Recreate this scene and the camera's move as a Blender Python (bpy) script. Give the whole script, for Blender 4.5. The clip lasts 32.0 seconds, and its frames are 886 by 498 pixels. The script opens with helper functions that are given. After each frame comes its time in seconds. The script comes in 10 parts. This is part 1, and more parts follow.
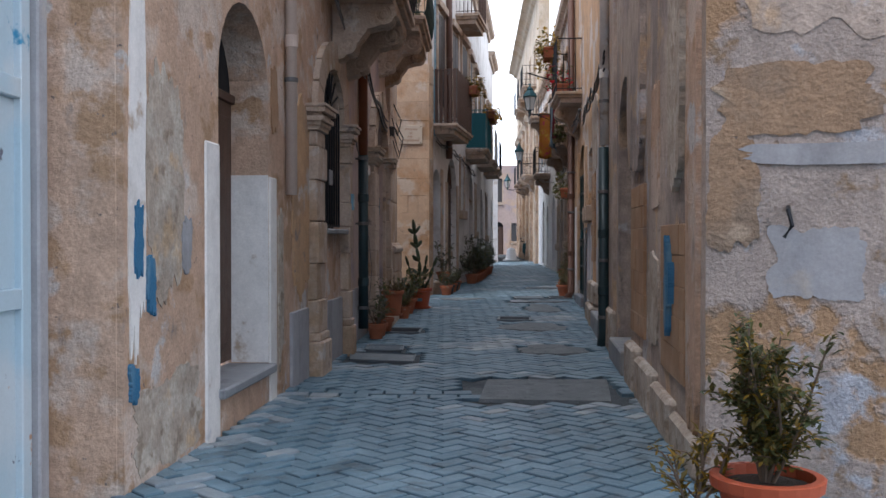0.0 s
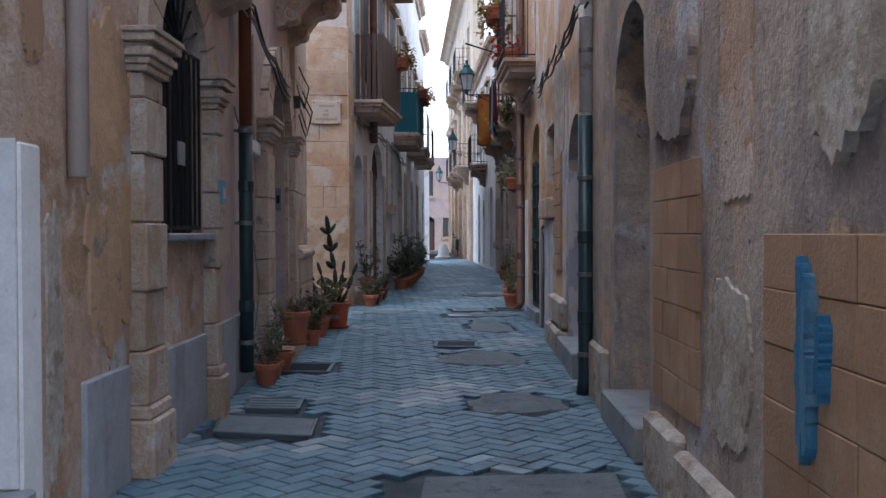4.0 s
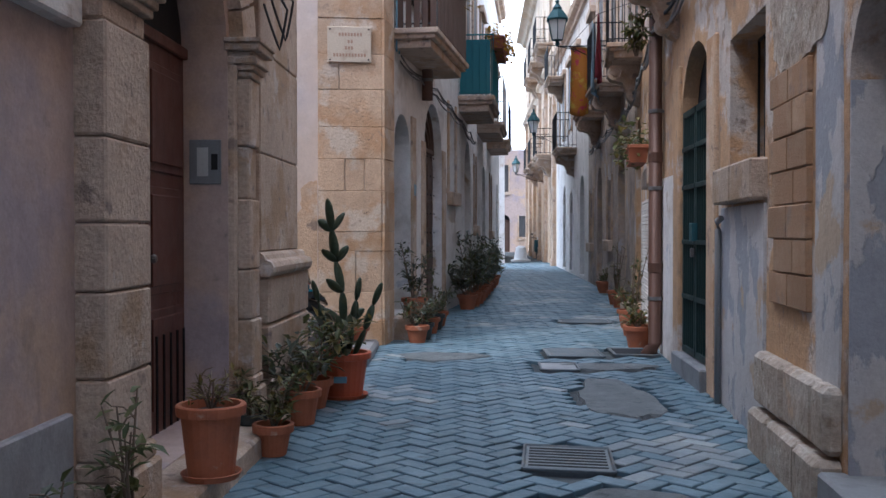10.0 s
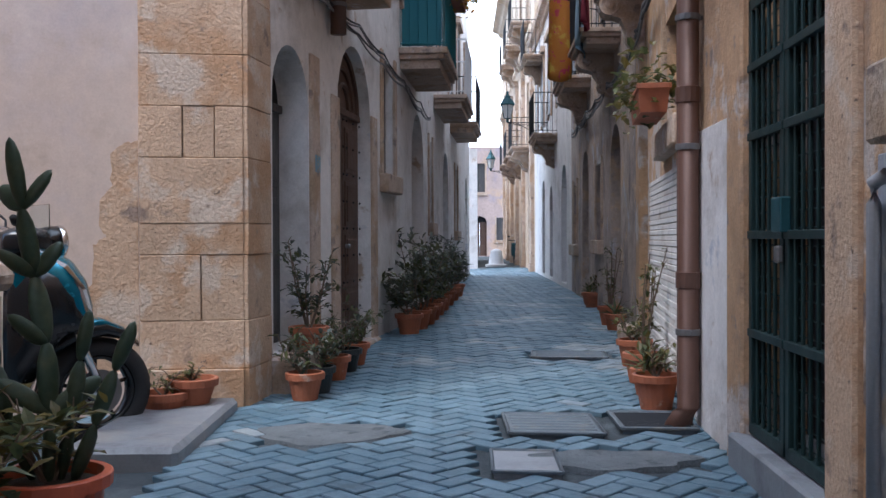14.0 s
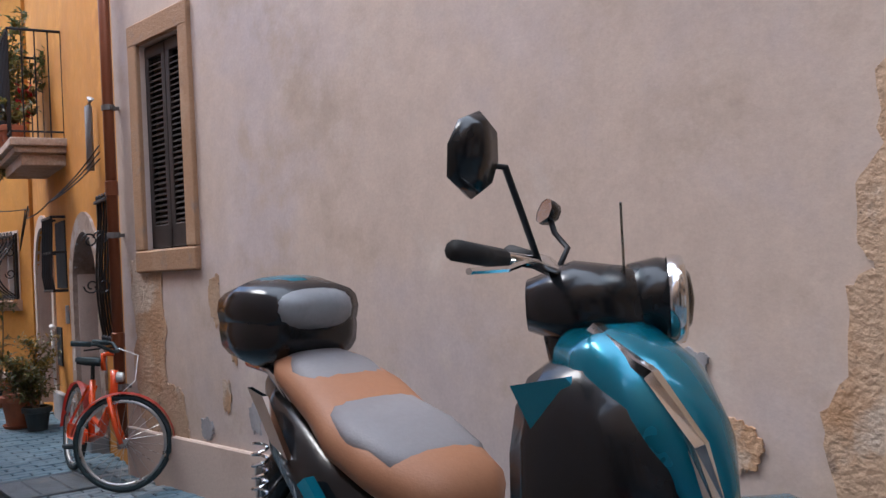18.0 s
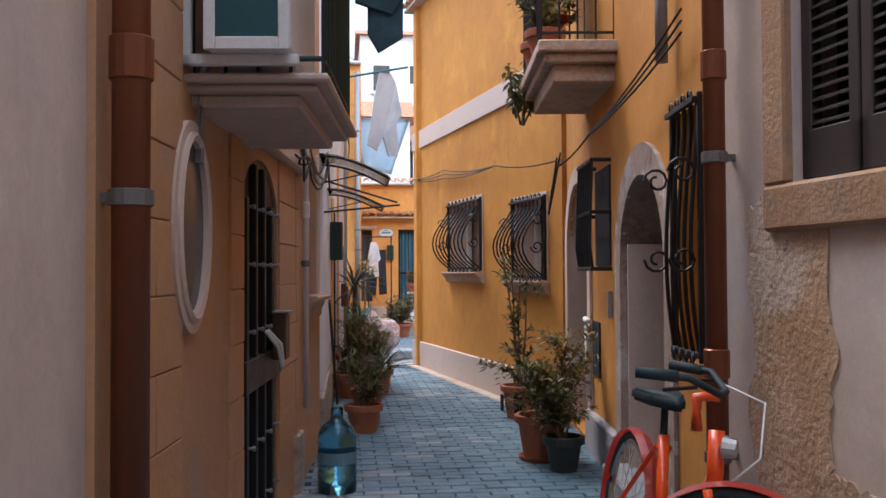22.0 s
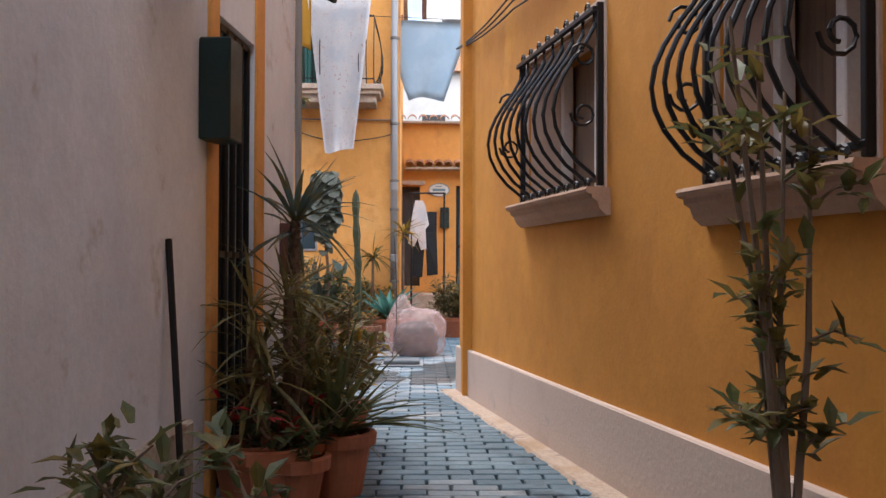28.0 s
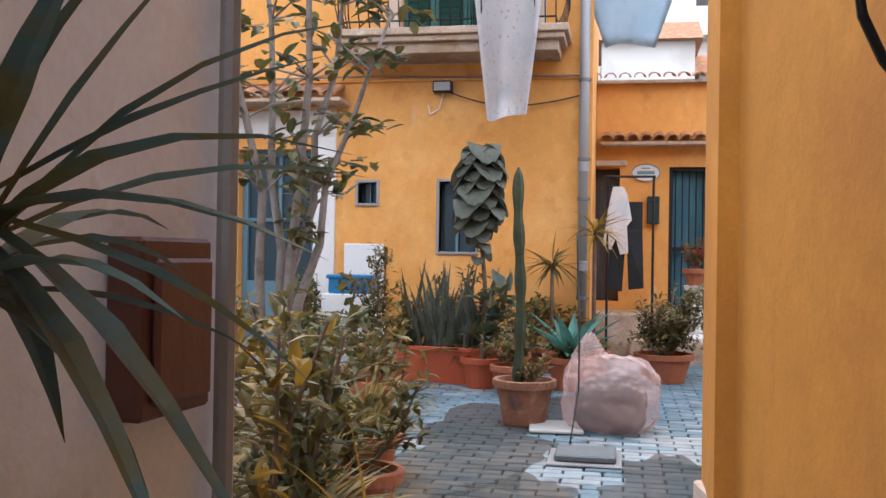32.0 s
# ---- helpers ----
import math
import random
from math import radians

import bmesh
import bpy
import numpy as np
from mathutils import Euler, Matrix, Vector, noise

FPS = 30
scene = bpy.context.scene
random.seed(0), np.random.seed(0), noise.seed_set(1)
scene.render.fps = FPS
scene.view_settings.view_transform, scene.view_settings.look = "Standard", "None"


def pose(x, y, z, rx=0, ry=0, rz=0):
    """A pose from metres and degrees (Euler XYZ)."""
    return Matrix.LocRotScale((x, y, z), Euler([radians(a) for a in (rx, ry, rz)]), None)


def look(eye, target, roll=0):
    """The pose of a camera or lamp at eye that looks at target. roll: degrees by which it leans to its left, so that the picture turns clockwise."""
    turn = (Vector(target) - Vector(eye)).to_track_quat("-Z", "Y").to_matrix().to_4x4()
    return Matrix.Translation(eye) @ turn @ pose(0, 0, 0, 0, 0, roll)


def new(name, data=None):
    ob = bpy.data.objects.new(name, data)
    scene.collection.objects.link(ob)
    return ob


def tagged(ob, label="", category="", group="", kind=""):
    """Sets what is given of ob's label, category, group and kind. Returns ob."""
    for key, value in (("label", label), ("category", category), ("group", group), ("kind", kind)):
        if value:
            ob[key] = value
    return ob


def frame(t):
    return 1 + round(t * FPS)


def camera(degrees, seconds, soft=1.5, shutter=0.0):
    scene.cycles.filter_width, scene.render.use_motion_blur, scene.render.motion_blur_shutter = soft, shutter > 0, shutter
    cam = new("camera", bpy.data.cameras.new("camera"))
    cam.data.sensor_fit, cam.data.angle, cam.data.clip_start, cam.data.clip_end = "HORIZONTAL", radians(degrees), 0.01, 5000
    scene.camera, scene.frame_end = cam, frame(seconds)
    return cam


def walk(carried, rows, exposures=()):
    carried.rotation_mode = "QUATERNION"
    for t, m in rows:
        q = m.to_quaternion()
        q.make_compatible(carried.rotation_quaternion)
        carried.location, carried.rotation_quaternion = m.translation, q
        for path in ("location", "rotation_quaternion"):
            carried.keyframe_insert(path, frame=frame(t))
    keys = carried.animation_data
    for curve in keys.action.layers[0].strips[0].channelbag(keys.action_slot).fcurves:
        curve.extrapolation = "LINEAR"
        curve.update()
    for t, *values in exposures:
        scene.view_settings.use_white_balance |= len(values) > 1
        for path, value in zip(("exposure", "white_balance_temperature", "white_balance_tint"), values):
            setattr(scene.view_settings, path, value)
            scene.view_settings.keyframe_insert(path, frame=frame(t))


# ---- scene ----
cam = camera(50.41, 32.0)

# seconds, place, tilt, roll, turn
PATH = [
    (0, -0.002, -0.003, 1.351, 89.42, 0.04, 0.02),
    (1, -0.018, 0.813, 1.389, 89.29, 0.12, -1.54),
    (2, 0.049, 1.622, 1.389, 89.23, 0.18, -3.27),
    (2.5, 0.055, 2.043, 1.394, 89.21, 0.25, -3.65),
    (4.5, 0.164, 3.831, 1.462, 89.00, 0.17, -4.29),
    (5, 0.222, 4.325, 1.453, 88.97, 0.20, -4.06),
    (6, 0.260, 5.309, 1.500, 88.92, 0.19, -2.24),
    (7, 0.290, 6.368, 1.549, 88.97, 0.31, 0.45),
    (8, 0.287, 7.270, 1.492, 88.97, 0.22, 1.30),
    (9, 0.319, 8.248, 1.434, 89.03, 0.16, 1.10),
    (10, 0.405, 9.175, 1.429, 89.06, 0.05, 0.25),
    (11, 0.522, 10.180, 1.374, 89.21, 0.01, -0.68),
    (12, 0.596, 11.123, 1.332, 89.35, -0.07, -1.57),
    (13, 0.725, 12.167, 1.320, 89.44, 0.02, -2.07),
    (13.5, 0.800, 12.700, 1.320, 89.47, 0.00, -2.10),
    (15.5, 1.447, 14.708, 1.481, 88.55, 2.21, 14.27),
    (16, 1.210, 15.329, 1.490, 89.22, 2.37, 21.86),
    (16.5, 0.981, 15.876, 1.478, 89.62, 2.34, 29.73),
    (17, 0.781, 16.356, 1.468, 90.08, 2.39, 36.29),
    (17.5, 0.570, 16.744, 1.452, 90.57, 2.71, 44.17),
    (18, 0.170, 17.089, 1.430, 90.93, 2.84, 53.02),
    (18.5, -0.213, 17.331, 1.439, 91.28, 2.62, 61.84),
    (19, -0.694, 17.500, 1.455, 91.45, 1.75, 70.30),
    (19.5, -1.087, 17.649, 1.459, 91.53, 1.09, 77.17),
    (20, -1.481, 17.704, 1.391, 91.56, 0.85, 80.59),
    (20.5, -1.891, 17.749, 1.374, 91.57, 0.64, 82.06),
    (21, -2.335, 17.808, 1.362, 91.48, 0.47, 82.87),
    (21.5, -2.735, 17.847, 1.346, 91.44, 0.35, 83.43),
    (22, -3.195, 17.883, 1.345, 91.40, 0.28, 83.80),
    (22.5, -3.667, 17.944, 1.314, 91.34, 0.24, 84.91),
    (23, -4.104, 17.990, 1.271, 91.30, 0.21, 85.96),
    (23.5, -4.559, 18.040, 1.205, 91.16, 0.20, 86.45),
    (24, -5.078, 18.088, 1.155, 91.06, 0.24, 86.58),
    (24.5, -5.617, 18.138, 1.136, 91.04, 0.22, 86.81),
    (25, -6.135, 18.201, 1.128, 91.00, 0.20, 86.77),
    (25.5, -6.596, 18.245, 1.102, 90.93, 0.16, 86.87),
    (26, -7.074, 18.274, 1.061, 90.88, 0.17, 87.18),
    (26.5, -7.541, 18.310, 1.002, 90.82, 0.18, 87.42),
    (28.5, -9.673, 18.677, 1.000, 91.17, -0.25, 89.53),
    (29, -10.170, 18.712, 1.038, 91.11, -0.22, 90.67),
    (29.5, -10.616, 18.741, 1.076, 91.00, -0.23, 92.05),
    (30, -11.071, 18.756, 1.111, 90.88, -0.31, 94.59),
    (30.5, -11.515, 18.737, 1.135, 90.75, -0.41, 97.12),
    (31, -11.951, 18.712, 1.162, 90.67, -0.49, 98.38),
    (31.5, -12.349, 18.675, 1.173, 90.63, -0.63, 99.72),
    (32, -12.683, 18.594, 1.199, 90.45, -0.92, 100.64),
]
walk(cam, [(t, pose(*p)) for t, *p in PATH], exposures=[(0, 0.33, 6100, 11), (5, 0.52, 5450, 10), (9, 0.76, 5600, 10), (13, 1.0, 5650, 10), (15.5, 0.8, 5500, 11), (17, 0.9, 5700, 11), (20, 0.95, 5950, 12), (24, 0.68, 5950, 12), (26, 0.66, 6050, 12), (29, 0.70, 6450, 13), (32, 0.68, 6300, 12)])

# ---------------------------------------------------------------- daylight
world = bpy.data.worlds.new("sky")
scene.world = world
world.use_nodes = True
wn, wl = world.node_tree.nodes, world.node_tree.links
sky = wn.new("ShaderNodeTexSky")
sky.sky_type = "NISHITA"
sky.sun_disc = False
SUN_EL, SUN_AZ = 56.0, 235.0
sky.sun_elevation, sky.sun_rotation = radians(SUN_EL), radians(SUN_AZ)
sky.air_density, sky.dust_density, sky.ozone_density = 1.0, 1.0, 2.5
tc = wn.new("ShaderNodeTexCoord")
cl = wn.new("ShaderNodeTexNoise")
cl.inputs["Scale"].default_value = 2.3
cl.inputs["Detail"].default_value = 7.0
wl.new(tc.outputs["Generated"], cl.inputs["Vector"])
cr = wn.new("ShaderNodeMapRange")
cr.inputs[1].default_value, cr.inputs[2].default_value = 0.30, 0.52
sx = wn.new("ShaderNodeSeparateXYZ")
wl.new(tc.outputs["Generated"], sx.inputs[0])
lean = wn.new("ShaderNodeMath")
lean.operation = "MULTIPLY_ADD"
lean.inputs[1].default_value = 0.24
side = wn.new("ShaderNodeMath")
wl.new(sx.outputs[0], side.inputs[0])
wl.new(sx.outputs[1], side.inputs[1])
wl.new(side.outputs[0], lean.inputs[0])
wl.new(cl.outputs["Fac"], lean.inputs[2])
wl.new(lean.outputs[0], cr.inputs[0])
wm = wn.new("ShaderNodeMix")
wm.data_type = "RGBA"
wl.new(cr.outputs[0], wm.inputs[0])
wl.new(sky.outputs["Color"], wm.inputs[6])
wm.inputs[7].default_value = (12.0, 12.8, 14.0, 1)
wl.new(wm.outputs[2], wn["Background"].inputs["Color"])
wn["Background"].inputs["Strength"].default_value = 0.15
sun = new("sun", bpy.data.lights.new("sun", "SUN"))
sun.data.energy, sun.data.angle, sun.data.color = 1.7, radians(25), (1.0, 0.93, 0.84)
az, el = radians(SUN_AZ), radians(SUN_EL)
to_sun = Vector((math.sin(az) * math.cos(el), math.cos(az) * math.cos(el), math.sin(el)))
sun.matrix_world = look((0, 10, 30), Vector((0, 10, 30)) - to_sun)


# ---------------------------------------------------------------- builders
def fr(p0, p1):
    """Frame of a wall from p0 to p1: x along it, y out of its face (to the right of the way), z up."""
    a = math.atan2(p1[1] - p0[1], p1[0] - p0[0])
    ax, ay = Vector((math.cos(a), math.sin(a), 0)), Vector((math.sin(a), -math.cos(a), 0))
    m = Matrix.Identity(4)
    m.col[0], m.col[1], m.col[2] = (*ax, 0), (*ay, 0), (0, 0, 1, 0)
    m.col[3] = (p0[0], p0[1], 0, 1)
    return m


def at(m, x, y, z, rz=0):
    return m @ pose(x, y, z, 0, 0, rz)


def finish(name, bm, material, smooth=False):
    if smooth:
        for f in bm.faces:
            f.smooth = True
    bmesh.ops.recalc_face_normals(bm, faces=bm.faces)
    me = bpy.data.meshes.new(name)
    bm.to_mesh(me)
    bm.free()
    for mm in (material if isinstance(material, (list, tuple)) else [material]):
        me.materials.append(mm)
    return me


def part(name, bm, material, parent, label="", smooth=False, m=None):
    ob = new(name, finish(name, bm, material, smooth))
    ob.parent = parent
    if m is not None:
        ob.matrix_basis = m
    return tagged(ob, label)


def thing(name, m, label, category, group="", kind=""):
    ob = new(name)
    ob.empty_display_size = 0.1
    ob.matrix_basis = m
    return tagged(ob, label, category, group, kind)


def solid(name, bm, material, label, category, group="", kind="", m=None, smooth=False):
    ob = new(name, finish(name, bm, material, smooth))
    if m is not None:
        ob.matrix_basis = m
    return tagged(ob, label, category, group, kind)


def box(bm, x0, x1, y0, y1, z0, z1, bevel=0.0, m=None):
    r = bmesh.ops.create_cube(bm, size=1)
    vs = r["verts"]
    for v in vs:
        v.co = Vector(((x0 + x1) / 2 + v.co.x * (x1 - x0), (y0 + y1) / 2 + v.co.y * (y1 - y0), (z0 + z1) / 2 + v.co.z * (z1 - z0)))
    if bevel:
        es = list({e for v in vs for e in v.link_edges})
        r2 = bmesh.ops.bevel(bm, geom=es, offset=bevel, segments=1, affect="EDGES")
        vs = list({v for f in r2["faces"] for v in f.verts} | {v for v in vs if v.is_valid})
    if m is not None:
        for v in vs:
            v.co = m @ v.co
    return vs


def boxes(*rows, bevel=0.0):
    bm = bmesh.new()
    for r in rows:
        box(bm, *r, bevel=bevel)
    return bm


def tube(bm, pts, r, sides=8, closed=False, taper=None):
    """A round bar along points."""
    pts = [Vector(p) for p in pts]
    n = len(pts)
    rings = []
    up = Vector((0.0312, 0.0171, 1)).normalized()
    for i, p in enumerate(pts):
        a = pts[(i - 1) % n] if (closed or i > 0) else p
        b = pts[(i + 1) % n] if (closed or i < n - 1) else p
        d = (b - a).normalized() if (b - a).length > 1e-9 else Vector((0, 0, 1))
        ref = up if abs(d.dot(up)) < 0.97 else Vector((1, 0.02, 0.01)).normalized()
        s = d.cross(ref).normalized()
        q = s.cross(d)
        rr = r if taper is None else r * (1 + (taper - 1) * i / max(1, n - 1))
        rings.append([bm.verts.new(p + (s * math.cos(2 * math.pi * k / sides) + q * math.sin(2 * math.pi * k / sides)) * rr) for k in range(sides)])
    m = n if closed else n - 1
    for i in range(m):
        A, B = rings[i], rings[(i + 1) % n]
        for k in range(sides):
            bm.faces.new((A[k], A[(k + 1) % sides], B[(k + 1) % sides], B[k]))
    if not closed:
        bm.faces.new(rings[0][::-1])
        bm.faces.new(rings[-1])
    return bm


def tubes(paths, r, sides=6, closed=False):
    bm = bmesh.new()
    for p in paths:
        tube(bm, p, r, sides, closed)
    return bm


def lathe(bm, profile, sides=20, m=None, a0=0.0, a1=2 * math.pi):
    """Turn a profile of (radius, z) round z."""
    full = abs(a1 - a0 - 2 * math.pi) < 1e-6
    cols = sides if full else sides + 1
    rings = []
    for r, z in profile:
        rings.append([bm.verts.new((max(r, 1e-4) * math.cos(a0 + (a1 - a0) * k / sides), max(r, 1e-4) * math.sin(a0 + (a1 - a0) * k / sides), z)) for k in range(cols)])
    for A, B in zip(rings, rings[1:]):
        for k in range(sides):
            k2 = (k + 1) % cols
            bm.faces.new((A[k], A[k2], B[k2], B[k]))
    if m is not None:
        for ring in rings:
            for v in ring:
                v.co = m @ v.co
    return bm


def prism(bm, outline, y0, y1):
    """An outline in x and z, given depth from y0 to y1."""
    A = [bm.verts.new((x, y0, z)) for x, z in outline]
    B = [bm.verts.new((x, y1, z)) for x, z in outline]
    n = len(outline)
    bm.faces.new(A)
    bm.faces.new(B[::-1])
    for i in range(n):
        bm.faces.new((A[i], B[i], B[(i + 1) % n], A[(i + 1) % n]))
    return bm


def profile_x(bm, outline, x0, x1):
    """An outline in y and z, drawn along x from x0 to x1."""
    A = [bm.verts.new((x0, y, z)) for y, z in outline]
    B = [bm.verts.new((x1, y, z)) for y, z in outline]
    n = len(outline)
    bm.faces.new(A)
    bm.faces.new(B[::-1])
    for i in range(n):
        bm.faces.new((A[i], B[i], B[(i + 1) % n], A[(i + 1) % n]))
    return bm


def arch_z(u, u0, u1, spring, rise):
    if rise <= 0:
        return spring
    h = (u1 - u0) / 2
    s = max(-1.0, min(1.0, (u - (u0 + u1) / 2) / h))
    return spring + rise * math.sqrt(max(0.0, 1 - s * s))


def arch_outline(u0, u1, zb, spring, rise, seg=14):
    pts = [(u0, zb), (u1, zb)]
    for i in range(seg + 1):
        a = math.pi * i / seg
        pts.append(((u0 + u1) / 2 + (u1 - u0) / 2 * math.cos(a), spring + rise * math.sin(a)))
    return pts


def wall_mesh(L, z0, z1, thick, holes, step=None):
    """A wall with openings that go through it; holes are (u0, u1, sill, spring, rise)."""
    bm = bmesh.new()
    cuts = {0.0, L}
    for u0, u1, zb, sp, rise in holes:
        n = 12 if rise > 0 else 1
        for i in range(n + 1):
            cuts.add(u0 + (u1 - u0) * (0.5 - 0.5 * math.cos(math.pi * i / n)) if rise > 0 else u0 + (u1 - u0) * i / n)
    cuts = sorted(c for c in cuts if -1e-6 <= c <= L + 1e-6)

    def cell(a, b, zl, zr, tl, tr):
        if tl - zl < 1e-4 and tr - zr < 1e-4:
            return
        prism(bm, [(a, zl), (b, zr), (b, tr), (a, tl)], -thick, 0)

    for a, b in zip(cuts, cuts[1:]):
        if b - a < 1e-6:
            continue
        mid = (a + b) / 2
        mine = sorted([h for h in holes if h[0] - 1e-6 < mid < h[1] + 1e-6], key=lambda h: h[2])
        lo_l = lo_r = z0
        for u0, u1, zb, sp, rise in mine:
            cell(a, b, lo_l, lo_r, zb, zb)
            lo_l, lo_r = arch_z(a, u0, u1, sp, rise), arch_z(b, u0, u1, sp, rise)
        cell(a, b, lo_l, lo_r, z1, z1)
    bmesh.ops.remove_doubles(bm, verts=bm.verts, dist=1e-4)
    return bm


def wall(name, p0, p1, z0, z1, thick, holes, material, label, kind="structure"):
    L = math.dist(p0, p1)
    return solid(name, wall_mesh(L, z0, z1, thick, holes), material, label, "wall", kind=kind, m=fr(p0, p1))


# ---------------------------------------------------------------- materials
def surf(name, base, layers=(), rough=0.85, metal=0.0, grain=0.12, grain_scale=60.0, bump=0.25, bump_scale=45.0, rand=0.0, coat=0.0, big=0.0, spec=0.4, island=0.0):
    """Base colour, then layers of (colour, scale, low, high, stretch) laid over it where a noise is high; fine grain, bump and wear."""
    m = bpy.data.materials.new(name)
    m.use_nodes = True
    nt = m.node_tree
    nd, lk = nt.nodes, nt.links
    bs = nd["Principled BSDF"]
    pos = nd.new("ShaderNodeNewGeometry")

    def noise_at(scale, detail=5.0, stretch=(1, 1, 1), shift=0.0, rough_=0.6):
        mp = nd.new("ShaderNodeMapping")
        mp.inputs["Scale"].default_value = stretch
        mp.inputs["Location"].default_value = (shift, shift * 0.7, shift * 1.3)
        lk.new(pos.outputs["Position"], mp.inputs["Vector"])
        n = nd.new("ShaderNodeTexNoise")
        n.inputs["Scale"].default_value = scale
        n.inputs["Detail"].default_value = detail
        n.inputs["Roughness"].default_value = rough_
        lk.new(mp.outputs["Vector"], n.inputs["Vector"])
        return n.outputs["Fac"]

    def mix(a, b, fac):
        x = nd.new("ShaderNodeMix")
        x.data_type = "RGBA"
        for sock, val in ((x.inputs[6], a), (x.inputs[7], b)):
            if isinstance(val, tuple):
                sock.default_value = (*val, 1)
            else:
                lk.new(val, sock)
        if isinstance(fac, float):
            x.inputs[0].default_value = fac
        else:
            lk.new(fac, x.inputs[0])
        return x.outputs[2]

    def ranged(v, lo, hi, a=0.0, b=1.0):
        r = nd.new("ShaderNodeMapRange")
        for i, val in enumerate((lo, hi, a, b)):
            r.inputs[i + 1].default_value = val
        lk.new(v, r.inputs[0])
        return r.outputs[0]

    col = base
    edge = None
    for i, (c, scale, lo, hi, *st) in enumerate(layers):
        f = ranged(noise_at(scale, 6.0, st[0] if st else (1, 1, 1), 3.7 * i + 1.3), lo, hi)
        col = mix(col, c, f)
        if i == 0 and hi - lo < 0.06:
            edge = f
    val = ranged(noise_at(grain_scale, 4.0, shift=9.1), 0.25, 0.75, 1 - grain, 1 + grain)
    if big:
        v2 = ranged(noise_at(1.1, 4.0, (1, 1, 0.55), 5.5), 0.3, 0.7, 1 - big, 1 + big)
        mu = nd.new("ShaderNodeMath")
        mu.operation = "MULTIPLY"
        lk.new(val, mu.inputs[0])
        lk.new(v2, mu.inputs[1])
        val = mu.outputs[0]
        v5 = ranged(noise_at(8.0, 9.0, (1, 1, 0.8), 7.7, 0.72), 0.3, 0.7, 1 - big * 1.3, 1 + big * 1.3)
        mu = nd.new("ShaderNodeMath")
        mu.operation = "MULTIPLY"
        lk.new(val, mu.inputs[0])
        lk.new(v5, mu.inputs[1])
        val = mu.outputs[0]
    if rand:
        oi = nd.new("ShaderNodeObjectInfo")
        v3 = ranged(oi.outputs["Random"], 0, 1, 1 - rand, 1 + rand)
        mu = nd.new("ShaderNodeMath")
        mu.operation = "MULTIPLY"
        lk.new(val, mu.inputs[0])
        lk.new(v3, mu.inputs[1])
        val = mu.outputs[0]
    if island:
        v4 = ranged(pos.outputs["Random Per Island"], 0, 1, 1 - island, 1 + island)
        mu = nd.new("ShaderNodeMath")
        mu.operation = "MULTIPLY"
        lk.new(val, mu.inputs[0])
        lk.new(v4, mu.inputs[1])
        val = mu.outputs[0]
    hs = nd.new("ShaderNodeHueSaturation")
    if isinstance(col, tuple):
        hs.inputs["Color"].default_value = (*col, 1)
    else:
        lk.new(col, hs.inputs["Color"])
    lk.new(val, hs.inputs["Value"])
    lk.new(hs.outputs["Color"], bs.inputs["Base Color"])
    bs.inputs["Metallic"].default_value = metal
    bs.inputs["Specular IOR Level"].default_value = spec
    bs.inputs["Coat Weight"].default_value = coat
    lk.new(ranged(noise_at(7.0, 3.0, shift=2.2), 0.3, 0.7, max(0.03, rough - 0.08), min(1.0, rough + 0.06)), bs.inputs["Roughness"])
    if bump:
        b = nd.new("ShaderNodeBump")
        b.inputs["Strength"].default_value = bump
        b.inputs["Distance"].default_value = 0.02
        h = noise_at(bump_scale, 6.0, shift=4.4)
        if edge is not None:
            ad = nd.new("ShaderNodeMath")
            ad.operation = "MULTIPLY_ADD"
            ad.inputs[1].default_value = -0.7
            lk.new(edge, ad.inputs[0])
            lk.new(h, ad.inputs[2])
            h = ad.outputs[0]
        lk.new(h, b.inputs["Height"])
        lk.new(b.outputs["Normal"], bs.inputs["Normal"])
    return m


def plain(name, base, rough=0.5, metal=0.0, rand=0.0, coat=0.0, grain=0.08, bump=0.04):
    return surf(name, base, rough=rough, metal=metal, rand=rand, coat=coat, grain=grain, bump=bump, bump_scale=90)


def glass(name, tint=(0.9, 0.95, 0.95), rough=0.02):
    m = bpy.data.materials.new(name)
    m.use_nodes = True
    b = m.node_tree.nodes["Principled BSDF"]
    b.inputs["Base Color"].default_value = (*tint, 1)
    b.inputs["Roughness"].default_value = rough
    b.inputs["Transmission Weight"].default_value = 1.0
    b.inputs["IOR"].default_value = 1.45
    return m

# ---------------------------------------------------------------- surfaces
STUCCO_TAN = surf("tan_plaster", (0.46, 0.305, 0.215), [((0.50, 0.39, 0.32), 1.3, 0.50, 0.56), ((0.36, 0.22, 0.13), 2.6, 0.56, 0.62), ((0.48, 0.44, 0.42), 2.0, 0.60, 0.65), ((0.14, 0.11, 0.10), 14.0, 0.66, 0.70), ((0.24, 0.20, 0.18), 4.0, 0.64, 0.74, (1, 1, 0.5))], grain=0.18, bump=0.9, bump_scale=26, big=0.14)
RECESS = surf("rough_crumbling_recess_plaster", (0.35, 0.285, 0.25), [((0.34, 0.21, 0.12), 1.5, 0.51, 0.55), ((0.36, 0.36, 0.39), 1.9, 0.58, 0.63), ((0.25, 0.17, 0.11), 3.1, 0.60, 0.66), ((0.15, 0.13, 0.12), 7.0, 0.66, 0.72)], grain=0.22, grain_scale=70, bump=1.0, bump_scale=34, big=0.16)
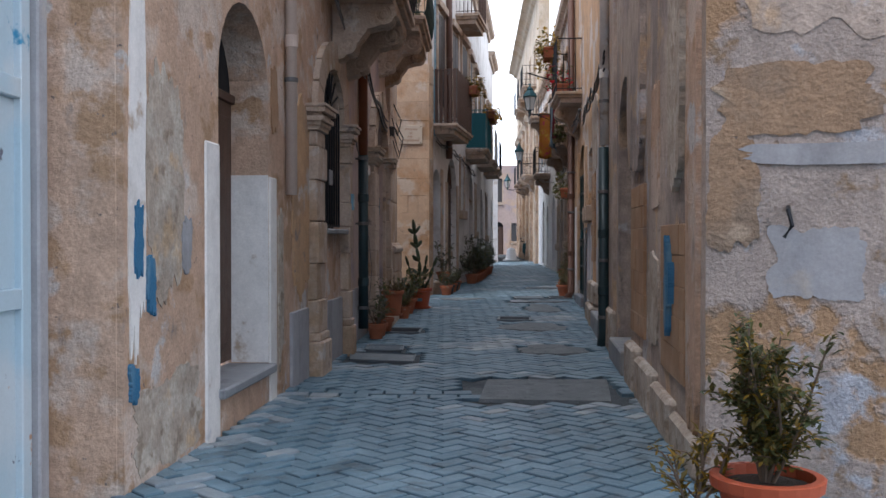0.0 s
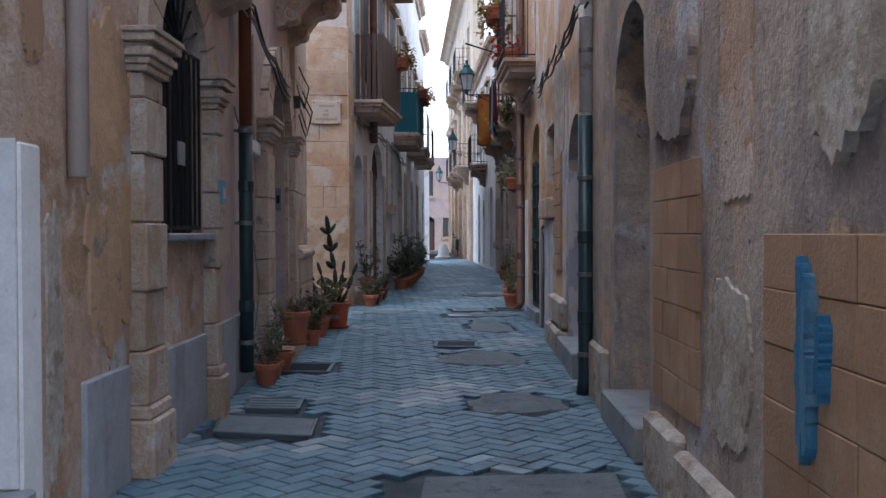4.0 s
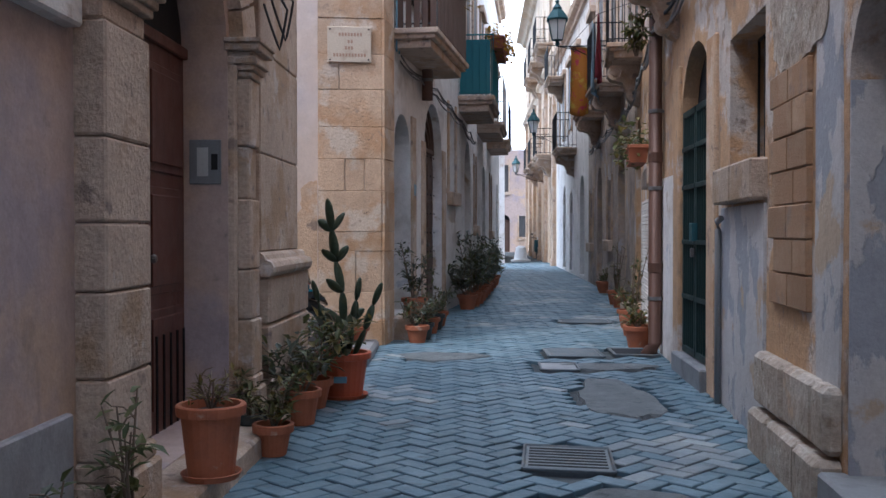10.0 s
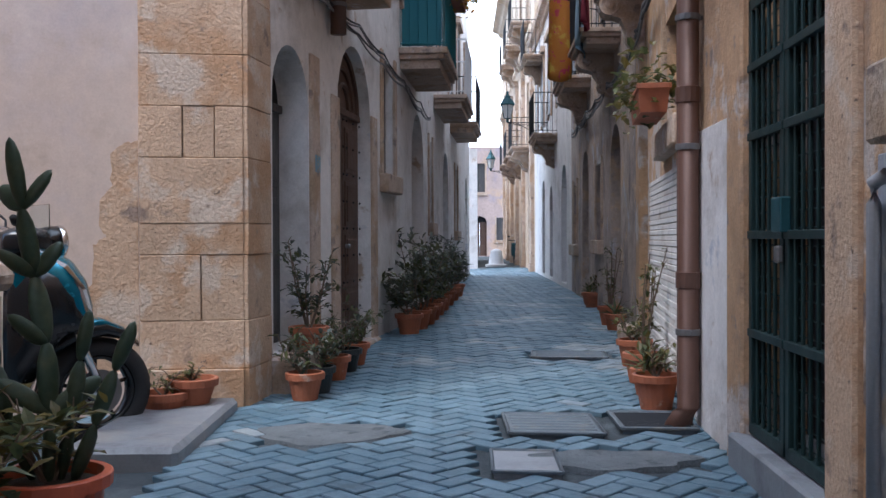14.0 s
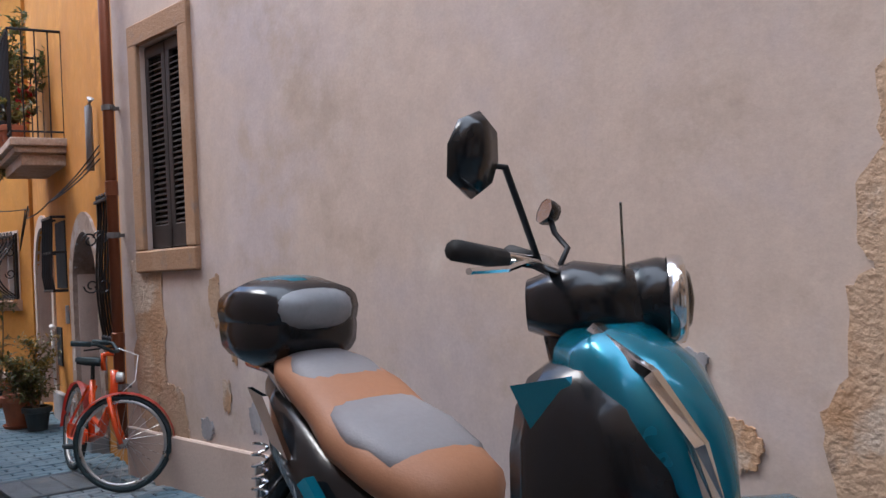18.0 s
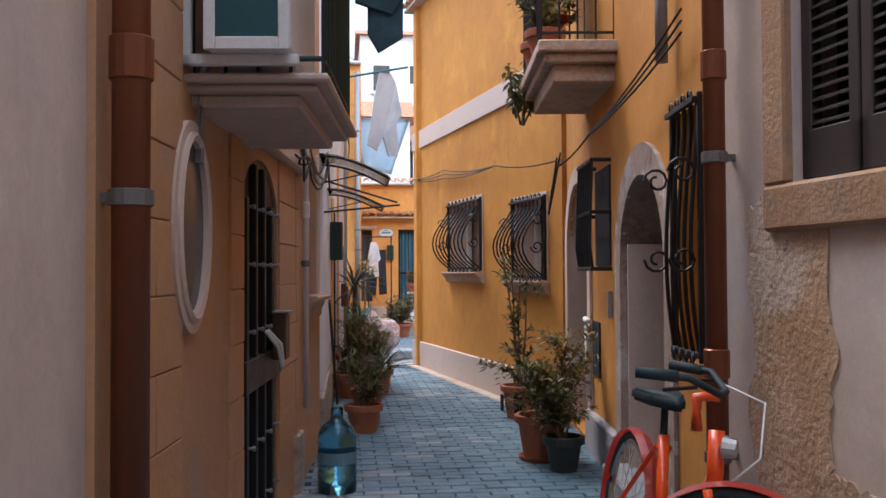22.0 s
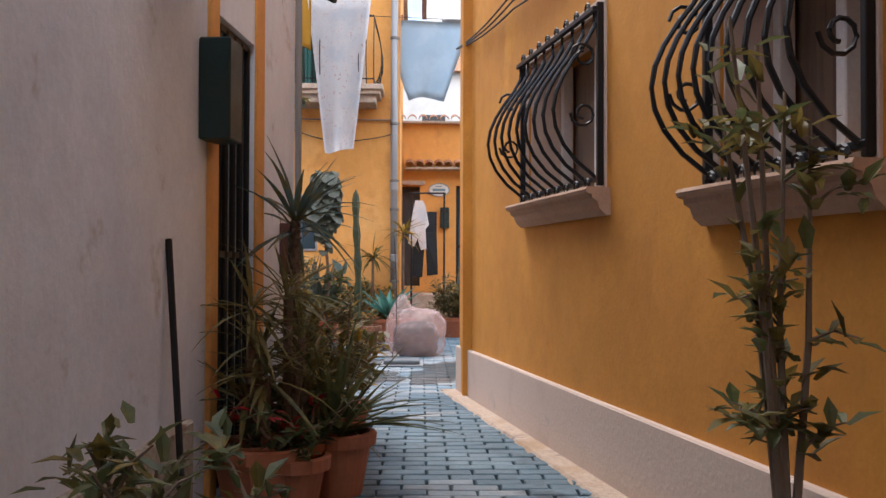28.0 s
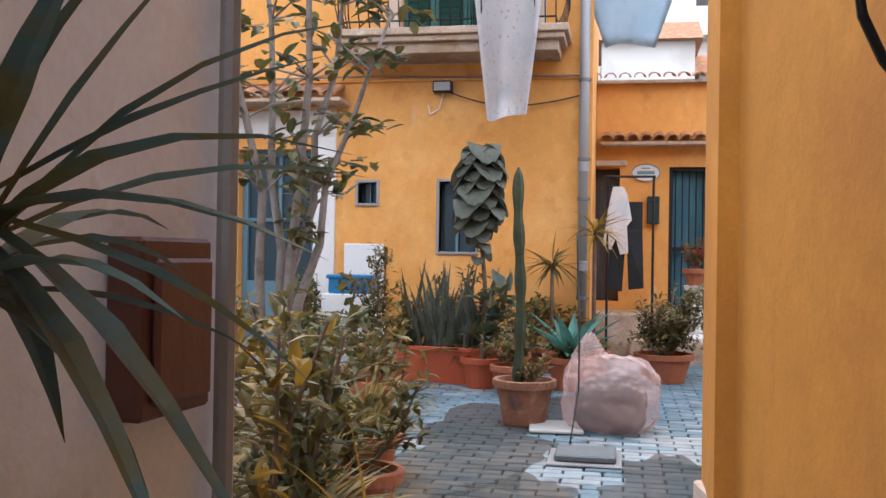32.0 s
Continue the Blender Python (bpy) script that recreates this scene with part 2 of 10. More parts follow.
STUCCO_PINK = surf("pinkish_grey_plaster", (0.44, 0.33, 0.29), [((0.50, 0.35, 0.25), 0.9, 0.48, 0.62), ((0.37, 0.30, 0.31), 1.3, 0.52, 0.64), ((0.30, 0.24, 0.21), 5.0, 0.63, 0.70), ((0.22, 0.18, 0.17), 3.0, 0.64, 0.76, (1, 1, 0.3))], grain=0.08, bump=0.28, bump_scale=20, big=0.10)
STUCCO_OCHRE = surf("worn_ochre_plaster", (0.48, 0.30, 0.17), [((0.52, 0.45, 0.40), 1.2, 0.52, 0.57), ((0.38, 0.25, 0.16), 3.0, 0.56, 0.64), ((0.26, 0.20, 0.17), 6.0, 0.62, 0.68), ((0.18, 0.14, 0.12), 2.2, 0.62, 0.74, (1, 1, 0.25))], grain=0.14, bump=0.6, bump_scale=30, big=0.14)
STUCCO_GREY = surf("grey_stained_plaster", (0.39, 0.31, 0.26), [((0.26, 0.21, 0.19), 1.3, 0.50, 0.58, (1, 1, 0.5)), ((0.44, 0.31, 0.21), 2.4, 0.55, 0.61), ((0.42, 0.40, 0.41), 1.9, 0.60, 0.66), ((0.15, 0.12, 0.11), 4.4, 0.61, 0.70, (1, 1, 0.35)), ((0.12, 0.10, 0.09), 15.0, 0.66, 0.71)], grain=0.18, bump=0.9, bump_scale=26, big=0.18)
STUCCO_WHITE = surf("weathered_whitewash", (0.68, 0.64, 0.61), [((0.52, 0.47, 0.43), 1.4, 0.54, 0.66), ((0.40, 0.30, 0.22), 3.4, 0.62, 0.70), ((0.34, 0.36, 0.42), 2.2, 0.64, 0.72)], grain=0.08, bump=0.3, bump_scale=25, big=0.09)
STUCCO_CREAM = surf("smooth_cream_plaster", (0.53, 0.42, 0.35), [((0.50, 0.42, 0.40), 0.8, 0.46, 0.62), ((0.46, 0.36, 0.29), 2.2, 0.54, 0.68), ((0.56, 0.47, 0.41), 3.0, 0.58, 0.72)], grain=0.05, bump=0.17, bump_scale=7, big=0.07)
PATCHY_BLUE = surf("blistered_pale_blue_paint", (0.50, 0.48, 0.48), [((0.33, 0.34, 0.38), 2.6, 0.50, 0.53, (1, 1, 0.6)), ((0.46, 0.36, 0.27), 2.0, 0.60, 0.64)], grain=0.08, bump=0.4, bump_scale=20, big=0.08)
YELLOW = surf("deep_yellow_render", (0.53, 0.225, 0.034), [((0.47, 0.19, 0.031), 0.9, 0.46, 0.62), ((0.60, 0.265, 0.040), 2.2, 0.56, 0.68), ((0.46, 0.19, 0.035), 4.0, 0.62, 0.74, (1, 1, 0.3))], grain=0.06, bump=0.10, bump_scale=34, big=0.07)
ORANGE = surf("apricot_render", (0.68, 0.32, 0.085), [((0.72, 0.38, 0.13), 1.0, 0.48, 0.64), ((0.58, 0.26, 0.07), 2.6, 0.58, 0.70), ((0.62, 0.44, 0.28), 5.0, 0.64, 0.74, (1, 1, 0.3))], grain=0.06, bump=0.16, bump_scale=30, big=0.07)
PEACH_BLOCK = surf("peach_stone_cladding", (0.46, 0.26, 0.15), [((0.48, 0.25, 0.10), 1.1, 0.46, 0.60), ((0.40, 0.28, 0.21), 3.0, 0.56, 0.70)], grain=0.08, bump=0.2, bump_scale=30, rand=0.05, big=0.05)
WHITEWALL = surf("bluish_white_render", (0.75, 0.79, 0.88), [((0.65, 0.69, 0.80), 0.9, 0.48, 0.64), ((0.42, 0.40, 0.40), 3.4, 0.62, 0.74)], grain=0.05, bump=0.14, bump_scale=26, big=0.05)
DADO_GREY = surf("grey_cement_dado", (0.33, 0.32, 0.33), [((0.25, 0.24, 0.25), 2.4, 0.54, 0.66, (1, 1, 0.4)), ((0.40, 0.35, 0.31), 3.0, 0.60, 0.72)], grain=0.09, bump=0.25, bump_scale=24, big=0.10)
SILL_STONE = surf("warm_sill_stone", (0.47, 0.31, 0.22), [((0.40, 0.25, 0.17), 3.0, 0.50, 0.68), ((0.33, 0.24, 0.19), 8.0, 0.62, 0.74)], grain=0.10, bump=0.2)
PINK_BASE = surf("pale_pink_skirting", (0.55, 0.43, 0.36), [((0.47, 0.36, 0.30), 2.0, 0.54, 0.70), ((0.40, 0.35, 0.32), 5.0, 0.64, 0.76)], grain=0.06, bump=0.15)
STONE = surf("limestone", (0.46, 0.35, 0.27), [((0.38, 0.26, 0.17), 2.0, 0.50, 0.60), ((0.25, 0.19, 0.16), 6.0, 0.60, 0.67), ((0.52, 0.45, 0.40), 3.4, 0.60, 0.68)], grain=0.18, grain_scale=45, bump=0.8, bump_scale=34, rand=0.08, big=0.10)
QUOIN = surf("honey_sandstone", (0.48, 0.33, 0.22), [((0.42, 0.25, 0.14), 1.5, 0.50, 0.60), ((0.52, 0.41, 0.32), 2.4, 0.55, 0.62), ((0.17, 0.12, 0.09), 22.0, 0.66, 0.70), ((0.25, 0.18, 0.14), 4.0, 0.62, 0.70)], grain=0.16, grain_scale=55, bump=0.7, bump_scale=38, rand=0.15, big=0.08)
RAW_STONE = surf("rubble_and_mortar", (0.37, 0.30, 0.24), [((0.45, 0.39, 0.33), 4.0, 0.48, 0.58), ((0.26, 0.20, 0.15), 7.0, 0.56, 0.64), ((0.48, 0.33, 0.20), 2.0, 0.60, 0.68)], grain=0.22, grain_scale=35, bump=1.0, bump_scale=18, big=0.12)
TUFF = surf("brown_tuff_block", (0.34, 0.20, 0.115), [((0.40, 0.26, 0.165), 2.5, 0.50, 0.64), ((0.27, 0.19, 0.14), 5.0, 0.58, 0.70)], grain=0.10, bump=0.4, rand=0.10)
def paver_mat(name, a, b, c, r, i):
    return surf(name, a, [(b, 1.7, 0.46, 0.60), (c, 3.6, 0.56, 0.68)], rough=0.58, grain=0.10, bump=0.3, bump_scale=26, rand=r, island=i, spec=0.45, big=0.10)


PAVER = paver_mat("bluish_grey_setts", (0.088, 0.149, 0.190), (0.138, 0.207, 0.250), (0.064, 0.096, 0.118), 0.11, 0.0)
PAVER_JOINED = paver_mat("bluish_grey_setts_joined", (0.088, 0.149, 0.190), (0.138, 0.207, 0.250), (0.064, 0.096, 0.118), 0.0, 0.11)
PAVER_PALE_JOINED = paver_mat("pale_worn_setts_joined", (0.195, 0.238, 0.268), (0.265, 0.288, 0.297), (0.135, 0.157, 0.174), 0.0, 0.16)
PAVER_PALE = paver_mat("pale_worn_setts", (0.195, 0.238, 0.268), (0.265, 0.288, 0.297), (0.135, 0.157, 0.174), 0.16, 0.0)
JOINT = surf("dark_joint_grit", (0.042, 0.052, 0.058), [((0.085, 0.098, 0.105), 2.0, 0.50, 0.62)], grain=0.16, bump=0.5, big=0.1)
ASPHALT = surf("asphalt_patch", (0.135, 0.148, 0.155), [((0.175, 0.187, 0.192), 5.0, 0.46, 0.66), ((0.08, 0.09, 0.095), 11.0, 0.56, 0.66)], rough=0.8, grain=0.3, grain_scale=110, bump=0.7, bump_scale=90)
IRONPLATE = surf("cast_iron_plate", (0.13, 0.15, 0.165), [((0.19, 0.18, 0.16), 8.0, 0.56, 0.70)], rough=0.55, metal=0.4, grain=0.1, bump=0.3)
MARBLE = surf("grey_marble_slab", (0.24, 0.245, 0.255), [((0.17, 0.17, 0.18), 4.0, 0.52, 0.64), ((0.30, 0.28, 0.26), 2.0, 0.56, 0.68)], rough=0.5, grain=0.08, bump=0.14)
IRON = plain("black_wrought_iron", (0.022, 0.023, 0.027), 0.5, 0.5)
IRON_GREEN = plain("dark_green_iron", (0.018, 0.040, 0.040), 0.5, 0.3)
IRON_TEAL = plain("teal_painted_iron", (0.02, 0.13, 0.15), 0.5, 0.2)
DARKWOOD = surf("dark_brown_door_wood", (0.055, 0.032, 0.024), [((0.085, 0.045, 0.032), 5.0, 0.48, 0.66, (4, 4, 0.4))], rough=0.55, grain=0.1, bump=0.15, bump_scale=30)
REDWOOD = surf("reddish_brown_door", (0.105, 0.040, 0.030), [((0.07, 0.03, 0.024), 5.0, 0.50, 0.66, (4, 4, 0.4))], rough=0.5, grain=0.08, bump=0.12)
BROWNWOOD = surf("chocolate_panelled_door", (0.085, 0.048, 0.034), [((0.12, 0.07, 0.05), 4.0, 0.50, 0.68, (3, 3, 0.4))], rough=0.6, grain=0.1, bump=0.15)
GREYWOOD = surf("weathered_grey_door", (0.06, 0.058, 0.058), [((0.10, 0.09, 0.085), 5.0, 0.50, 0.66, (3, 3, 0.4))], rough=0.65, grain=0.12, bump=0.2)
SHUTTER = plain("dark_brown_shutter_paint", (0.036, 0.028, 0.026), 0.55)
# near-black that paints the shade inside openings; also real black marks and the speaker
DARK = plain("interior_shade_and_black", (0.012, 0.012, 0.014), 0.9)
BLUEDOOR = surf("pale_blue_steel_door", (0.40, 0.50, 0.56), [((0.48, 0.53, 0.56), 1.4, 0.48, 0.60), ((0.04, 0.22, 0.36), 1.9, 0.63, 0.66), ((0.40, 0.22, 0.12), 5.0, 0.68, 0.72), ((0.10, 0.10, 0.13), 4.2, 0.69, 0.71)], rough=0.55, grain=0.05, bump=0.08)
BLUEPAINT = surf("blue_paint_daub", (0.03, 0.13, 0.24), [((0.10, 0.20, 0.28), 4.0, 0.48, 0.62, (2, 2, 0.5))], rough=0.7, grain=0.1, bump=0.3)
REDPIPE = plain("copper_red_downpipe", (0.19, 0.060, 0.026), 0.42, 0.35)
BROWNPIPE = plain("brown_downpipe", (0.115, 0.058, 0.040), 0.5, 0.2)
GREENPIPE = plain("dark_green_downpipe", (0.020, 0.040, 0.045), 0.42, 0.1)
WHITEPIPE = plain("white_plastic_downpipe", (0.74, 0.72, 0.71), 0.45)
GREYPIPE = plain("grey_pipe", (0.27, 0.27, 0.28), 0.5, 0.2)
ZINC = plain("dull_zinc_clip", (0.17, 0.16, 0.155), 0.55, 0.5)
CABLE = plain("black_cable", (0.03, 0.03, 0.033), 0.6)
CABLE_GREY = plain("grey_cable", (0.18, 0.17, 0.17), 0.6)
TERRA = surf("terracotta", (0.36, 0.115, 0.055), [((0.28, 0.10, 0.055), 6.0, 0.50, 0.66), ((0.42, 0.26, 0.19), 9.0, 0.64, 0.72)], rough=0.75, grain=0.08, bump=0.1, rand=0.14)
PLASTIC_TERRA = plain("terracotta_plastic", (0.42, 0.085, 0.035), 0.5, rand=0.08)
DARKPOT = plain("dark_plastic_pot", (0.03, 0.035, 0.035), 0.5)
SOIL = surf("potting_soil", (0.04, 0.028, 0.02), grain=0.3, bump=0.8)
WHITE = plain("white_painted_metal", (0.66, 0.66, 0.66), 0.45)
PAPER = plain("pale_plate", (0.45, 0.45, 0.44), 0.5)
SLATE = plain("grey_plate", (0.20, 0.21, 0.22), 0.45, 0.3)
BLUEPLATE = plain("blue_grey_plate", (0.14, 0.26, 0.32), 0.45)
PLAQUE = surf("stone_street_plaque", (0.48, 0.39, 0.30), [((0.40, 0.31, 0.23), 6.0, 0.52, 0.66)], grain=0.08, bump=0.15)
LETTER = plain("faded_red_lettering", (0.32, 0.20, 0.14), 0.8)
TILE_ROOF = surf("terracotta_roof_tile", (0.34, 0.15, 0.08), [((0.42, 0.26, 0.15), 6.0, 0.50, 0.66)], rough=0.85, grain=0.12, rand=0.18)
LAMPGREEN = plain("verdigris_lamp_metal", (0.025, 0.085, 0.10), 0.45, 0.3)
MILK = plain("frosted_lamp_glass", (0.75, 0.76, 0.74), 0.25)
PANE = glass("window_glass", (0.85, 0.93, 0.95), 0.03)
CANOPY = glass("smoked_canopy_sheet", (0.55, 0.72, 0.82), 0.15)


def leaf_mat(name, a, b, rough=0.5):
    m = surf(name, a, [(b, 9.0, 0.46, 0.60)], rough=rough, grain=0.18, grain_scale=30, bump=0.05, rand=0.1, spec=0.4, island=0.28)
    nd, lk = m.node_tree.nodes, m.node_tree.links
    bs = nd["Principled BSDF"]
    tr = nd.new("ShaderNodeBsdfTranslucent")
    lk.new(bs.inputs["Base Color"].links[0].from_socket, tr.inputs["Color"])
    mx = nd.new("ShaderNodeMixShader")
    mx.inputs[0].default_value = 0.35
    lk.new(bs.outputs[0], mx.inputs[1])
    lk.new(tr.outputs[0], mx.inputs[2])
    lk.new(mx.outputs[0], nd["Material Output"].inputs["Surface"])
    return m


LEAF_DARK = leaf_mat("dark_green_leaf", (0.078, 0.092, 0.036), (0.120, 0.115, 0.040))
LEAF_OLIVE = leaf_mat("olive_leaf", (0.175, 0.130, 0.034), (0.110, 0.100, 0.034))
LEAF_YELLOW = leaf_mat("yellowing_leaf", (0.34, 0.20, 0.022), (0.20, 0.14, 0.025))
LEAF_GOLD = leaf_mat("golden_blossom", (0.50, 0.26, 0.015), (0.35, 0.18, 0.02))
LEAF_GREY = leaf_mat("grey_green_leaf", (0.125, 0.135, 0.105), (0.085, 0.100, 0.075))
LEAF_AGAVE = leaf_mat("blue_green_agave_leaf", (0.09, 0.25, 0.20), (0.06, 0.18, 0.15))
LEAF_TEAL = leaf_mat("teal_lit_leaf", (0.085, 0.135, 0.125), (0.130, 0.115, 0.045))
LEAF_RED = leaf_mat("red_poinsettia_bract", (0.42, 0.012, 0.02), (0.30, 0.01, 0.02))
LEAF_STRIPE = leaf_mat("pale_striped_leaf", (0.34, 0.26, 0.09), (0.15, 0.14, 0.05))
CACTUS = leaf_mat("cactus_skin", (0.042, 0.060, 0.036), (0.060, 0.070, 0.038))
BARK = surf("brown_bark", (0.16, 0.095, 0.06), [((0.09, 0.055, 0.04), 14.0, 0.48, 0.60, (1, 1, 0.3))], grain=0.2, bump=0.8, bump_scale=40)
TWIG = plain("grey_brown_twig", (0.17, 0.12, 0.085), 0.8)
FACADE = surf("sunlit_cream_limestone_front", (0.62, 0.50, 0.38), [((0.54, 0.40, 0.27), 0.7, 0.50, 0.62), ((0.40, 0.30, 0.22), 2.0, 0.60, 0.70, (1, 1, 0.4))], grain=0.08, bump=0.2, big=0.10)
LEAF_TAN = leaf_mat("straw_tipped_leaf", (0.20, 0.155, 0.055), (0.11, 0.11, 0.05))
OCHRE_BLOCK = surf("weathered_ochre_block", (0.31, 0.20, 0.125), [((0.24, 0.17, 0.12), 2.4, 0.48, 0.60), ((0.38, 0.28, 0.20), 4.0, 0.58, 0.68)], grain=0.2, bump=0.9, bump_scale=30, big=0.14)

# ---------------------------------------------------------------- the plan
def uy(p0, p1, y):
    return (y - p0[1]) / (p1[1] - p0[1]) * math.dist(p0, p1)


def ux(p0, p1, x):
    return (x - p0[0]) / (p1[0] - p0[0]) * math.dist(p0, p1)


def street_z(x, y):
    """Height of the paving: the street climbs gently, the side alley lies level."""
    zs = -0.04 + 0.0105 * max(-5.0, min(24.0, y))
    za = 0.09
    k = max(0.0, min(1.0, (-0.6 - x) / 1.2))
    return zs * (1 - k) + za * k


def rows_y(p0, p1, spans):
    return [(uy(p0, p1, max(a, b) if p1[1] < p0[1] else min(a, b)), uy(p0, p1, min(a, b) if p1[1] < p0[1] else max(a, b)), zb, sp, ri) for a, b, zb, sp, ri in spans]


def rows_x(p0, p1, spans):
    out = []
    for a, b, zb, sp, ri in spans:
        u0, u1 = sorted((ux(p0, p1, a), ux(p0, p1, b)))
        out.append((u0, u1, zb, sp, ri))
    return out


# near building on the west side of the street
LA1 = ((-1.60, 4.70), (-1.149, 10.44))
LA2 = ((-1.149, 10.44), (-0.90, 17.08))
RA0 = ((1.42, 5.10), (3.60, 4.30))
RA1 = ((1.93, 10.50), (1.42, 5.10))
RA2 = ((2.52, 16.40), (1.93, 10.50))
RA3 = ((2.68, 19.20), (2.52, 16.40))
RA4 = ((3.42, 24.30), (2.68, 19.20))
RA5 = ((3.98, 33.00), (3.42, 24.30))
RA6 = ((4.46, 44.00), (3.98, 33.00))
LB0 = ((-0.33, 19.86), (-0.25, 20.30))
LB1 = ((-0.25, 20.30), (0.60, 25.30))
LB2 = ((0.60, 25.30), (1.04, 29.80))
LB3 = ((1.04, 29.80), (1.82, 37.80))
LB4 = ((1.82, 37.80), (2.19, 41.50))
AL1 = ((-0.90, 17.08), (-5.40, 17.31))
AL2 = ((-5.40, 17.33), (-8.85, 17.636))
AL3 = ((-8.85, 17.636), (-9.92, 17.733))
AL4 = ((-9.92, 17.733), (-12.55, 17.77))
AL5 = ((-12.55, 17.77), (-14.22, 17.915))
AR1 = ((-6.42, 19.25), (-0.33, 19.86))
Y1 = ((-11.05, 19.80), (-6.42, 19.31))
Y2 = ((-16.15, 18.89), (-11.05, 19.76))

H_WEST = 9.2
door1_hole = (6.20, 7.45, 0.36, 2.45, 0.6)
wall("wall_west_1", *LA1, 0, H_WEST, 0.45, rows_y(*LA1, [door1_hole, (9.32, 10.40, 1.46, 2.62, 0.5)]), STUCCO_TAN, "tan flaking plaster wall with patches of bare mortar")
wall("wall_west_2", *LA2, 0, H_WEST, 0.45, rows_y(*LA2, [(12.1, 12.65, 2.35, 3.3, 0.0), (13.55, 15.1, 0.25, 2.55, 0.7)]), STUCCO_PINK, "pinkish grey smooth plaster wall with cloudy stains")
wall("wall_east_recess", *RA0, 0, 9.2, 0.4, [], RECESS, "rough wall of crumbling plaster over bare sandstone blocks")
wall("wall_east_1", *RA1, 0, 9.2, 0.42, rows_y(*RA1, [(8.95, 10.25, 0.28, 2.35, 0.65)]), STUCCO_GREY, "brown-grey stained plaster wall over stone blocks")
wall("wall_east_2", *RA2, 0, 8.4, 0.42, rows_y(*RA2, [(12.05, 13.45, 0.32, 2.1, 0.55), (15.05, 16.15, 1.88, 2.85, 0.0)]), STUCCO_OCHRE, "worn ochre plaster wall with grey and blue-white patches")
wall("wall_east_3", *RA3, 0, 6.6, 0.42, rows_y(*RA3, [(16.86, 18.02, 0.3, 2.55, 0.55)]), STUCCO_OCHRE, "ochre plaster wall with a pale lower part")
wall("wall_east_4", *RA4, 0, 7.7, 0.42, rows_y(*RA4, [(19.75, 21.0, 2.2, 3.1, 0.0), (22.7, 23.85, 0.35, 2.6, 0.57)]), STUCCO_OCHRE, "pale ochre plaster wall with arched doorways")
wall("wall_east_5", *RA5, 0, 7.8, 0.42, rows_y(*RA5, [(25.6, 26.6, 0.3, 2.4, 0.5), (27.6, 28.4, 1.3, 2.5, 0.0), (29.6, 30.7, 0.3, 2.4, 0.5), (31.6, 32.5, 1.2, 2.4, 0.0)]), STUCCO_GREY, "old mottled stone-grey wall with small windows")
wall("wall_east_6", *RA6, 0, 7.4, 0.42, rows_y(*RA6, [(34, 35.2, 0.3, 2.5, 0.5), (37.5, 38.4, 0.3, 2.3, 0.4), (40, 41, 0.3, 2.5, 0.5)]), STUCCO_WHITE, "whitewashed plaster wall of a house down the street")
wall("wall_west_corner", *LB0, 0, 8.0, 0.4, [], QUOIN, "dressed sandstone corner")
wall("wall_west_3", *LB1, 0, 8.0, 0.45, rows_y(*LB1, [(20.42, 21.35, 0.45, 2.45, 0.46), (22.3, 23.65, 0.22, 2.65, 0.67), (24.25, 24.9, 2.1, 3.45, 0.0)]), STUCCO_WHITE, "whitewashed wall with two arched doorways")
wall("wall_west_4", *LB2, 0, 8.4, 0.45, rows_y(*LB2, [(26.6, 28.2, 0.3, 2.5, 0.7), (29.0, 29.6, 1.6, 3.0, 0.0)]), STUCCO_WHITE, "whitewashed wall with a tall window")
wall("wall_west_5", *LB3, 0, 9.2, 0.45, rows_y(*LB3, [(32.0, 33.4, 0.3, 2.5, 0.6), (35.2, 36.2, 1.5, 3.0, 0.0)]), STUCCO_WHITE, "pale plaster wall with arched openings")
wall("wall_west_6", *LB4, 0, 8.6, 0.45, rows_y(*LB4, [(39.4, 40.5, 0.3, 2.5, 0.55)]), STUCCO_WHITE, "whitewashed plaster wall near the end of the street")
wall("wall_alley_south_1", *AL1, 0, 4.6, 0.4, [], STUCCO_CREAM, "smooth cream plaster wall")
wall("wall_alley_south_2", *AL2, 0, 3.2, 0.4, rows_x(*AL2, [(-7.10, -8.03, 0.1, 1.60, 0.26)]), PEACH_BLOCK, "peach stone-clad house wall with block joints")
wall("wall_alley_south_2_upper", (AL2[0][0], AL2[0][1] - 0.001), AL2[1], 3.2, 4.4, 0.4, [], PEACH_BLOCK, "peach upper wall of the alley house")
wall("wall_alley_south_3", *AL3, 0, 4.4, 0.4, rows_x(*AL3, [(-9.18, -9.72, 1.2, 2.1, 0.0)]), PEACH_BLOCK, "peach plaster wall with a small barred window")
wall("wall_alley_south_4", *AL4, 0, 3.6, 0.4, [], WHITEWALL, "bluish white rendered wall")
wall("wall_alley_south_5", *AL5, 0, 3.3, 0.4, rows_x(*AL5, [(-12.82, -13.40, 0.1, 2.0, 0.0)]), WHITEWALL, "bluish white wall with a dark iron door")
wall("wall_alley_north_1", *AR1, 0, 5.6, 0.4, rows_x(*AR1, [(-5.42, -6.0, 1.62, 2.98, 0.0)]), STUCCO_CREAM, "cream wall with peeling plaster low down")
wall("wall_alley_yellow_1", *Y1, 0, 4.9, 0.4, rows_x(*Y1, [(-6.85, -7.3, 0.95, 2.05, 0.0), (-7.5, -8.62, 0.15, 1.40, 0.48), (-9.85, -10.9, 0.12, 1.54, 0.49)]), YELLOW, "deep yellow rendered wall with arched doorways")
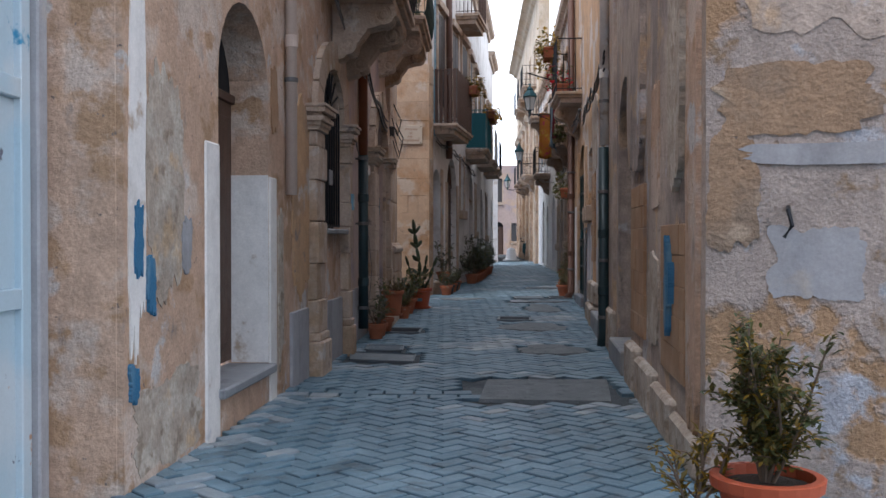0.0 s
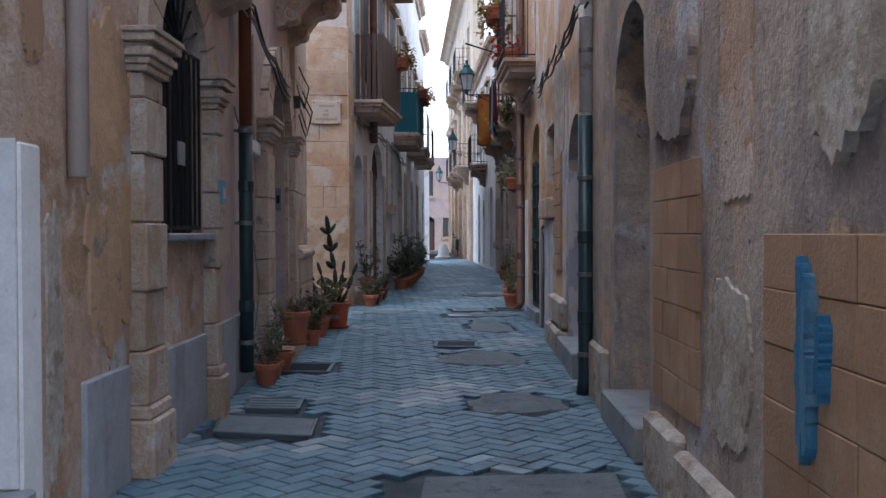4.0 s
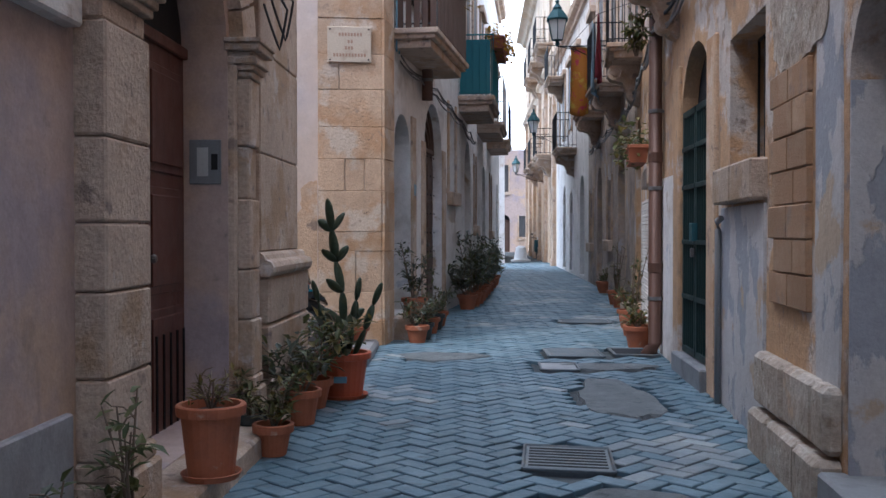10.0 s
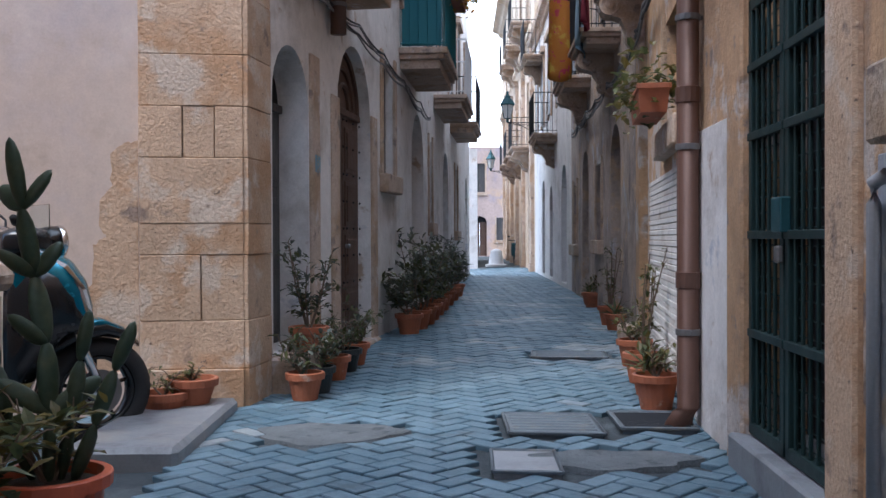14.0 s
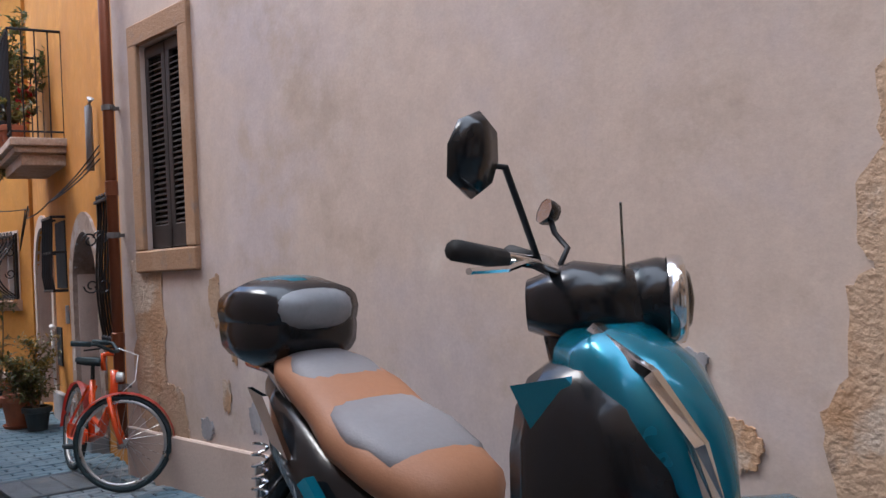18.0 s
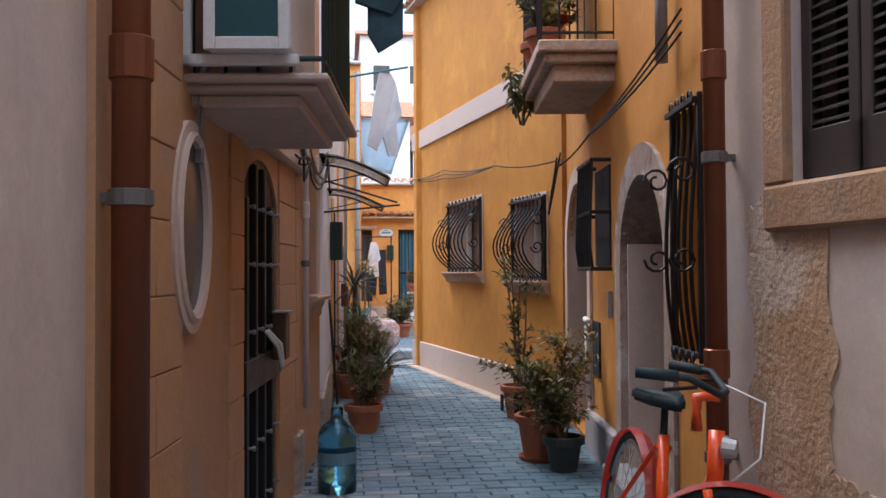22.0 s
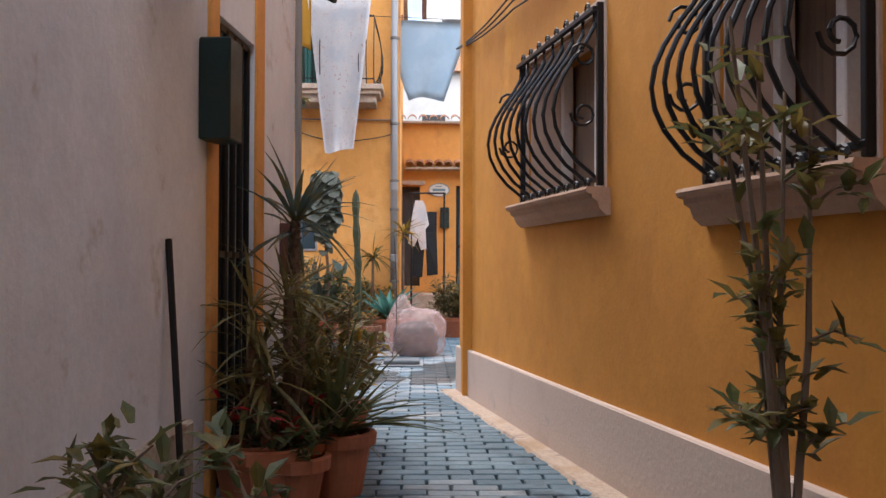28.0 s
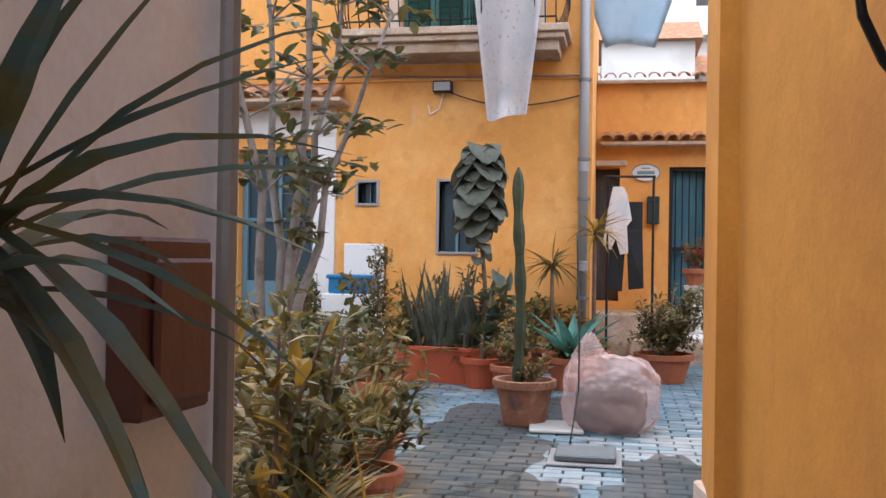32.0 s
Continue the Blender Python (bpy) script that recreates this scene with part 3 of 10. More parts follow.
wall("wall_alley_yellow_2", *Y2, 0, 4.95, 0.4, rows_x(*Y2, [(-11.42, -12.16, 1.26, 2.0, 0.0), (-13.22, -14.34, 1.345, 2.12, 0.0)]), YELLOW, "deep yellow rendered wall with two grilled windows")
# sides and backs that close the houses
wall("wall_alley_south_end", (-14.22, 17.85), (-14.24, 11.0), 0, 3.3, 0.4, [], WHITEWALL, "white end wall of the alley house")
wall("wall_yellow_end", (-16.20, 24.0), (-16.15, 18.89), 0, 4.95, 0.4, [], YELLOW, "yellow end wall of the alley house")

# far crossing at the end of the street
FF = ((5.30, 68.0), (4.46, 44.0))
F1 = fr(*FF)
FRONT_WIN = [(y, y + 1.1, z0, z1, 0.0) for y in (46.3, 50.3, 54.3, 58.3, 62.3) for z0, z1 in ((4.6, 6.9), (8.9, 11.0))]
FRONT_DOOR = [(y, y + 1.2, 0.2, 2.9, 0.6) for y in (46.2, 50.2, 54.2, 58.2, 62.2)]
wall("wall_far_1", *FF, 0, 13.6, 0.5, rows_y(*FF, FRONT_WIN + FRONT_DOOR), FACADE, "sunlit pale plaster facade with tall windows")
wall("wall_far_2", (-4.0, 72.0), (9.0, 72.0), 0, 7.0, 0.5, [(7.7, 8.6, 0.2, 2.3, 0.4), (5.9, 6.7, 1.2, 2.6, 0.0), (7.7, 8.5, 4.2, 6.0, 0.0), (5.9, 6.7, 4.2, 6.0, 0.0), (9.2, 10.0, 1.2, 2.6, 0.0)], STUCCO_PINK, "pink-grey house closing the street")
wall("wall_far_3", (2.75, 47.6), (3.5, 62.0), 0, 4.6, 0.5, [(1.5, 2.5, 0.2, 2.4, 0.4), (4.5, 5.5, 1.2, 2.6, 0.0)], STUCCO_WHITE, "low whitewashed wall beyond the crossing")

# court at the end of the alley
CF = ((-22.35, 18.30), (-22.35, 9.0))


# ground: one sheet to the horizon, shaped in the lanes
def ground_sheet():
    bm = bmesh.new()
    xs = [-60, -40, -30, -26] + [-24 + 0.5 * i for i in range(57)] + [6, 8, 12, 20, 40, 60]
    ys = [-60, -30, -10, -5] + [-4 + 0.5 * i for i in range(61)] + [30, 36, 46, 60, 90, 140]
    vs = [[bm.verts.new((x, y, street_z(x, y) - 0.03)) for x in xs] for y in ys]
    for j in range(len(ys) - 1):
        for i in range(len(xs) - 1):
            bm.faces.new((vs[j][i], vs[j][i + 1], vs[j + 1][i + 1], vs[j + 1][i]))
    return solid("ground", bm, JOINT, "grey grit ground under the paving setts", "ground", kind="structure")


ground_sheet()

# ---------------------------------------------------------------- court houses
C1P, C2P = ((-22.35, 9.0), (-22.35, 18.30)), ((-24.0, 18.30), (-24.0, 26.0))
C1, C2 = fr(*C1P), fr(*C2P)
wall("wall_court_1", *C1P, 0, 5.6, 0.4, [(5.5, 6.36, 0.12, 2.33, 0.0), (6.85, 7.05, 1.75, 1.97, 0.0), (7.73, 8.12, 1.25, 1.98, 0.0), (7.3, 8.68, 3.45, 5.3, 0.0)], ORANGE, "apricot rendered house front with a balcony")
wall("wall_court_1_side", (-22.76, 18.297), (-24.6, 18.297), 0, 5.6, 0.3, [], ORANGE, "apricot side of the balcony house")
wall("wall_court_2", *C2P, 0, 3.30, 0.4, [(0.85, 1.32, 0.62, 2.29, 0.0), (-0.02, 0.28, 0.7, 2.28, 0.0)], ORANGE, "low apricot rendered house front")
wall("wall_court_south", (-14.24, 10.5), (-23.0, 10.5), 0, 4.2, 0.4, [], ORANGE, "apricot rendered side of the court")
wall("wall_court_north", (-24.2, 25.0), (-16.2, 25.0), 0, 3.2, 0.4, [], ORANGE, "apricot rendered north side of the court")

# ---------------------------------------------------------------- small builders for street fittings
def grid_bars(bm, u0, u1, z0, z1, n, nv, nh, r=0.009):
    for i in range(nv):
        u = u0 + (u1 - u0) * i / (nv - 1)
        tube(bm, [(u, n, z0), (u, n, z1)], r, 6)
    for j in range(nh):
        z = z0 + (z1 - z0) * j / (nh - 1)
        box(bm, u0 - 0.01, u1 + 0.01, n - 0.006, n + 0.006, z - 0.014, z + 0.014)


def bar_parts(t, material, u0, u1, z0, z1, n, nv, nh, r=0.009):
    """Upright bars and flat cross rails, each a part."""
    for i in range(nv):
        u = u0 + (u1 - u0) * i / (nv - 1)
        part("bar", tubes([[(u, n, z0), (u, n, z1)]], r, 6), material, t)
    for j in range(nh):
        z = z0 + (z1 - z0) * j / (nh - 1)
        part("cross_rail", boxes((u0 - 0.01, u1 + 0.01, n - 0.006, n + 0.006, z - 0.014, z + 0.014)), material, t)


def downpipe(m, z0, z1, r, material, clips, label, kick=0.0, split=None):
    """A round pipe on the wall with clips; split gives the height above which another material starts."""
    t = thing("downpipe", m, label, "downpipe")
    pts = [(0, 0, z0 + 0.18), (0, 0, z1)]
    if kick:
        pts = [(0, kick, z0 + 0.02), (0, kick * 0.35, z0 + 0.12)] + pts
    if split:
        part("lower_pipe", tubes([[*pts[:-1], (0, 0, split[0])]], r, 14), material, t, smooth=True)
        part("upper_pipe", tubes([[(0, 0, split[0] - 0.02), (0, 0, z1)]], r * 0.92, 14), split[1], t, "copper-red upper pipe", smooth=True)
    else:
        part("pipe", tubes([pts], r, 14), material, t, smooth=True)
    for z in clips:
        bm = bmesh.new()
        lathe(bm, [(r + 0.001, z - 0.02), (r + 0.008, z - 0.018), (r + 0.008, z + 0.018), (r + 0.001, z + 0.02)], 14)
        box(bm, -0.012, 0.012, -r - 0.06, -r, z - 0.012, z + 0.012)
        box(bm, r, r + 0.022, -0.006, 0.006, z - 0.012, z + 0.012)
        part("clip", bm, ZINC, t, "zinc pipe clip")
    for z in [c + 0.32 for c in clips[:2]]:
        bm = bmesh.new()
        lathe(bm, [(r, z - 0.05), (r + 0.007, z - 0.045), (r + 0.007, z + 0.05), (r, z + 0.055)], 14)
        part("socket", bm, material, t)
    return t


def panelled_door(name, m, u0, u1, z0, spring, rise, depth, material, label, leaves=2, panels=3, studs=False, fan=False, handle=True):
    """A wooden door set back in its opening, with leaves, raised panels and an arched top."""
    t = thing(name, m, label, "door", kind="")
    g = 0.012
    w = (u1 - u0) / leaves
    for k in range(leaves):
        a, b = u0 + k * w + (g if k else 0.004), u0 + (k + 1) * w - 0.004
        leaf = part("leaf", boxes((a, b, -depth - 0.05, -depth, z0, spring), bevel=0.004), material, t)
        for j in range(panels):
            za = z0 + 0.10 + (spring - z0 - 0.16) * j / panels
            zb = z0 + 0.10 + (spring - z0 - 0.16) * (j + 1) / panels - 0.08
            bm = boxes((a + 0.07, b - 0.07, -depth, -depth + 0.014, za, zb), bevel=0.008)
            box(bm, a + 0.12, b - 0.12, -depth + 0.012, -depth + 0.026, za + 0.05, zb - 0.05, bevel=0.006)
            part("panel", bm, material, leaf)
        if studs:
            bm = bmesh.new()
            for j in range(9):
                for i in range(3):
                    uu, zz = a + 0.06 + (b - a - 0.12) * i / 2, z0 + 0.08 + (spring - z0 - 0.16) * j / 8
                    lathe(bm, [(0.016, 0.0), (0.012, 0.012), (0.0, 0.018)], 6, m=pose(uu, -depth + 0.027, zz, -90))
            part("studs", bm, IRON, leaf)
    bm = bmesh.new()
    if rise > 0:
        prism(bm, arch_outline(u0, u1, spring, spring, rise), -depth - 0.05, -depth - 0.01)
        # door material with a fan; otherwise near-black painted as shade in the arch
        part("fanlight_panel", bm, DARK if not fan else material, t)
        if fan:
            for k in range(3):
                bm = bmesh.new()
                c, R = (u0 + u1) / 2, (u1 - u0) / 2 * (0.9 - 0.26 * k)
                tube(bm, [(c + R * math.cos(math.pi * i / 16), -depth + 0.005, spring + 0.03 + rise * (0.9 - 0.26 * k) * math.sin(math.pi * i / 16)) for i in range(17)], 0.03, 6)
                part("fan_moulding", bm, material, t)
        part("transom", boxes((u0, u1, -depth - 0.04, -depth + 0.03, spring - 0.03, spring + 0.04), bevel=0.006), material, t)
    if handle:
        bm = bmesh.new()
        lathe(bm, [(0.0, 0.0), (0.022, 0.004), (0.018, 0.02), (0.026, 0.04), (0.02, 0.055), (0.0, 0.06)], 10, m=pose((u0 + u1) / 2 + 0.08, -depth + 0.01, z0 + 1.02, -90))
        part("door_knob", bm, ZINC, t, "dull metal door knob")
    return t


def slab(name, m, u0, u1, n0, n1, z0, z1, material, label, cat, bevel=0.012, kind=""):
    return solid(name, boxes((u0, u1, n0, n1, z0, z1), bevel=bevel), material, label, cat, m=m, kind=kind)


def ragged(bm, u0, u1, z0, z1, n, seed, rough=0.06, steps=110):
    """A flat patch with a crumbled, wandering rim, n thick."""
    cu, cz, a, b = (u0 + u1) / 2, (z0 + z1) / 2, (u1 - u0) / 2, (z1 - z0) / 2
    pts = []
    for i in range(steps):
        t = 2 * math.pi * i / steps
        c, s = math.cos(t), math.sin(t)
        k = 1 / max(abs(c), abs(s)) ** 0.6
        q = Vector((c * 1.3 + seed * 3.1, s * 1.3, seed * 0.7))
        r = 0.9 + rough * (1.5 * noise.noise(q) + 0.8 * noise.noise(q * 3.1) + 0.45 * noise.noise(q * 8.0))
        pts.append((cu + a * c * k * r, cz + b * s * k * r))
    prism(bm, pts, -0.01, n)
    return bm


def patch(name, m, u0, u1, z0, z1, n, material, label, seed, rough=0.12):
    return solid(name, ragged(bmesh.new(), u0, u1, z0, z1, n, seed, rough), material, label, "plaster patch", kind="structure", m=m)


def cable(points, r=0.008, material=None, sag=0.0, name="cable", label="black cable sagging along the wall"):
    out = []
    for a, b in zip(points, points[1:]):
        a, b = Vector(a), Vector(b)
        n = 7
        for i in range(n):
            k = i / n
            p = a.lerp(b, k)
            p.z -= sag * 4 * k * (1 - k) * (b - a).length
            out.append(p)
    out.append(Vector(points[-1]))
    return solid(name, tubes([out], r, 6), material or CABLE, label, "cable", smooth=True)


def capital(t, u0, u1, n0, z, h):
    """A moulded capital on a pilaster."""
    k = h / 6
    for i, (d, zz0, zz1) in enumerate(((0.012, 0, k), (0.03, k, 2 * k), (0.055, 2 * k, 3.2 * k), (0.03, 3.2 * k, 4 * k), (0.075, 4 * k, 5.2 * k), (0.09, 5.2 * k, 6 * k))):
        part("capital_moulding", boxes((u0 - d, u1 + d, -0.02, n0 + d, z + zz0, z + zz1), bevel=0.006), STONE, t)


def pilaster(m, u0, u1, n, z0, z1, label, cap=0.24, blocks=True, seed=1):
    t = thing("pilaster", m, label, "pilaster", "stone pilasters of the old house")
    rng = random.Random(seed)
    part("plinth", boxes((u0 - 0.02, u1 + 0.02, -0.02, n + 0.04, z0, z0 + 0.34), (u0 - 0.005, u1 + 0.005, -0.02, n + 0.02, z0 + 0.34, z0 + 0.42), bevel=0.014), STONE, t)
    z = z0 + 0.42
    while z < z1 - cap - 0.05:
        h = min(rng.uniform(0.26, 0.48), z1 - cap - z)
        d = rng.choice((0, 0, 0.012, -0.02)) if blocks else 0
        part("block", boxes((u0 + 0.004 - d / 2, u1 - 0.004 + d / 2, -0.02, n + d, z + 0.003, z + h - 0.003), bevel=0.010), STONE, t)
        z += h
    capital(t, u0, u1, n, z1 - cap, cap)
    return t


def arch_surround(m, u0, u1, spring, rise, width, n, material, label):
    """Wedge stones round an arch."""
    t = thing("arch_surround", m, label, "arch surround")
    N = 9
    c, a = (u0 + u1) / 2, (u1 - u0) / 2
    for i in range(N):
        t0, t1 = math.pi * (i + 0.04) / N, math.pi * (i + 0.96) / N
        out = []
        for tt in (t0, (t0 + t1) / 2, t1):
            out.append((c + a * math.cos(tt), spring + rise * math.sin(tt)))
        for tt in (t1, (t0 + t1) / 2, t0):
            out.append((c + (a + width) * math.cos(tt), spring + (rise + width) * math.sin(tt)))
        part("voussoir", prism(bmesh.new(), out, -0.02, n + (0.02 if i == N // 2 else 0)), material, t)
    return t


def wall_lantern(m, arm, label):
    """A lantern on a scrolled iron bracket; local y points out of the wall, z is the bracket."""
    t = thing("street_lamp", m, label, "street lamp", "lanterns on wall brackets")
    bm = tubes([[(0, 0, 0.0), (0, arm, 0.0)]], 0.014, 6)
    for k in range(3):
        c, rr = 0.14 + k * arm * 0.3, 0.10 - 0.02 * k
        tube(bm, [(0, c + rr * (1 - 0.06 * i) * math.cos(0.5 * i), -rr - 0.01 + rr * (1 - 0.06 * i) * math.sin(0.5 * i)) for i in range(15)], 0.008, 5)
    tube(bm, [(0, 0, -0.34), (0, arm * 0.35, -0.26), (0, arm * 0.7, -0.06), (0, arm, 0.0)], 0.010, 6)
    box(bm, -0.03, 0.03, -0.02, 0.01, -0.40, 0.10)
    part("bracket", bm, IRON, t)
    o = Matrix.Translation((0, arm, 0))
    prof = [(0.02, 0.0), (0.05, 0.05), (0.03, 0.09), (0.11, 0.12)]
    bm = lathe(bmesh.new(), prof, 8, m=o)
    part("lamp_foot", bm, LAMPGREEN, t)
    bm = lathe(bmesh.new(), [(0.105, 0.125), (0.185, 0.48)], 6, m=o)
    part("lamp_glass", bm, MILK, t, "frosted lantern glass")
    bm = bmesh.new()
    for i in range(6):
        a = math.pi * 2 * i / 6
        tube(bm, [(0.108 * math.cos(a), arm + 0.108 * math.sin(a), 0.12), (0.19 * math.cos(a), arm + 0.19 * math.sin(a), 0.49)], 0.009, 5)
    part("lamp_frame", bm, LAMPGREEN, t)
    bm = lathe(bmesh.new(), [(0.22, 0.47), (0.23, 0.50), (0.16, 0.60), (0.09, 0.68), (0.10, 0.71), (0.05, 0.76), (0.03, 0.80), (0.045, 0.84), (0.0, 0.88)], 6, m=o)
    part("lamp_roof", bm, LAMPGREEN, t)
    return t


def balcony(m, L, depth, z, rail_h, label, material, rail_mat, bars=18, belly=0.0, consoles=0, thick=0.16):
    """A stone slab on mouldings with an iron railing; local x along the wall, y out."""
    t = thing("balcony", m, label, "balcony")
    for d, za, zb, nm in ((0.0, -thick, -thick * 0.55, "lower_moulding"), (0.06, -thick * 0.55, -thick * 0.3, "moulding"), (0.10, -thick * 0.3, 0.0, "slab")):
        part(nm, boxes((-d, L + d, -0.05, depth - 0.1 + d, z + za, z + zb), bevel=0.008), material, t)
    for k in range(consoles):
        u = L * (k + 0.5) / consoles if consoles > 1 else L / 2
        bm = bmesh.new()
        pts = [(0, -thick), (depth * 0.86, -thick), (depth * 0.9, -thick - 0.12), (depth * 0.7, -thick - 0.22), (depth * 0.5, -thick - 0.26), (depth * 0.34, -thick - 0.42), (depth * 0.16, -thick - 0.56), (0, -thick - 0.6)]
        profile_x(bm, [(y, z + zz) for y, zz in pts], u - 0.13, u + 0.13)
        for cy, cz, rr in ((depth * 0.72, -thick - 0.11, 0.115), (depth * 0.22, -thick - 0.44, 0.09)):
            lathe(bm, [(0.0, -0.15), (rr * 0.4, -0.15), (rr * 0.45, -0.135), (rr * 0.7, -0.135), (rr * 0.75, -0.15), (rr, -0.15), (rr, 0.15), (rr * 0.75, 0.15), (rr * 0.7, 0.135), (rr * 0.45, 0.135), (rr * 0.4, 0.15), (0.0, 0.15)], 14, m=Matrix.Translation((u, cy, z + cz)) @ pose(0, 0, 0, 0, 90, 0))
        part("console", bm, STONE, t, "carved scroll console")
    bm = bmesh.new()
    d = depth - 0.03
    top = [(0.02, 0, z + rail_h), (0.02, d, z + rail_h), (L - 0.02, d, z + rail_h), (L - 0.02, 0, z + rail_h)]
    tube(bm, top, 0.014, 6)
    part("top_rail", bm, rail_mat, t)
    part("lower_rail", tubes([[(x, y, z + 0.07) for x, y, _ in top]], 0.010, 6), rail_mat, t)
    ns = max(2, int(bars * d / L))
    spots = [(0.02 + (L - 0.04) * i / (bars - 1), d, 0.0, 1.0) for i in range(bars)]
    spots += [(0.02, d * i / ns, -1.0, 0.0) for i in range(ns)] + [(L - 0.02, d * i / ns, 1.0, 0.0) for i in range(ns)]
    for x, y, ox, oy in spots:
        bm = bmesh.new()
        if belly:
            tube(bm, [(x + ox * belly * math.sin(math.pi * k / 5), y + oy * belly * math.sin(math.pi * k / 5), z + 0.0 + rail_h * (k / 5) ** 1.3) for k in range(6)], 0.007, 5)
        else:
            tube(bm, [(x, y, z), (x, y, z + rail_h)], 0.007, 5)
        part("baluster", bm, rail_mat, t)
    return t


# ---------------------------------------------------------------- plants
def leaf(bm, p, d, up, L, w, bend=0.3, fold=0.25, seg=3, tip=0.12):
    """One leaf from p along d: a folded strip that tapers and bends down."""
    d, up = Vector(d).normalized(), Vector(up)
    s = d.cross(up)
    if s.length < 1e-3:
        s = d.cross(Vector((1, 0, 0.1)))
    s.normalize()
    n = s.cross(d).normalized()
    rows, c, dd = [], Vector(p), d.copy()
    for i in range(seg + 1):
        k = i / seg
        ww = w * (math.sin(math.pi * (0.12 + 0.88 * k)) ** 0.8 if seg < 5 else (0.55 + 0.9 * k if k < 0.4 else 0.91 * (1 - (k - 0.4) / 0.6) + tip * 0.2))
        ww = max(ww, w * tip * (1 if i < seg else 0.15))
        rows.append((bm.verts.new(c - s * ww / 2 + n * ww * fold), bm.verts.new(c), bm.verts.new(c + s * ww / 2 + n * ww * fold)))
        dd = (dd + Vector((0, 0, -bend / seg))).normalized()
        n = s.cross(dd).normalized()
        c = c + dd * (L / seg)
    for A, B in zip(rows, rows[1:]):
        bm.faces.new((A[0], A[1], B[1], B[0]))
        bm.faces.new((A[1], A[2], B[2], B[1]))


def rand_dir(rng, lo=-0.2, hi=1.0):
    z = rng.uniform(lo, hi)
    a = rng.uniform(0, 2 * math.pi)
    r = math.sqrt(max(0.0, 1 - min(1.0, z * z)))
    return Vector((r * math.cos(a), r * math.sin(a), z))


def pot_parts(t, r, h, material, rim=0.03, name="pot", saucer=False):
    bm = lathe(bmesh.new(), [(0.0, 0.0), (r * 0.70, 0.0), (r * 0.72, 0.015), (r * 0.93, h - 0.055), (r + rim * 0.4, h - 0.05), (r + rim * 0.5, h - 0.005), (r + rim * 0.3, h), (r * 0.92, h), (r * 0.90, h - 0.05)], 22)
    part(name, bm, material, t, smooth=False)
    bm = lathe(bmesh.new(), [(r * 0.905, h - 0.045), (r * 0.5, h - 0.03), (0.0, h - 0.028)], 16)
    part("soil", bm, SOIL, t, "dark potting soil")
    if saucer:
        part("saucer", lathe(bmesh.new(), [(0.0, 0.0), (r * 0.85, 0.0), (r * 0.95, 0.03), (r * 0.91, 0.032), (r * 0.8, 0.012)], 20), material, t)


def trough_parts(t, L, w, h, material):
    bm = bmesh.new()
    a = [(-L / 2 * 0.9, -w / 2 * 0.85, 0), (L / 2 * 0.9, -w / 2 * 0.85, 0), (L / 2 * 0.9, w / 2 * 0.85, 0), (-L / 2 * 0.9, w / 2 * 0.85, 0)]
    lower = [bm.verts.new(p) for p in a]
    upper = [bm.verts.new((math.copysign(L / 2, p[0]), math.copysign(w / 2, p[1]), h - 0.03)) for p in a]
    bm.faces.new(lower[::-1])
    for i in range(4):
        bm.faces.new((lower[i], lower[(i + 1) % 4], upper[(i + 1) % 4], upper[i]))
    for x0, x1, y0, y1 in ((-L / 2 - 0.012, L / 2 + 0.012, -w / 2 - 0.012, -w / 2 + 0.012), (-L / 2 - 0.012, L / 2 + 0.012, w / 2 - 0.012, w / 2 + 0.012), (-L / 2 - 0.012, -L / 2 + 0.012, -w / 2 + 0.012, w / 2 - 0.012), (L / 2 - 0.012, L / 2 + 0.012, -w / 2 + 0.012, w / 2 - 0.012)):
        box(bm, x0, x1, y0, y1, h - 0.04, h, bevel=0.004)
    part("trough", bm, material, t)
    part("soil", boxes((-L / 2 + 0.012, L / 2 - 0.012, -w / 2 + 0.012, w / 2 - 0.012, h - 0.06, h - 0.035)), SOIL, t)


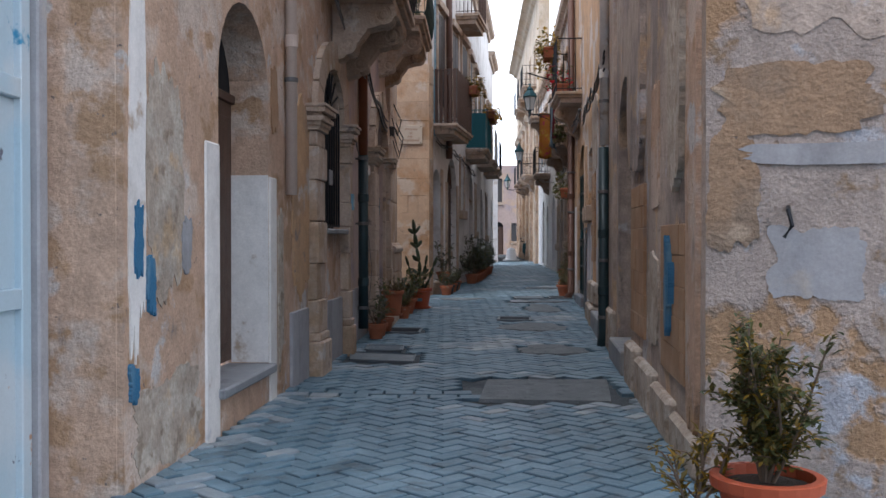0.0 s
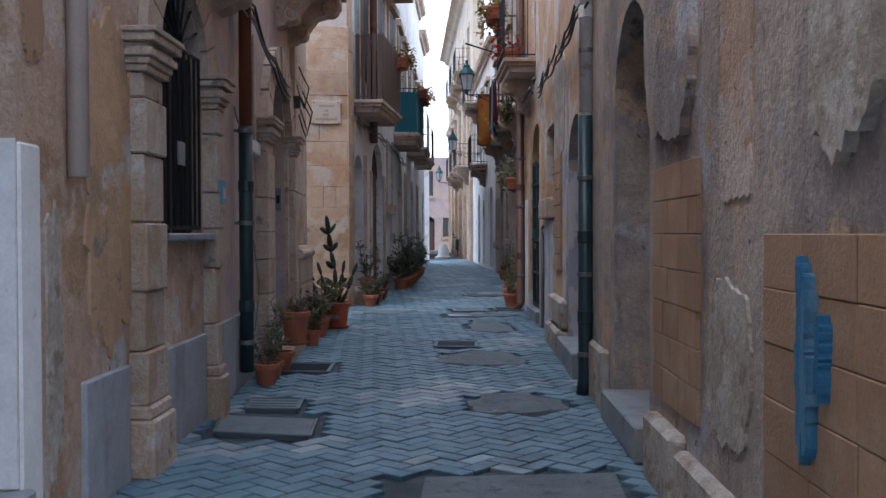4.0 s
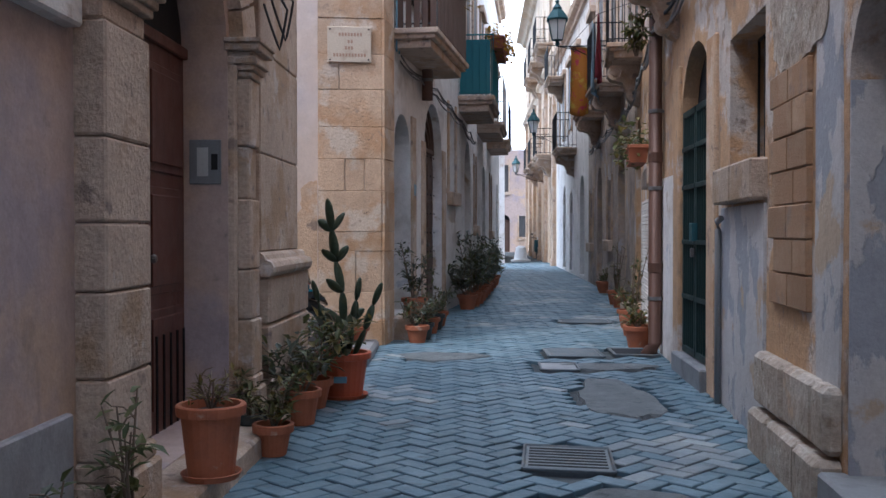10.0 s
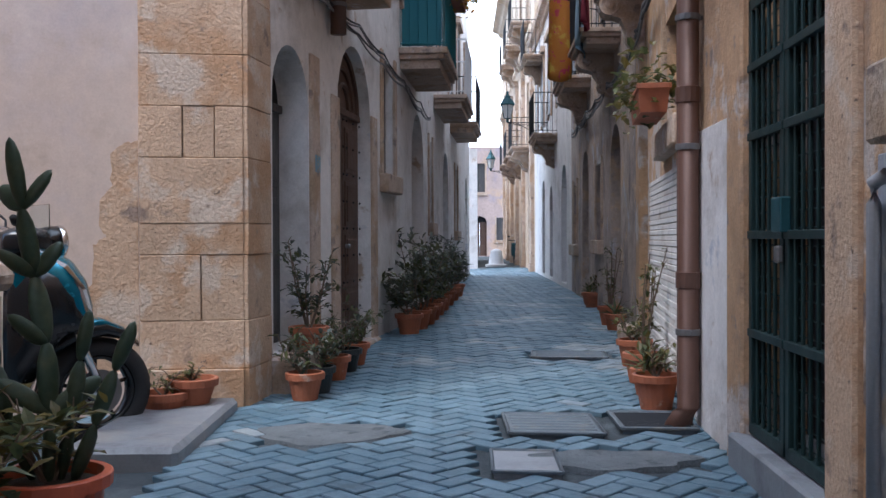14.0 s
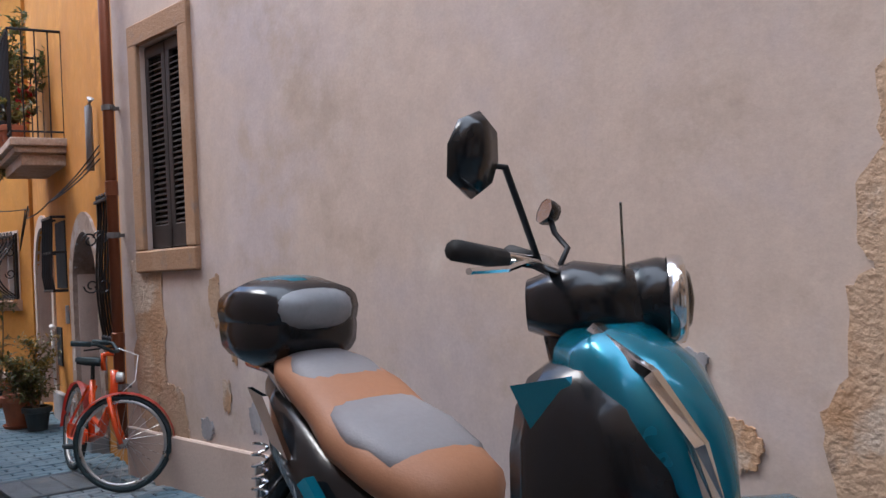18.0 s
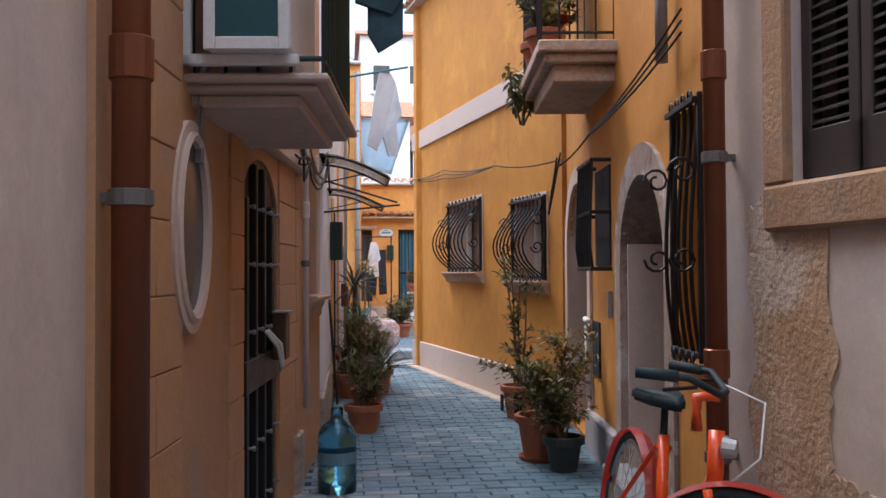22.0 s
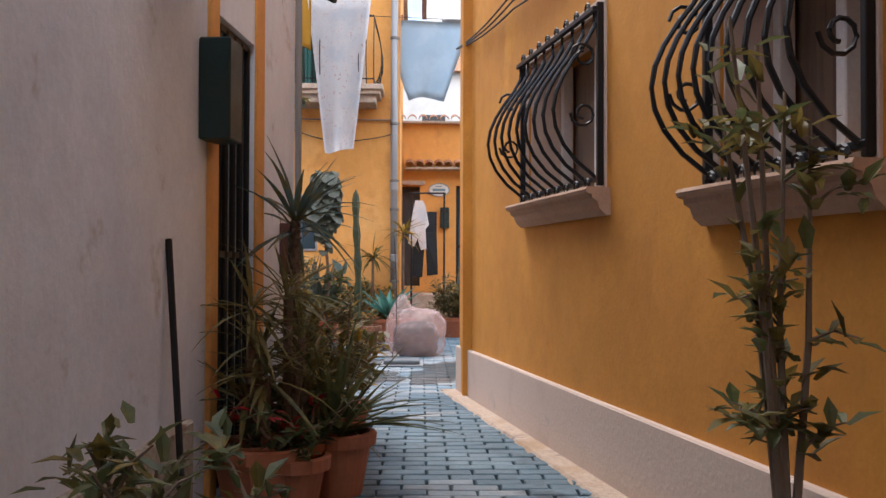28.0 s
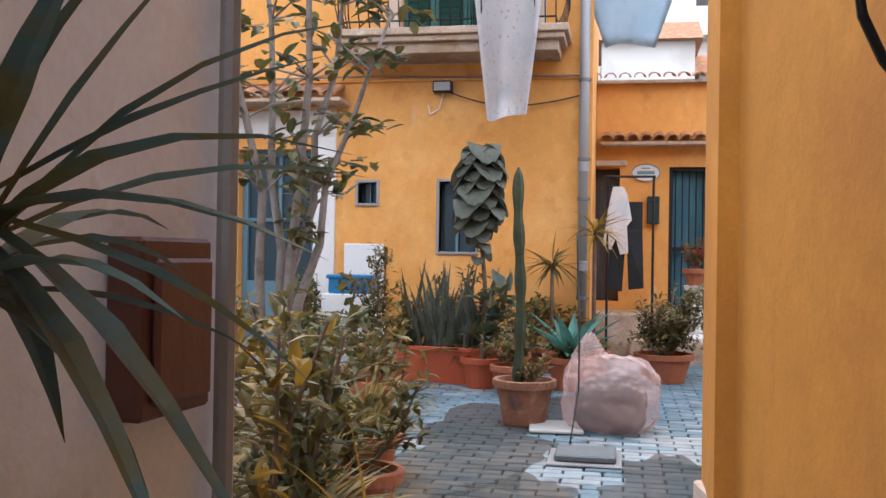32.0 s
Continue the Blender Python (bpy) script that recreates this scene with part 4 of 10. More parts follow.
def shrub_parts(t, z0, h, r, n, ls, mats, seed, stems=5, lo=0.15, lw=0.45, bend=0.4, droop=0.0):
    """Thin stems and a loose crown of folded leaves; mats is a list of (material, share)."""
    rng = random.Random(seed)
    tips = []
    for k in range(stems):
        bm = bmesh.new()
        a, rr = rng.uniform(0, 2 * math.pi), r * rng.uniform(0.25, 0.85)
        top = Vector((rr * math.cos(a), rr * math.sin(a), z0 + h * rng.uniform(0.55, 0.98)))
        base = Vector((0.05 * r * math.cos(a), 0.05 * r * math.sin(a), z0))
        mid = base.lerp(top, 0.5) + Vector((rng.uniform(-1, 1), rng.uniform(-1, 1), 0)) * r * 0.12
        path = [base, base.lerp(mid, 0.5), mid, mid.lerp(top, 0.6), top]
        tube(bm, path, 0.007 + 0.004 * h, 5, taper=0.35)
        for q in range(3):
            st = path[1 + q]
            e = st + rand_dir(rng, 0.0, 0.8) * r * 0.5
            tube(bm, [st, st.lerp(e, 0.5) + Vector((0, 0, 0.02)), e], 0.005, 4, taper=0.4)
            tips.append((st, e))
        tips += [(mid, top), (path[1], mid)]
        part("stem", bm, TWIG, t)
    made = [bmesh.new() for _ in mats]
    for i in range(n):
        st, e = rng.choice(tips)
        k = rng.uniform(lo, 1.05)
        p = st.lerp(e, k) + rand_dir(rng, -1, 1) * r * 0.16 * rng.random()
        d = (rand_dir(rng, -0.5, 0.9) + (e - st).normalized() * 0.5) - Vector((0, 0, droop))
        pick, acc, x = 0, 0.0, rng.random()
        for j, (_, share) in enumerate(mats):
            acc += share
            if x <= acc:
                pick = j
                break
        s = ls * rng.uniform(0.6, 1.25)
        leaf(made[pick], p, d, (0, 0, 1), s, s * lw, bend, 0.2, 2)
    for j, (mm, _) in enumerate(mats):
        part("foliage", made[j], mm, t)


def blades_parts(t, head, n, L, w, mat_, seed, lo=-0.35, hi=1.0, bend=0.7, name="foliage", seg=5):
    rng = random.Random(seed)
    bm = bmesh.new()
    for i in range(n):
        d = rand_dir(rng, lo, hi)
        leaf(bm, Vector(head) + d * 0.02 + Vector((0, 0, rng.uniform(-0.06, 0.03))), d, (0, 0, 1), L * rng.uniform(0.65, 1.1), w * rng.uniform(0.8, 1.15), bend * rng.uniform(0.4, 1.3), 0.22, seg, 0.1)
    return part(name, bm, mat_, t)


def pot_plant(x, y, r, h, material, kind, seed, plant_h=0.4, label="", m=None, saucer=False, n=120, ls=0.06, mats=None, spread=None):
    mm = m if m is not None else pose(x, y, street_z(x, y), 0, 0, seed * 47 % 360)
    t = thing("potted_plant", mm, label, "potted plant", "potted plants along the lane")
    pot_parts(t, r, h, material, saucer=saucer)
    mats = mats or [(LEAF_DARK, 0.6), (LEAF_OLIVE, 0.4)]
    if kind == "shrub":
        shrub_parts(t, h - 0.03, plant_h, spread or r * 1.7, n, ls, mats, seed)
    elif kind == "blades":
        blades_parts(t, (0, 0, h), n, plant_h, ls, mats[0][0], seed, 0.1, 1.0, 0.5)
    return t

# ---------------------------------------------------------------- street, west side
W1, W2 = fr(*LA1), fr(*LA2)
u1 = lambda y: uy(*LA1, y)
u2 = lambda y: uy(*LA2, y)

# recessed steel door at the start
REC = fr((-2.02, 1.0), (-2.02, 4.70))
slab("wall_west_jamb", Matrix.Identity(4), -2.6, -1.62, 4.70, 5.0, 0, 9, STUCCO_TAN, "pale plaster jamb beside the steel door", "wall", 0.02, "structure")
steel = thing("steel_door", REC, "pale blue painted steel door with graffiti and rust", "door")
for k, (za, zb) in enumerate(((0.12, 1.02), (1.12, 2.02), (2.12, 3.0))):
    part("sheet", boxes((0.2, 3.5, -0.05, -0.02, za, zb), bevel=0.004), BLUEDOOR, steel)
for z in (0.07, 1.07, 2.07, 3.05):
    part("rail", boxes((0.15, 3.55, -0.05, 0.012, z - 0.05, z + 0.05), bevel=0.006), BLUEDOOR, steel)
for u in (0.18, 1.85, 3.52):
    part("stile", boxes((u - 0.05, u + 0.05, -0.045, 0.016, 0.02, 3.1), bevel=0.006), BLUEDOOR, steel)
part("door_post", boxes((3.58, 3.69, -0.10, 0.05, 0.0, 3.2), bevel=0.01), DADO_GREY, steel, "grey iron door post")
slab("wall_west_recess_back", REC, -8.0, 3.7, -0.4, -0.06, 0, 9, STUCCO_TAN, "plaster wall behind the steel door", "wall", 0, "structure")

# first arched door
panelled_door("arched_door", W1, u1(6.20), u1(7.45), 0.40, 2.45, 0.6, 0.30, BROWNWOOD, "dark brown wooden door in a deep arched opening", leaves=1, panels=1)
slab("door_sill", W1, u1(6.16), u1(7.48), -0.34, 0.06, 0.30, 0.37, MARBLE, "grey marble door sill with a worn edge", "door sill")
slab("trim_door_left", W1, u1(5.92), u1(6.198), -0.02, 0.012, 0.02, 1.98, STUCCO_WHITE, "white painted plaster band beside the door", "trim", 0.012, "structure")
slab("trim_door_right", W1, u1(7.452), u1(7.66), -0.02, 0.012, 0.02, 1.85, STUCCO_WHITE, "white painted plaster band beside the door", "trim", 0.012, "structure")
slab("trim_reveal", W1, u1(7.435), u1(7.449), -0.30, -0.002, 0.38, 1.86, STUCCO_WHITE, "white painted door reveal", "trim", 0, "structure")
downpipe(at(W1, u1(7.98), 0.055, 0), 1.55, 7.5, 0.05, PINK_BASE, [2.7, 4.4], "old cream-painted downpipe broken off above the ground")
for i, (ya, yb, za, zb, mm, lab) in enumerate(((4.78, 5.9, 0.05, 0.62, RAW_STONE, "bare mortar where the plaster has fallen"), (5.0, 5.55, 0.9, 2.3, RAW_STONE, "pitted bare plaster"), (4.75, 4.98, 0.7, 3.1, STUCCO_WHITE, "strip of old white paint"), (5.5, 5.68, 1.15, 1.5, DADO_GREY, "grey cement daub"), (7.7, 7.9, 0.3, 1.6, RAW_STONE, "crumbled plaster beside the pipe"), (7.5, 7.72, 2.2, 2.75, TUFF, "bare brown stone above the jamb"), (8.1, 9.0, 0.85, 2.6, STUCCO_OCHRE, "ochre repaired plaster"))):
    patch("plaster_patch", W1, u1(ya), u1(yb), za, zb, 0.004 + 0.002 * i, mm, lab + " on the tan wall", 40 + i, 0.2)
for i, (ya, za, h) in enumerate(((4.86, 1.15, 0.42), (5.02, 0.95, 0.3), (4.8, 0.5, 0.2))):
    patch("paint_daub", W1, u1(ya) - 0.06, u1(ya) + 0.06, za, za + h, 0.018 + 0.001 * i, BLUEPAINT, "smear of blue paint on the corner plaster", 60 + i, 0.3)

# dado, columns and grilled window
for i, (ya, yb) in enumerate(((8.12, 8.76), (9.26, 10.43))):
    slab("dado_west", W1, u1(ya), u1(yb), -0.01, 0.03 + 0.001 * i, 0.0, 0.72, DADO_GREY, "grey cement dado", "dado", 0.008, "structure")
for i, (ya, yb) in enumerate(((10.72, 11.6), (11.61, 12.78), (15.42, 15.6))):
    slab("dado_west_2", W2, u2(ya), u2(yb), -0.01, 0.03 + 0.001 * i, 0.0, 0.74 if i < 2 else 0.78, DADO_GREY, "grey cement dado with a chamfered top", "dado", 0.008, "structure")
pilaster(W1, u1(8.82), u1(9.22), 0.11, 0.05, 2.62, "weathered stone pilaster with a moulded capital beside the window", seed=3)
pilaster(W2, u2(10.46), u2(10.68), 0.11, 0.05, 2.62, "weathered stone pilaster with a moulded capital beside the pipe", seed=4)
win = thing("grilled_window", W1, "tall dark window behind a black iron grille", "window")
wa, wb = u1(9.32), u1(10.40)
# opaque near-black box, the room's shade put into its colour
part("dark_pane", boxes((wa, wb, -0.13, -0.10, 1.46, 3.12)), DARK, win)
bm = bmesh.new()
grid_bars(bm, wa + 0.03, wb - 0.03, 1.5, 2.72, 0.0, 9, 2, 0.011)
for k in range(9):
    a = math.pi * k / 8
    tube(bm, [((wa + wb) / 2 + 0.1 * math.cos(a), 0.0, 2.72 + 0.1 * math.sin(a)), ((wa + wb) / 2 + 0.5 * math.cos(a), 0.0, 2.72 + 0.5 * math.sin(a))], 0.011, 6)
part("grille", bm, IRON, win, "black iron bars")
part("lock_plate", boxes((wa + 0.46, wa + 0.62, 0.008, 0.02, 1.92, 2.08), bevel=0.004), GREYPIPE, win)
part("shutter_frame", boxes((wa, wa + 0.06, -0.10, -0.06, 1.46, 2.72), (wb - 0.06, wb, -0.10, -0.06, 1.46, 2.72), ((wa + wb) / 2 - 0.03, (wa + wb) / 2 + 0.03, -0.10, -0.06, 1.46, 2.72)), DARKWOOD, win)
part("window_sill", boxes((wa - 0.03, wb + 0.04, -0.1, 0.10, 1.41, 1.46), bevel=0.008), MARBLE, win, "grey marble sill")
arch_surround(W1, wa - 0.02, wb + 0.02, 2.62, 0.5, 0.28, 0.06, STONE, "weathered stone arch over the grilled window")
ic = thing("intercom", W2, "grey door intercom on the plaster", "intercom")
part("plate", boxes((u2(10.51), u2(10.63), 0.11, 0.14, 1.68, 1.86), bevel=0.005), BLUEPLATE, ic)
part("button_panel", boxes((u2(10.53), u2(10.61), 0.14, 0.146, 1.72, 1.80)), PAPER, ic)

# pipe, small window
downpipe(at(W2, u2(11.75), 0.10, 0), 0.06, 7.5, 0.062, GREENPIPE, [0.5, 1.55, 2.36, 3.6], "dark green downpipe with a copper-red upper part", split=(2.4, REDPIPE))
cable([(-0.93, 11.7, 1.4), (-0.9, 11.85, 1.0), (-0.93, 11.72, 0.6)], 0.005, ZINC, 0.1, "wire", "thin pale wire tied round the downpipe")
sw = thing("small_window", W2, "small barred window with a stone sill", "window")
# no glass here: a black box stands for the unlit inside
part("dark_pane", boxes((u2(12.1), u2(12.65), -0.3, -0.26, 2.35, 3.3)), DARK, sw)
bm = bmesh.new()
grid_bars(bm, u2(12.15), u2(12.6), 2.37, 3.28, -0.08, 6, 3, 0.009)
part("grille", bm, IRON, sw)
part("window_sill", boxes((u2(12.02), u2(12.8), -0.02, 0.07, 2.22, 2.35), bevel=0.012), STUCCO_WHITE, sw)
part("frame", boxes((u2(12.65), u2(12.76), -0.02, 0.035, 2.35, 3.4), (u2(12.0), u2(12.1), -0.02, 0.035, 2.35, 3.4), bevel=0.01), STONE, sw)

# second door: stone portal
pilaster(W2, u2(12.86), u2(13.36), 0.13, 0.1, 2.62, "weathered stone portal pilaster with a moulded capital", seed=7)
pilaster(W2, u2(15.16), u2(15.40), 0.13, 0.1, 2.66, "weathered stone portal pilaster on the far side of the door", seed=9)
arch_surround(W2, u2(13.5), u2(15.15), 2.62, 0.62, 0.34, 0.09, STONE, "weathered stone arch over the portal")
panelled_door("portal_door", W2, u2(13.55), u2(15.1), 0.27, 2.55, 0.7, 0.28, REDWOOD, "reddish brown panelled double door in a stone portal", panels=3)
bm = bmesh.new()
for k in range(12):
    uu = u2(13.62) + k * 0.12
    tube(bm, [(uu, -0.235, 0.3), (uu, -0.235, 0.85)], 0.008, 5)
solid("foot_grille", bm, IRON, "dark iron bars over the foot of the portal door", "door guard", m=W2)
slab("threshold_step", W2, u2(13.0), u2(15.6), -0.4, 0.30, 0.02, 0.245, STONE, "worn pale stone step before the portal", "step", 0.02)
box2 = thing("intercom", W2, "grey intercom panel set in the stone reveal", "intercom")
part("plate", boxes((u2(15.10) - 0.02, u2(15.10) - 0.002, -0.24, -0.04, 1.74, 2.02), bevel=0.004), SLATE, box2)
part("name_strip", boxes((u2(15.10) - 0.024, u2(15.10) - 0.02, -0.19, -0.12, 1.79, 1.97)), PAPER, box2)
part("speaker", boxes((u2(15.10) - 0.024, u2(15.10) - 0.02, -0.10, -0.06, 1.83, 1.93)), DARK, box2)
slab("reveal_stone", W2, u2(15.105), u2(15.155), -0.40, 0.05, 0.1, 2.5, STONE, "stone reveal of the portal", "door jamb", 0.012)
slab("blue_plate", W2, u2(15.45), u2(15.53), 0.0, 0.02, 2.66, 2.78, BLUEPLATE, "small blue tin plate", "sign", 0.003)

# corner pier
pier = thing("corner_pier", W2, "massive weathered stone corner pier on a moulded base", "pier")
a, b = u2(15.62), u2(17.02)
rng = random.Random(5)
for z0_, z1_, d in ((0.0, 0.42, 0.16), (0.43, 0.80, 0.15), (0.805, 1.13, 0.15)):
    part("base_block", boxes((a, b, -0.4, d, z0_, z1_), bevel=0.018), STONE, pier)
bm = bmesh.new()
profile_x(bm, [(-0.4, 1.135), (0.15, 1.135), (0.175, 1.165), (0.18, 1.20), (0.16, 1.235), (0.12, 1.25), (0.11, 1.28), (0.085, 1.30), (-0.4, 1.30)], a - 0.03, b + 0.03)
part("torus_moulding", bm, STONE, pier)
z = 1.305
while z < 6.0:
    h = rng.uniform(0.5, 0.8)
    part("shaft_block", boxes((a + 0.06, b - 0.04, -0.4, 0.07, z, z + h - 0.004), bevel=0.01), STONE, pier)
    z += h

# balconies high on the near house
balcony(at(W2, u2(14.1), 0, 0), 2.0, 0.75, 4.68, 1.0, "stone balcony on carved scroll consoles with a dark iron railing", STONE, IRON_GREEN, 20, 0.06, 2, 0.22)
balcony(at(W2, u2(10.44) - 0.9, 0, 0), 2.1, 0.75, 4.05, 1.0, "stone balcony on carved scroll consoles over the grilled window", STONE, IRON, 20, 0.06, 2, 0.22)
bt = thing("balcony_plant", at(W2, u2(15.2), 0.4, 4.69), "dark green plants crowding a balcony", "plant")
pot_parts(bt, 0.16, 0.25, TERRA)
shrub_parts(bt, 0.2, 0.7, 0.5, 220, 0.09, [(LEAF_DARK, 1.0)], 31)

# tangled cables under the balconies
for k in range(5):
    rng = random.Random(70 + k)
    pts = [W2 @ Vector((u2(9.4) + 1.35 * i, 0.10 + 0.04 * rng.random(), 3.75 - 0.16 * i + 0.10 * rng.uniform(-1, 1))) for i in range(5)]
    cable(pts, 0.009 + 0.004 * (k % 2), CABLE if k % 3 else CABLE_GREY, 0.05, label="tangled black cable under the balconies")
for k, (y, za) in enumerate(((15.3, 3.55), (15.7, 3.3), (15.5, 3.2))):
    p = W2 @ Vector((u2(y), 0.16, za))
    cable([p, p + Vector((0.12, 0.1, -0.25)), p + Vector((0.05, 0.2, -0.5)), p + Vector((-0.03, 0.05, -0.22))], 0.009, CABLE, 0.04, label="loose loop of black cable hanging from the wall")
slab("junction_box", W2, u2(15.4), u2(15.52), 0.05, 0.16, 3.05, 3.2, CABLE, "black cable junction box", "junction box", 0.01)
cable([W2 @ Vector((u2(11.6), 0.03, 2.55)), W2 @ Vector((u2(11.75), 0.06, 2.38)), W2 @ Vector((u2(11.95), 0.05, 2.75)), W2 @ Vector((u2(12.0), 0.05, 3.6))], 0.008, CABLE_GREY, 0.1, label="loose grey cable on the pink plaster")

# pots on the west side
pot_plant(-0.86, 12.0, 0.11, 0.19, TERRA, "shrub", 3, 0.42, "small terracotta pot with a leggy grey-green succulent", n=110, ls=0.065, mats=[(LEAF_GREY, 0.5), (LEAF_DARK, 0.5)], spread=0.28)
pot_plant(-0.84, 12.32, 0.10, 0.17, TERRA, "shrub", 4, 0.30, "small terracotta pot with a low succulent", n=80, ls=0.06, mats=[(LEAF_DARK, 0.6), (LEAF_GREY, 0.4)], spread=0.22)
pot_plant(-0.80, 12.75, 0.12, 0.20, TERRA, "shrub", 5, 0.62, "terracotta pot with a tall thin green plant", n=80, ls=0.085, mats=[(LEAF_DARK, 1.0)], spread=0.2)
big = pose(-0.74, 13.72, 0.247)
pot_plant(0, 0, 0.155, 0.36, TERRA, "shrub", 6, 0.22, "large terracotta pot with a sparse dry plant on the doorstep", m=big, n=70, ls=0.05, mats=[(LEAF_OLIVE, 1.0)], spread=0.2, saucer=True)
pot_plant(-0.63, 14.75, 0.11, 0.19, TERRA, "shrub", 7, 0.34, "small terracotta pot with a bushy dark plant", n=150, ls=0.075, spread=0.26)
pot_plant(-0.82, 15.05, 0.13, 0.2, DARKPOT, "shrub", 8, 0.3, "dark pot with a leafy green plant", n=120, ls=0.08, spread=0.26)
pot_plant(-0.60, 15.62, 0.13, 0.24, TERRA, "shrub", 9, 0.45, "weathered clay pot with a spreading green plant", n=170, ls=0.10, mats=[(LEAF_DARK, 0.7), (LEAF_GREY, 0.3)], spread=0.4)


def prickly_pear(x, y):
    t = thing("prickly_pear", pose(x, y, street_z(x, y)), "tall prickly pear cactus in a bright terracotta pot beside the pier", "cactus")
    pot_parts(t, 0.21, 0.36, PLASTIC_TERRA, saucer=True)
    part("sticker", boxes((-0.05, 0.05, -0.206, -0.198, 0.14, 0.19)), BLUEPLATE, t, "small pale label on the pot")
    rng = random.Random(11)

    def pad(p, d, L, w, turn):
        bm = bmesh.new()
        bmesh.ops.create_icosphere(bm, subdivisions=2, radius=0.5)
        q = Vector(d).normalized().to_track_quat("Z", "Y").to_matrix().to_4x4()
        mm = Matrix.Translation(Vector(p) + Vector(d).normalized() * L * 0.47) @ q @ pose(0, 0, 0, 0, 0, turn) @ Matrix.Diagonal((w * 0.72, 0.05, L, 1))
        bmesh.ops.transform(bm, matrix=mm, verts=bm.verts)
        part("pad", bm, CACTUS, t, smooth=True)
        return Vector(p) + Vector(d).normalized() * L * 0.93

    top = pad((0.0, 0, 0.30), (0.02, 0, 1), 0.30, 0.08, 20)
    for k in range(4):
        d = Vector((rng.uniform(-0.25, 0.22), rng.uniform(-0.15, 0.15), 1))
        top2 = pad(top, d, 0.27, 0.12, rng.uniform(0, 180))
        for s in range(2):
            pad(top, Vector((rng.choice((-1, 1)) * rng.uniform(0.5, 0.9), rng.uniform(-0.6, 0.6), rng.uniform(0.4, 0.9))), rng.uniform(0.16, 0.24), 0.11, rng.uniform(0, 180))
        top = top2
    for dx in (-0.16, 0.2, 0.08):
        q = pad((dx * 0.4, 0.03, 0.32), (dx * 2.2, rng.uniform(-0.3, 0.3), 1), 0.26, 0.11, rng.uniform(0, 180))
        q = pad(q, (dx * 1.6, rng.uniform(-0.3, 0.3), 1), 0.22, 0.10, rng.uniform(0, 180))
        pad(q, (dx * 2, 0.1, 1), 0.2, 0.08, rng.uniform(0, 180))
    shrub_parts(t, 0.32, 0.35, 0.28, 90, 0.10, [(LEAF_DARK, 0.6), (LEAF_OLIVE, 0.4)], 17)


prickly_pear(-0.42, 16.62)
pot_plant(-0.62, 16.2, 0.16, 0.22, TERRA, "shrub", 12, 0.5, "clay pot with a rambling broad-leaved plant", n=190, ls=0.11, mats=[(LEAF_DARK, 0.6), (LEAF_OLIVE, 0.4)], spread=0.42)
pot_plant(-0.78, 20.0 - 0.62, 0.15, 0.19, TERRA, "shrub", 13, 0.2, "low terracotta pot with a small succulent on the kerb", n=70, ls=0.05, spread=0.2)

# ---------------------------------------------------------------- west side beyond the alley
V1, V2, V3, V4 = fr(*LB1), fr(*LB2), fr(*LB3), fr(*LB4)
v1 = lambda y: uy(*LB1, y)
v2 = lambda y: uy(*LB2, y)
v3 = lambda y: uy(*LB3, y)
v4 = lambda y: uy(*LB4, y)
panelled_door("arched_door", V1, v1(20.42), v1(21.35), 0.45, 2.45, 0.46, 0.26, GREYWOOD, "weathered grey panelled door in an arched opening", panels=3)
panelled_door("portal_door", V1, v1(22.3), v1(23.65), 0.24, 2.65, 0.67, 0.14, BROWNWOOD, "brown studded double door with an arched fanlight", panels=4, studs=True, fan=True)
slab("door_step", V1, v1(20.3), v1(21.45), -0.3, 0.22, 0.1, 0.44, STONE, "worn pale stone doorstep below the door", "step", 0.02)
slab("door_step", V1, v1(22.2), v1(23.75), -0.3, 0.10, 0.1, 0.24, STONE, "worn pale stone doorstep below the door", "step", 0.02)
bp = thing("intercom", V1, "small blue intercom plate beside the arched door", "intercom")
part("plate", boxes((v1(21.352), v1(21.352) + 0.012, -0.2, -0.04, 1.9, 2.08), (v1(21.45), v1(21.62), 0.0, 0.03, 1.92, 2.08), bevel=0.004), BLUEPLATE, bp)
for i, (ya, yb, za, zb, mm) in enumerate(((21.37, 21.62, 0.2, 2.95, STONE), (23.66, 23.9, 0.2, 2.7, STONE), (22.05, 22.29, 0.2, 2.7, STONE))):
    slab("door_jamb", V1, v1(ya), v1(yb), -0.02, 0.03, za, zb, mm, "worn pale stone door jamb", "door jamb", 0.012)


def far_window(V, u0, u1_, z0_, z1_, label="dark window with wooden shutters and a stone sill"):
    t = thing("window", V, label, "window", "windows of the old houses")
    # the shade behind the shutters is a near-black box
    part("dark_pane", boxes((u0, u1_, -0.30, -0.26, z0_, z1_)), DARK, t)
    k = (u0 + u1_) / 2
    part("shutter", boxes((u0, k - 0.01, -0.14, -0.10, z0_, z1_), bevel=0.005), GREYWOOD, t)
    part("shutter", boxes((k + 0.01, u1_, -0.14, -0.10, z0_, z1_), bevel=0.005), GREYWOOD, t)
    part("window_sill", boxes((u0 - 0.12, u1_ + 0.12, -0.02, 0.10, z0_ - 0.22, z0_), bevel=0.015), STONE, t)
    part("frame", boxes((u0 - 0.1, u0, -0.02, 0.03, z0_, z1_ + 0.1), (u1_, u1_ + 0.1, -0.02, 0.03, z0_, z1_ + 0.1), bevel=0.008), STONE, t)
    return t


def far_door(V, u0, u1_, z0_, sp, rise, mm, label):
    panelled_door("arched_door", V, u0, u1_, z0_, sp, rise, 0.24, mm, label, handle=False, panels=3)


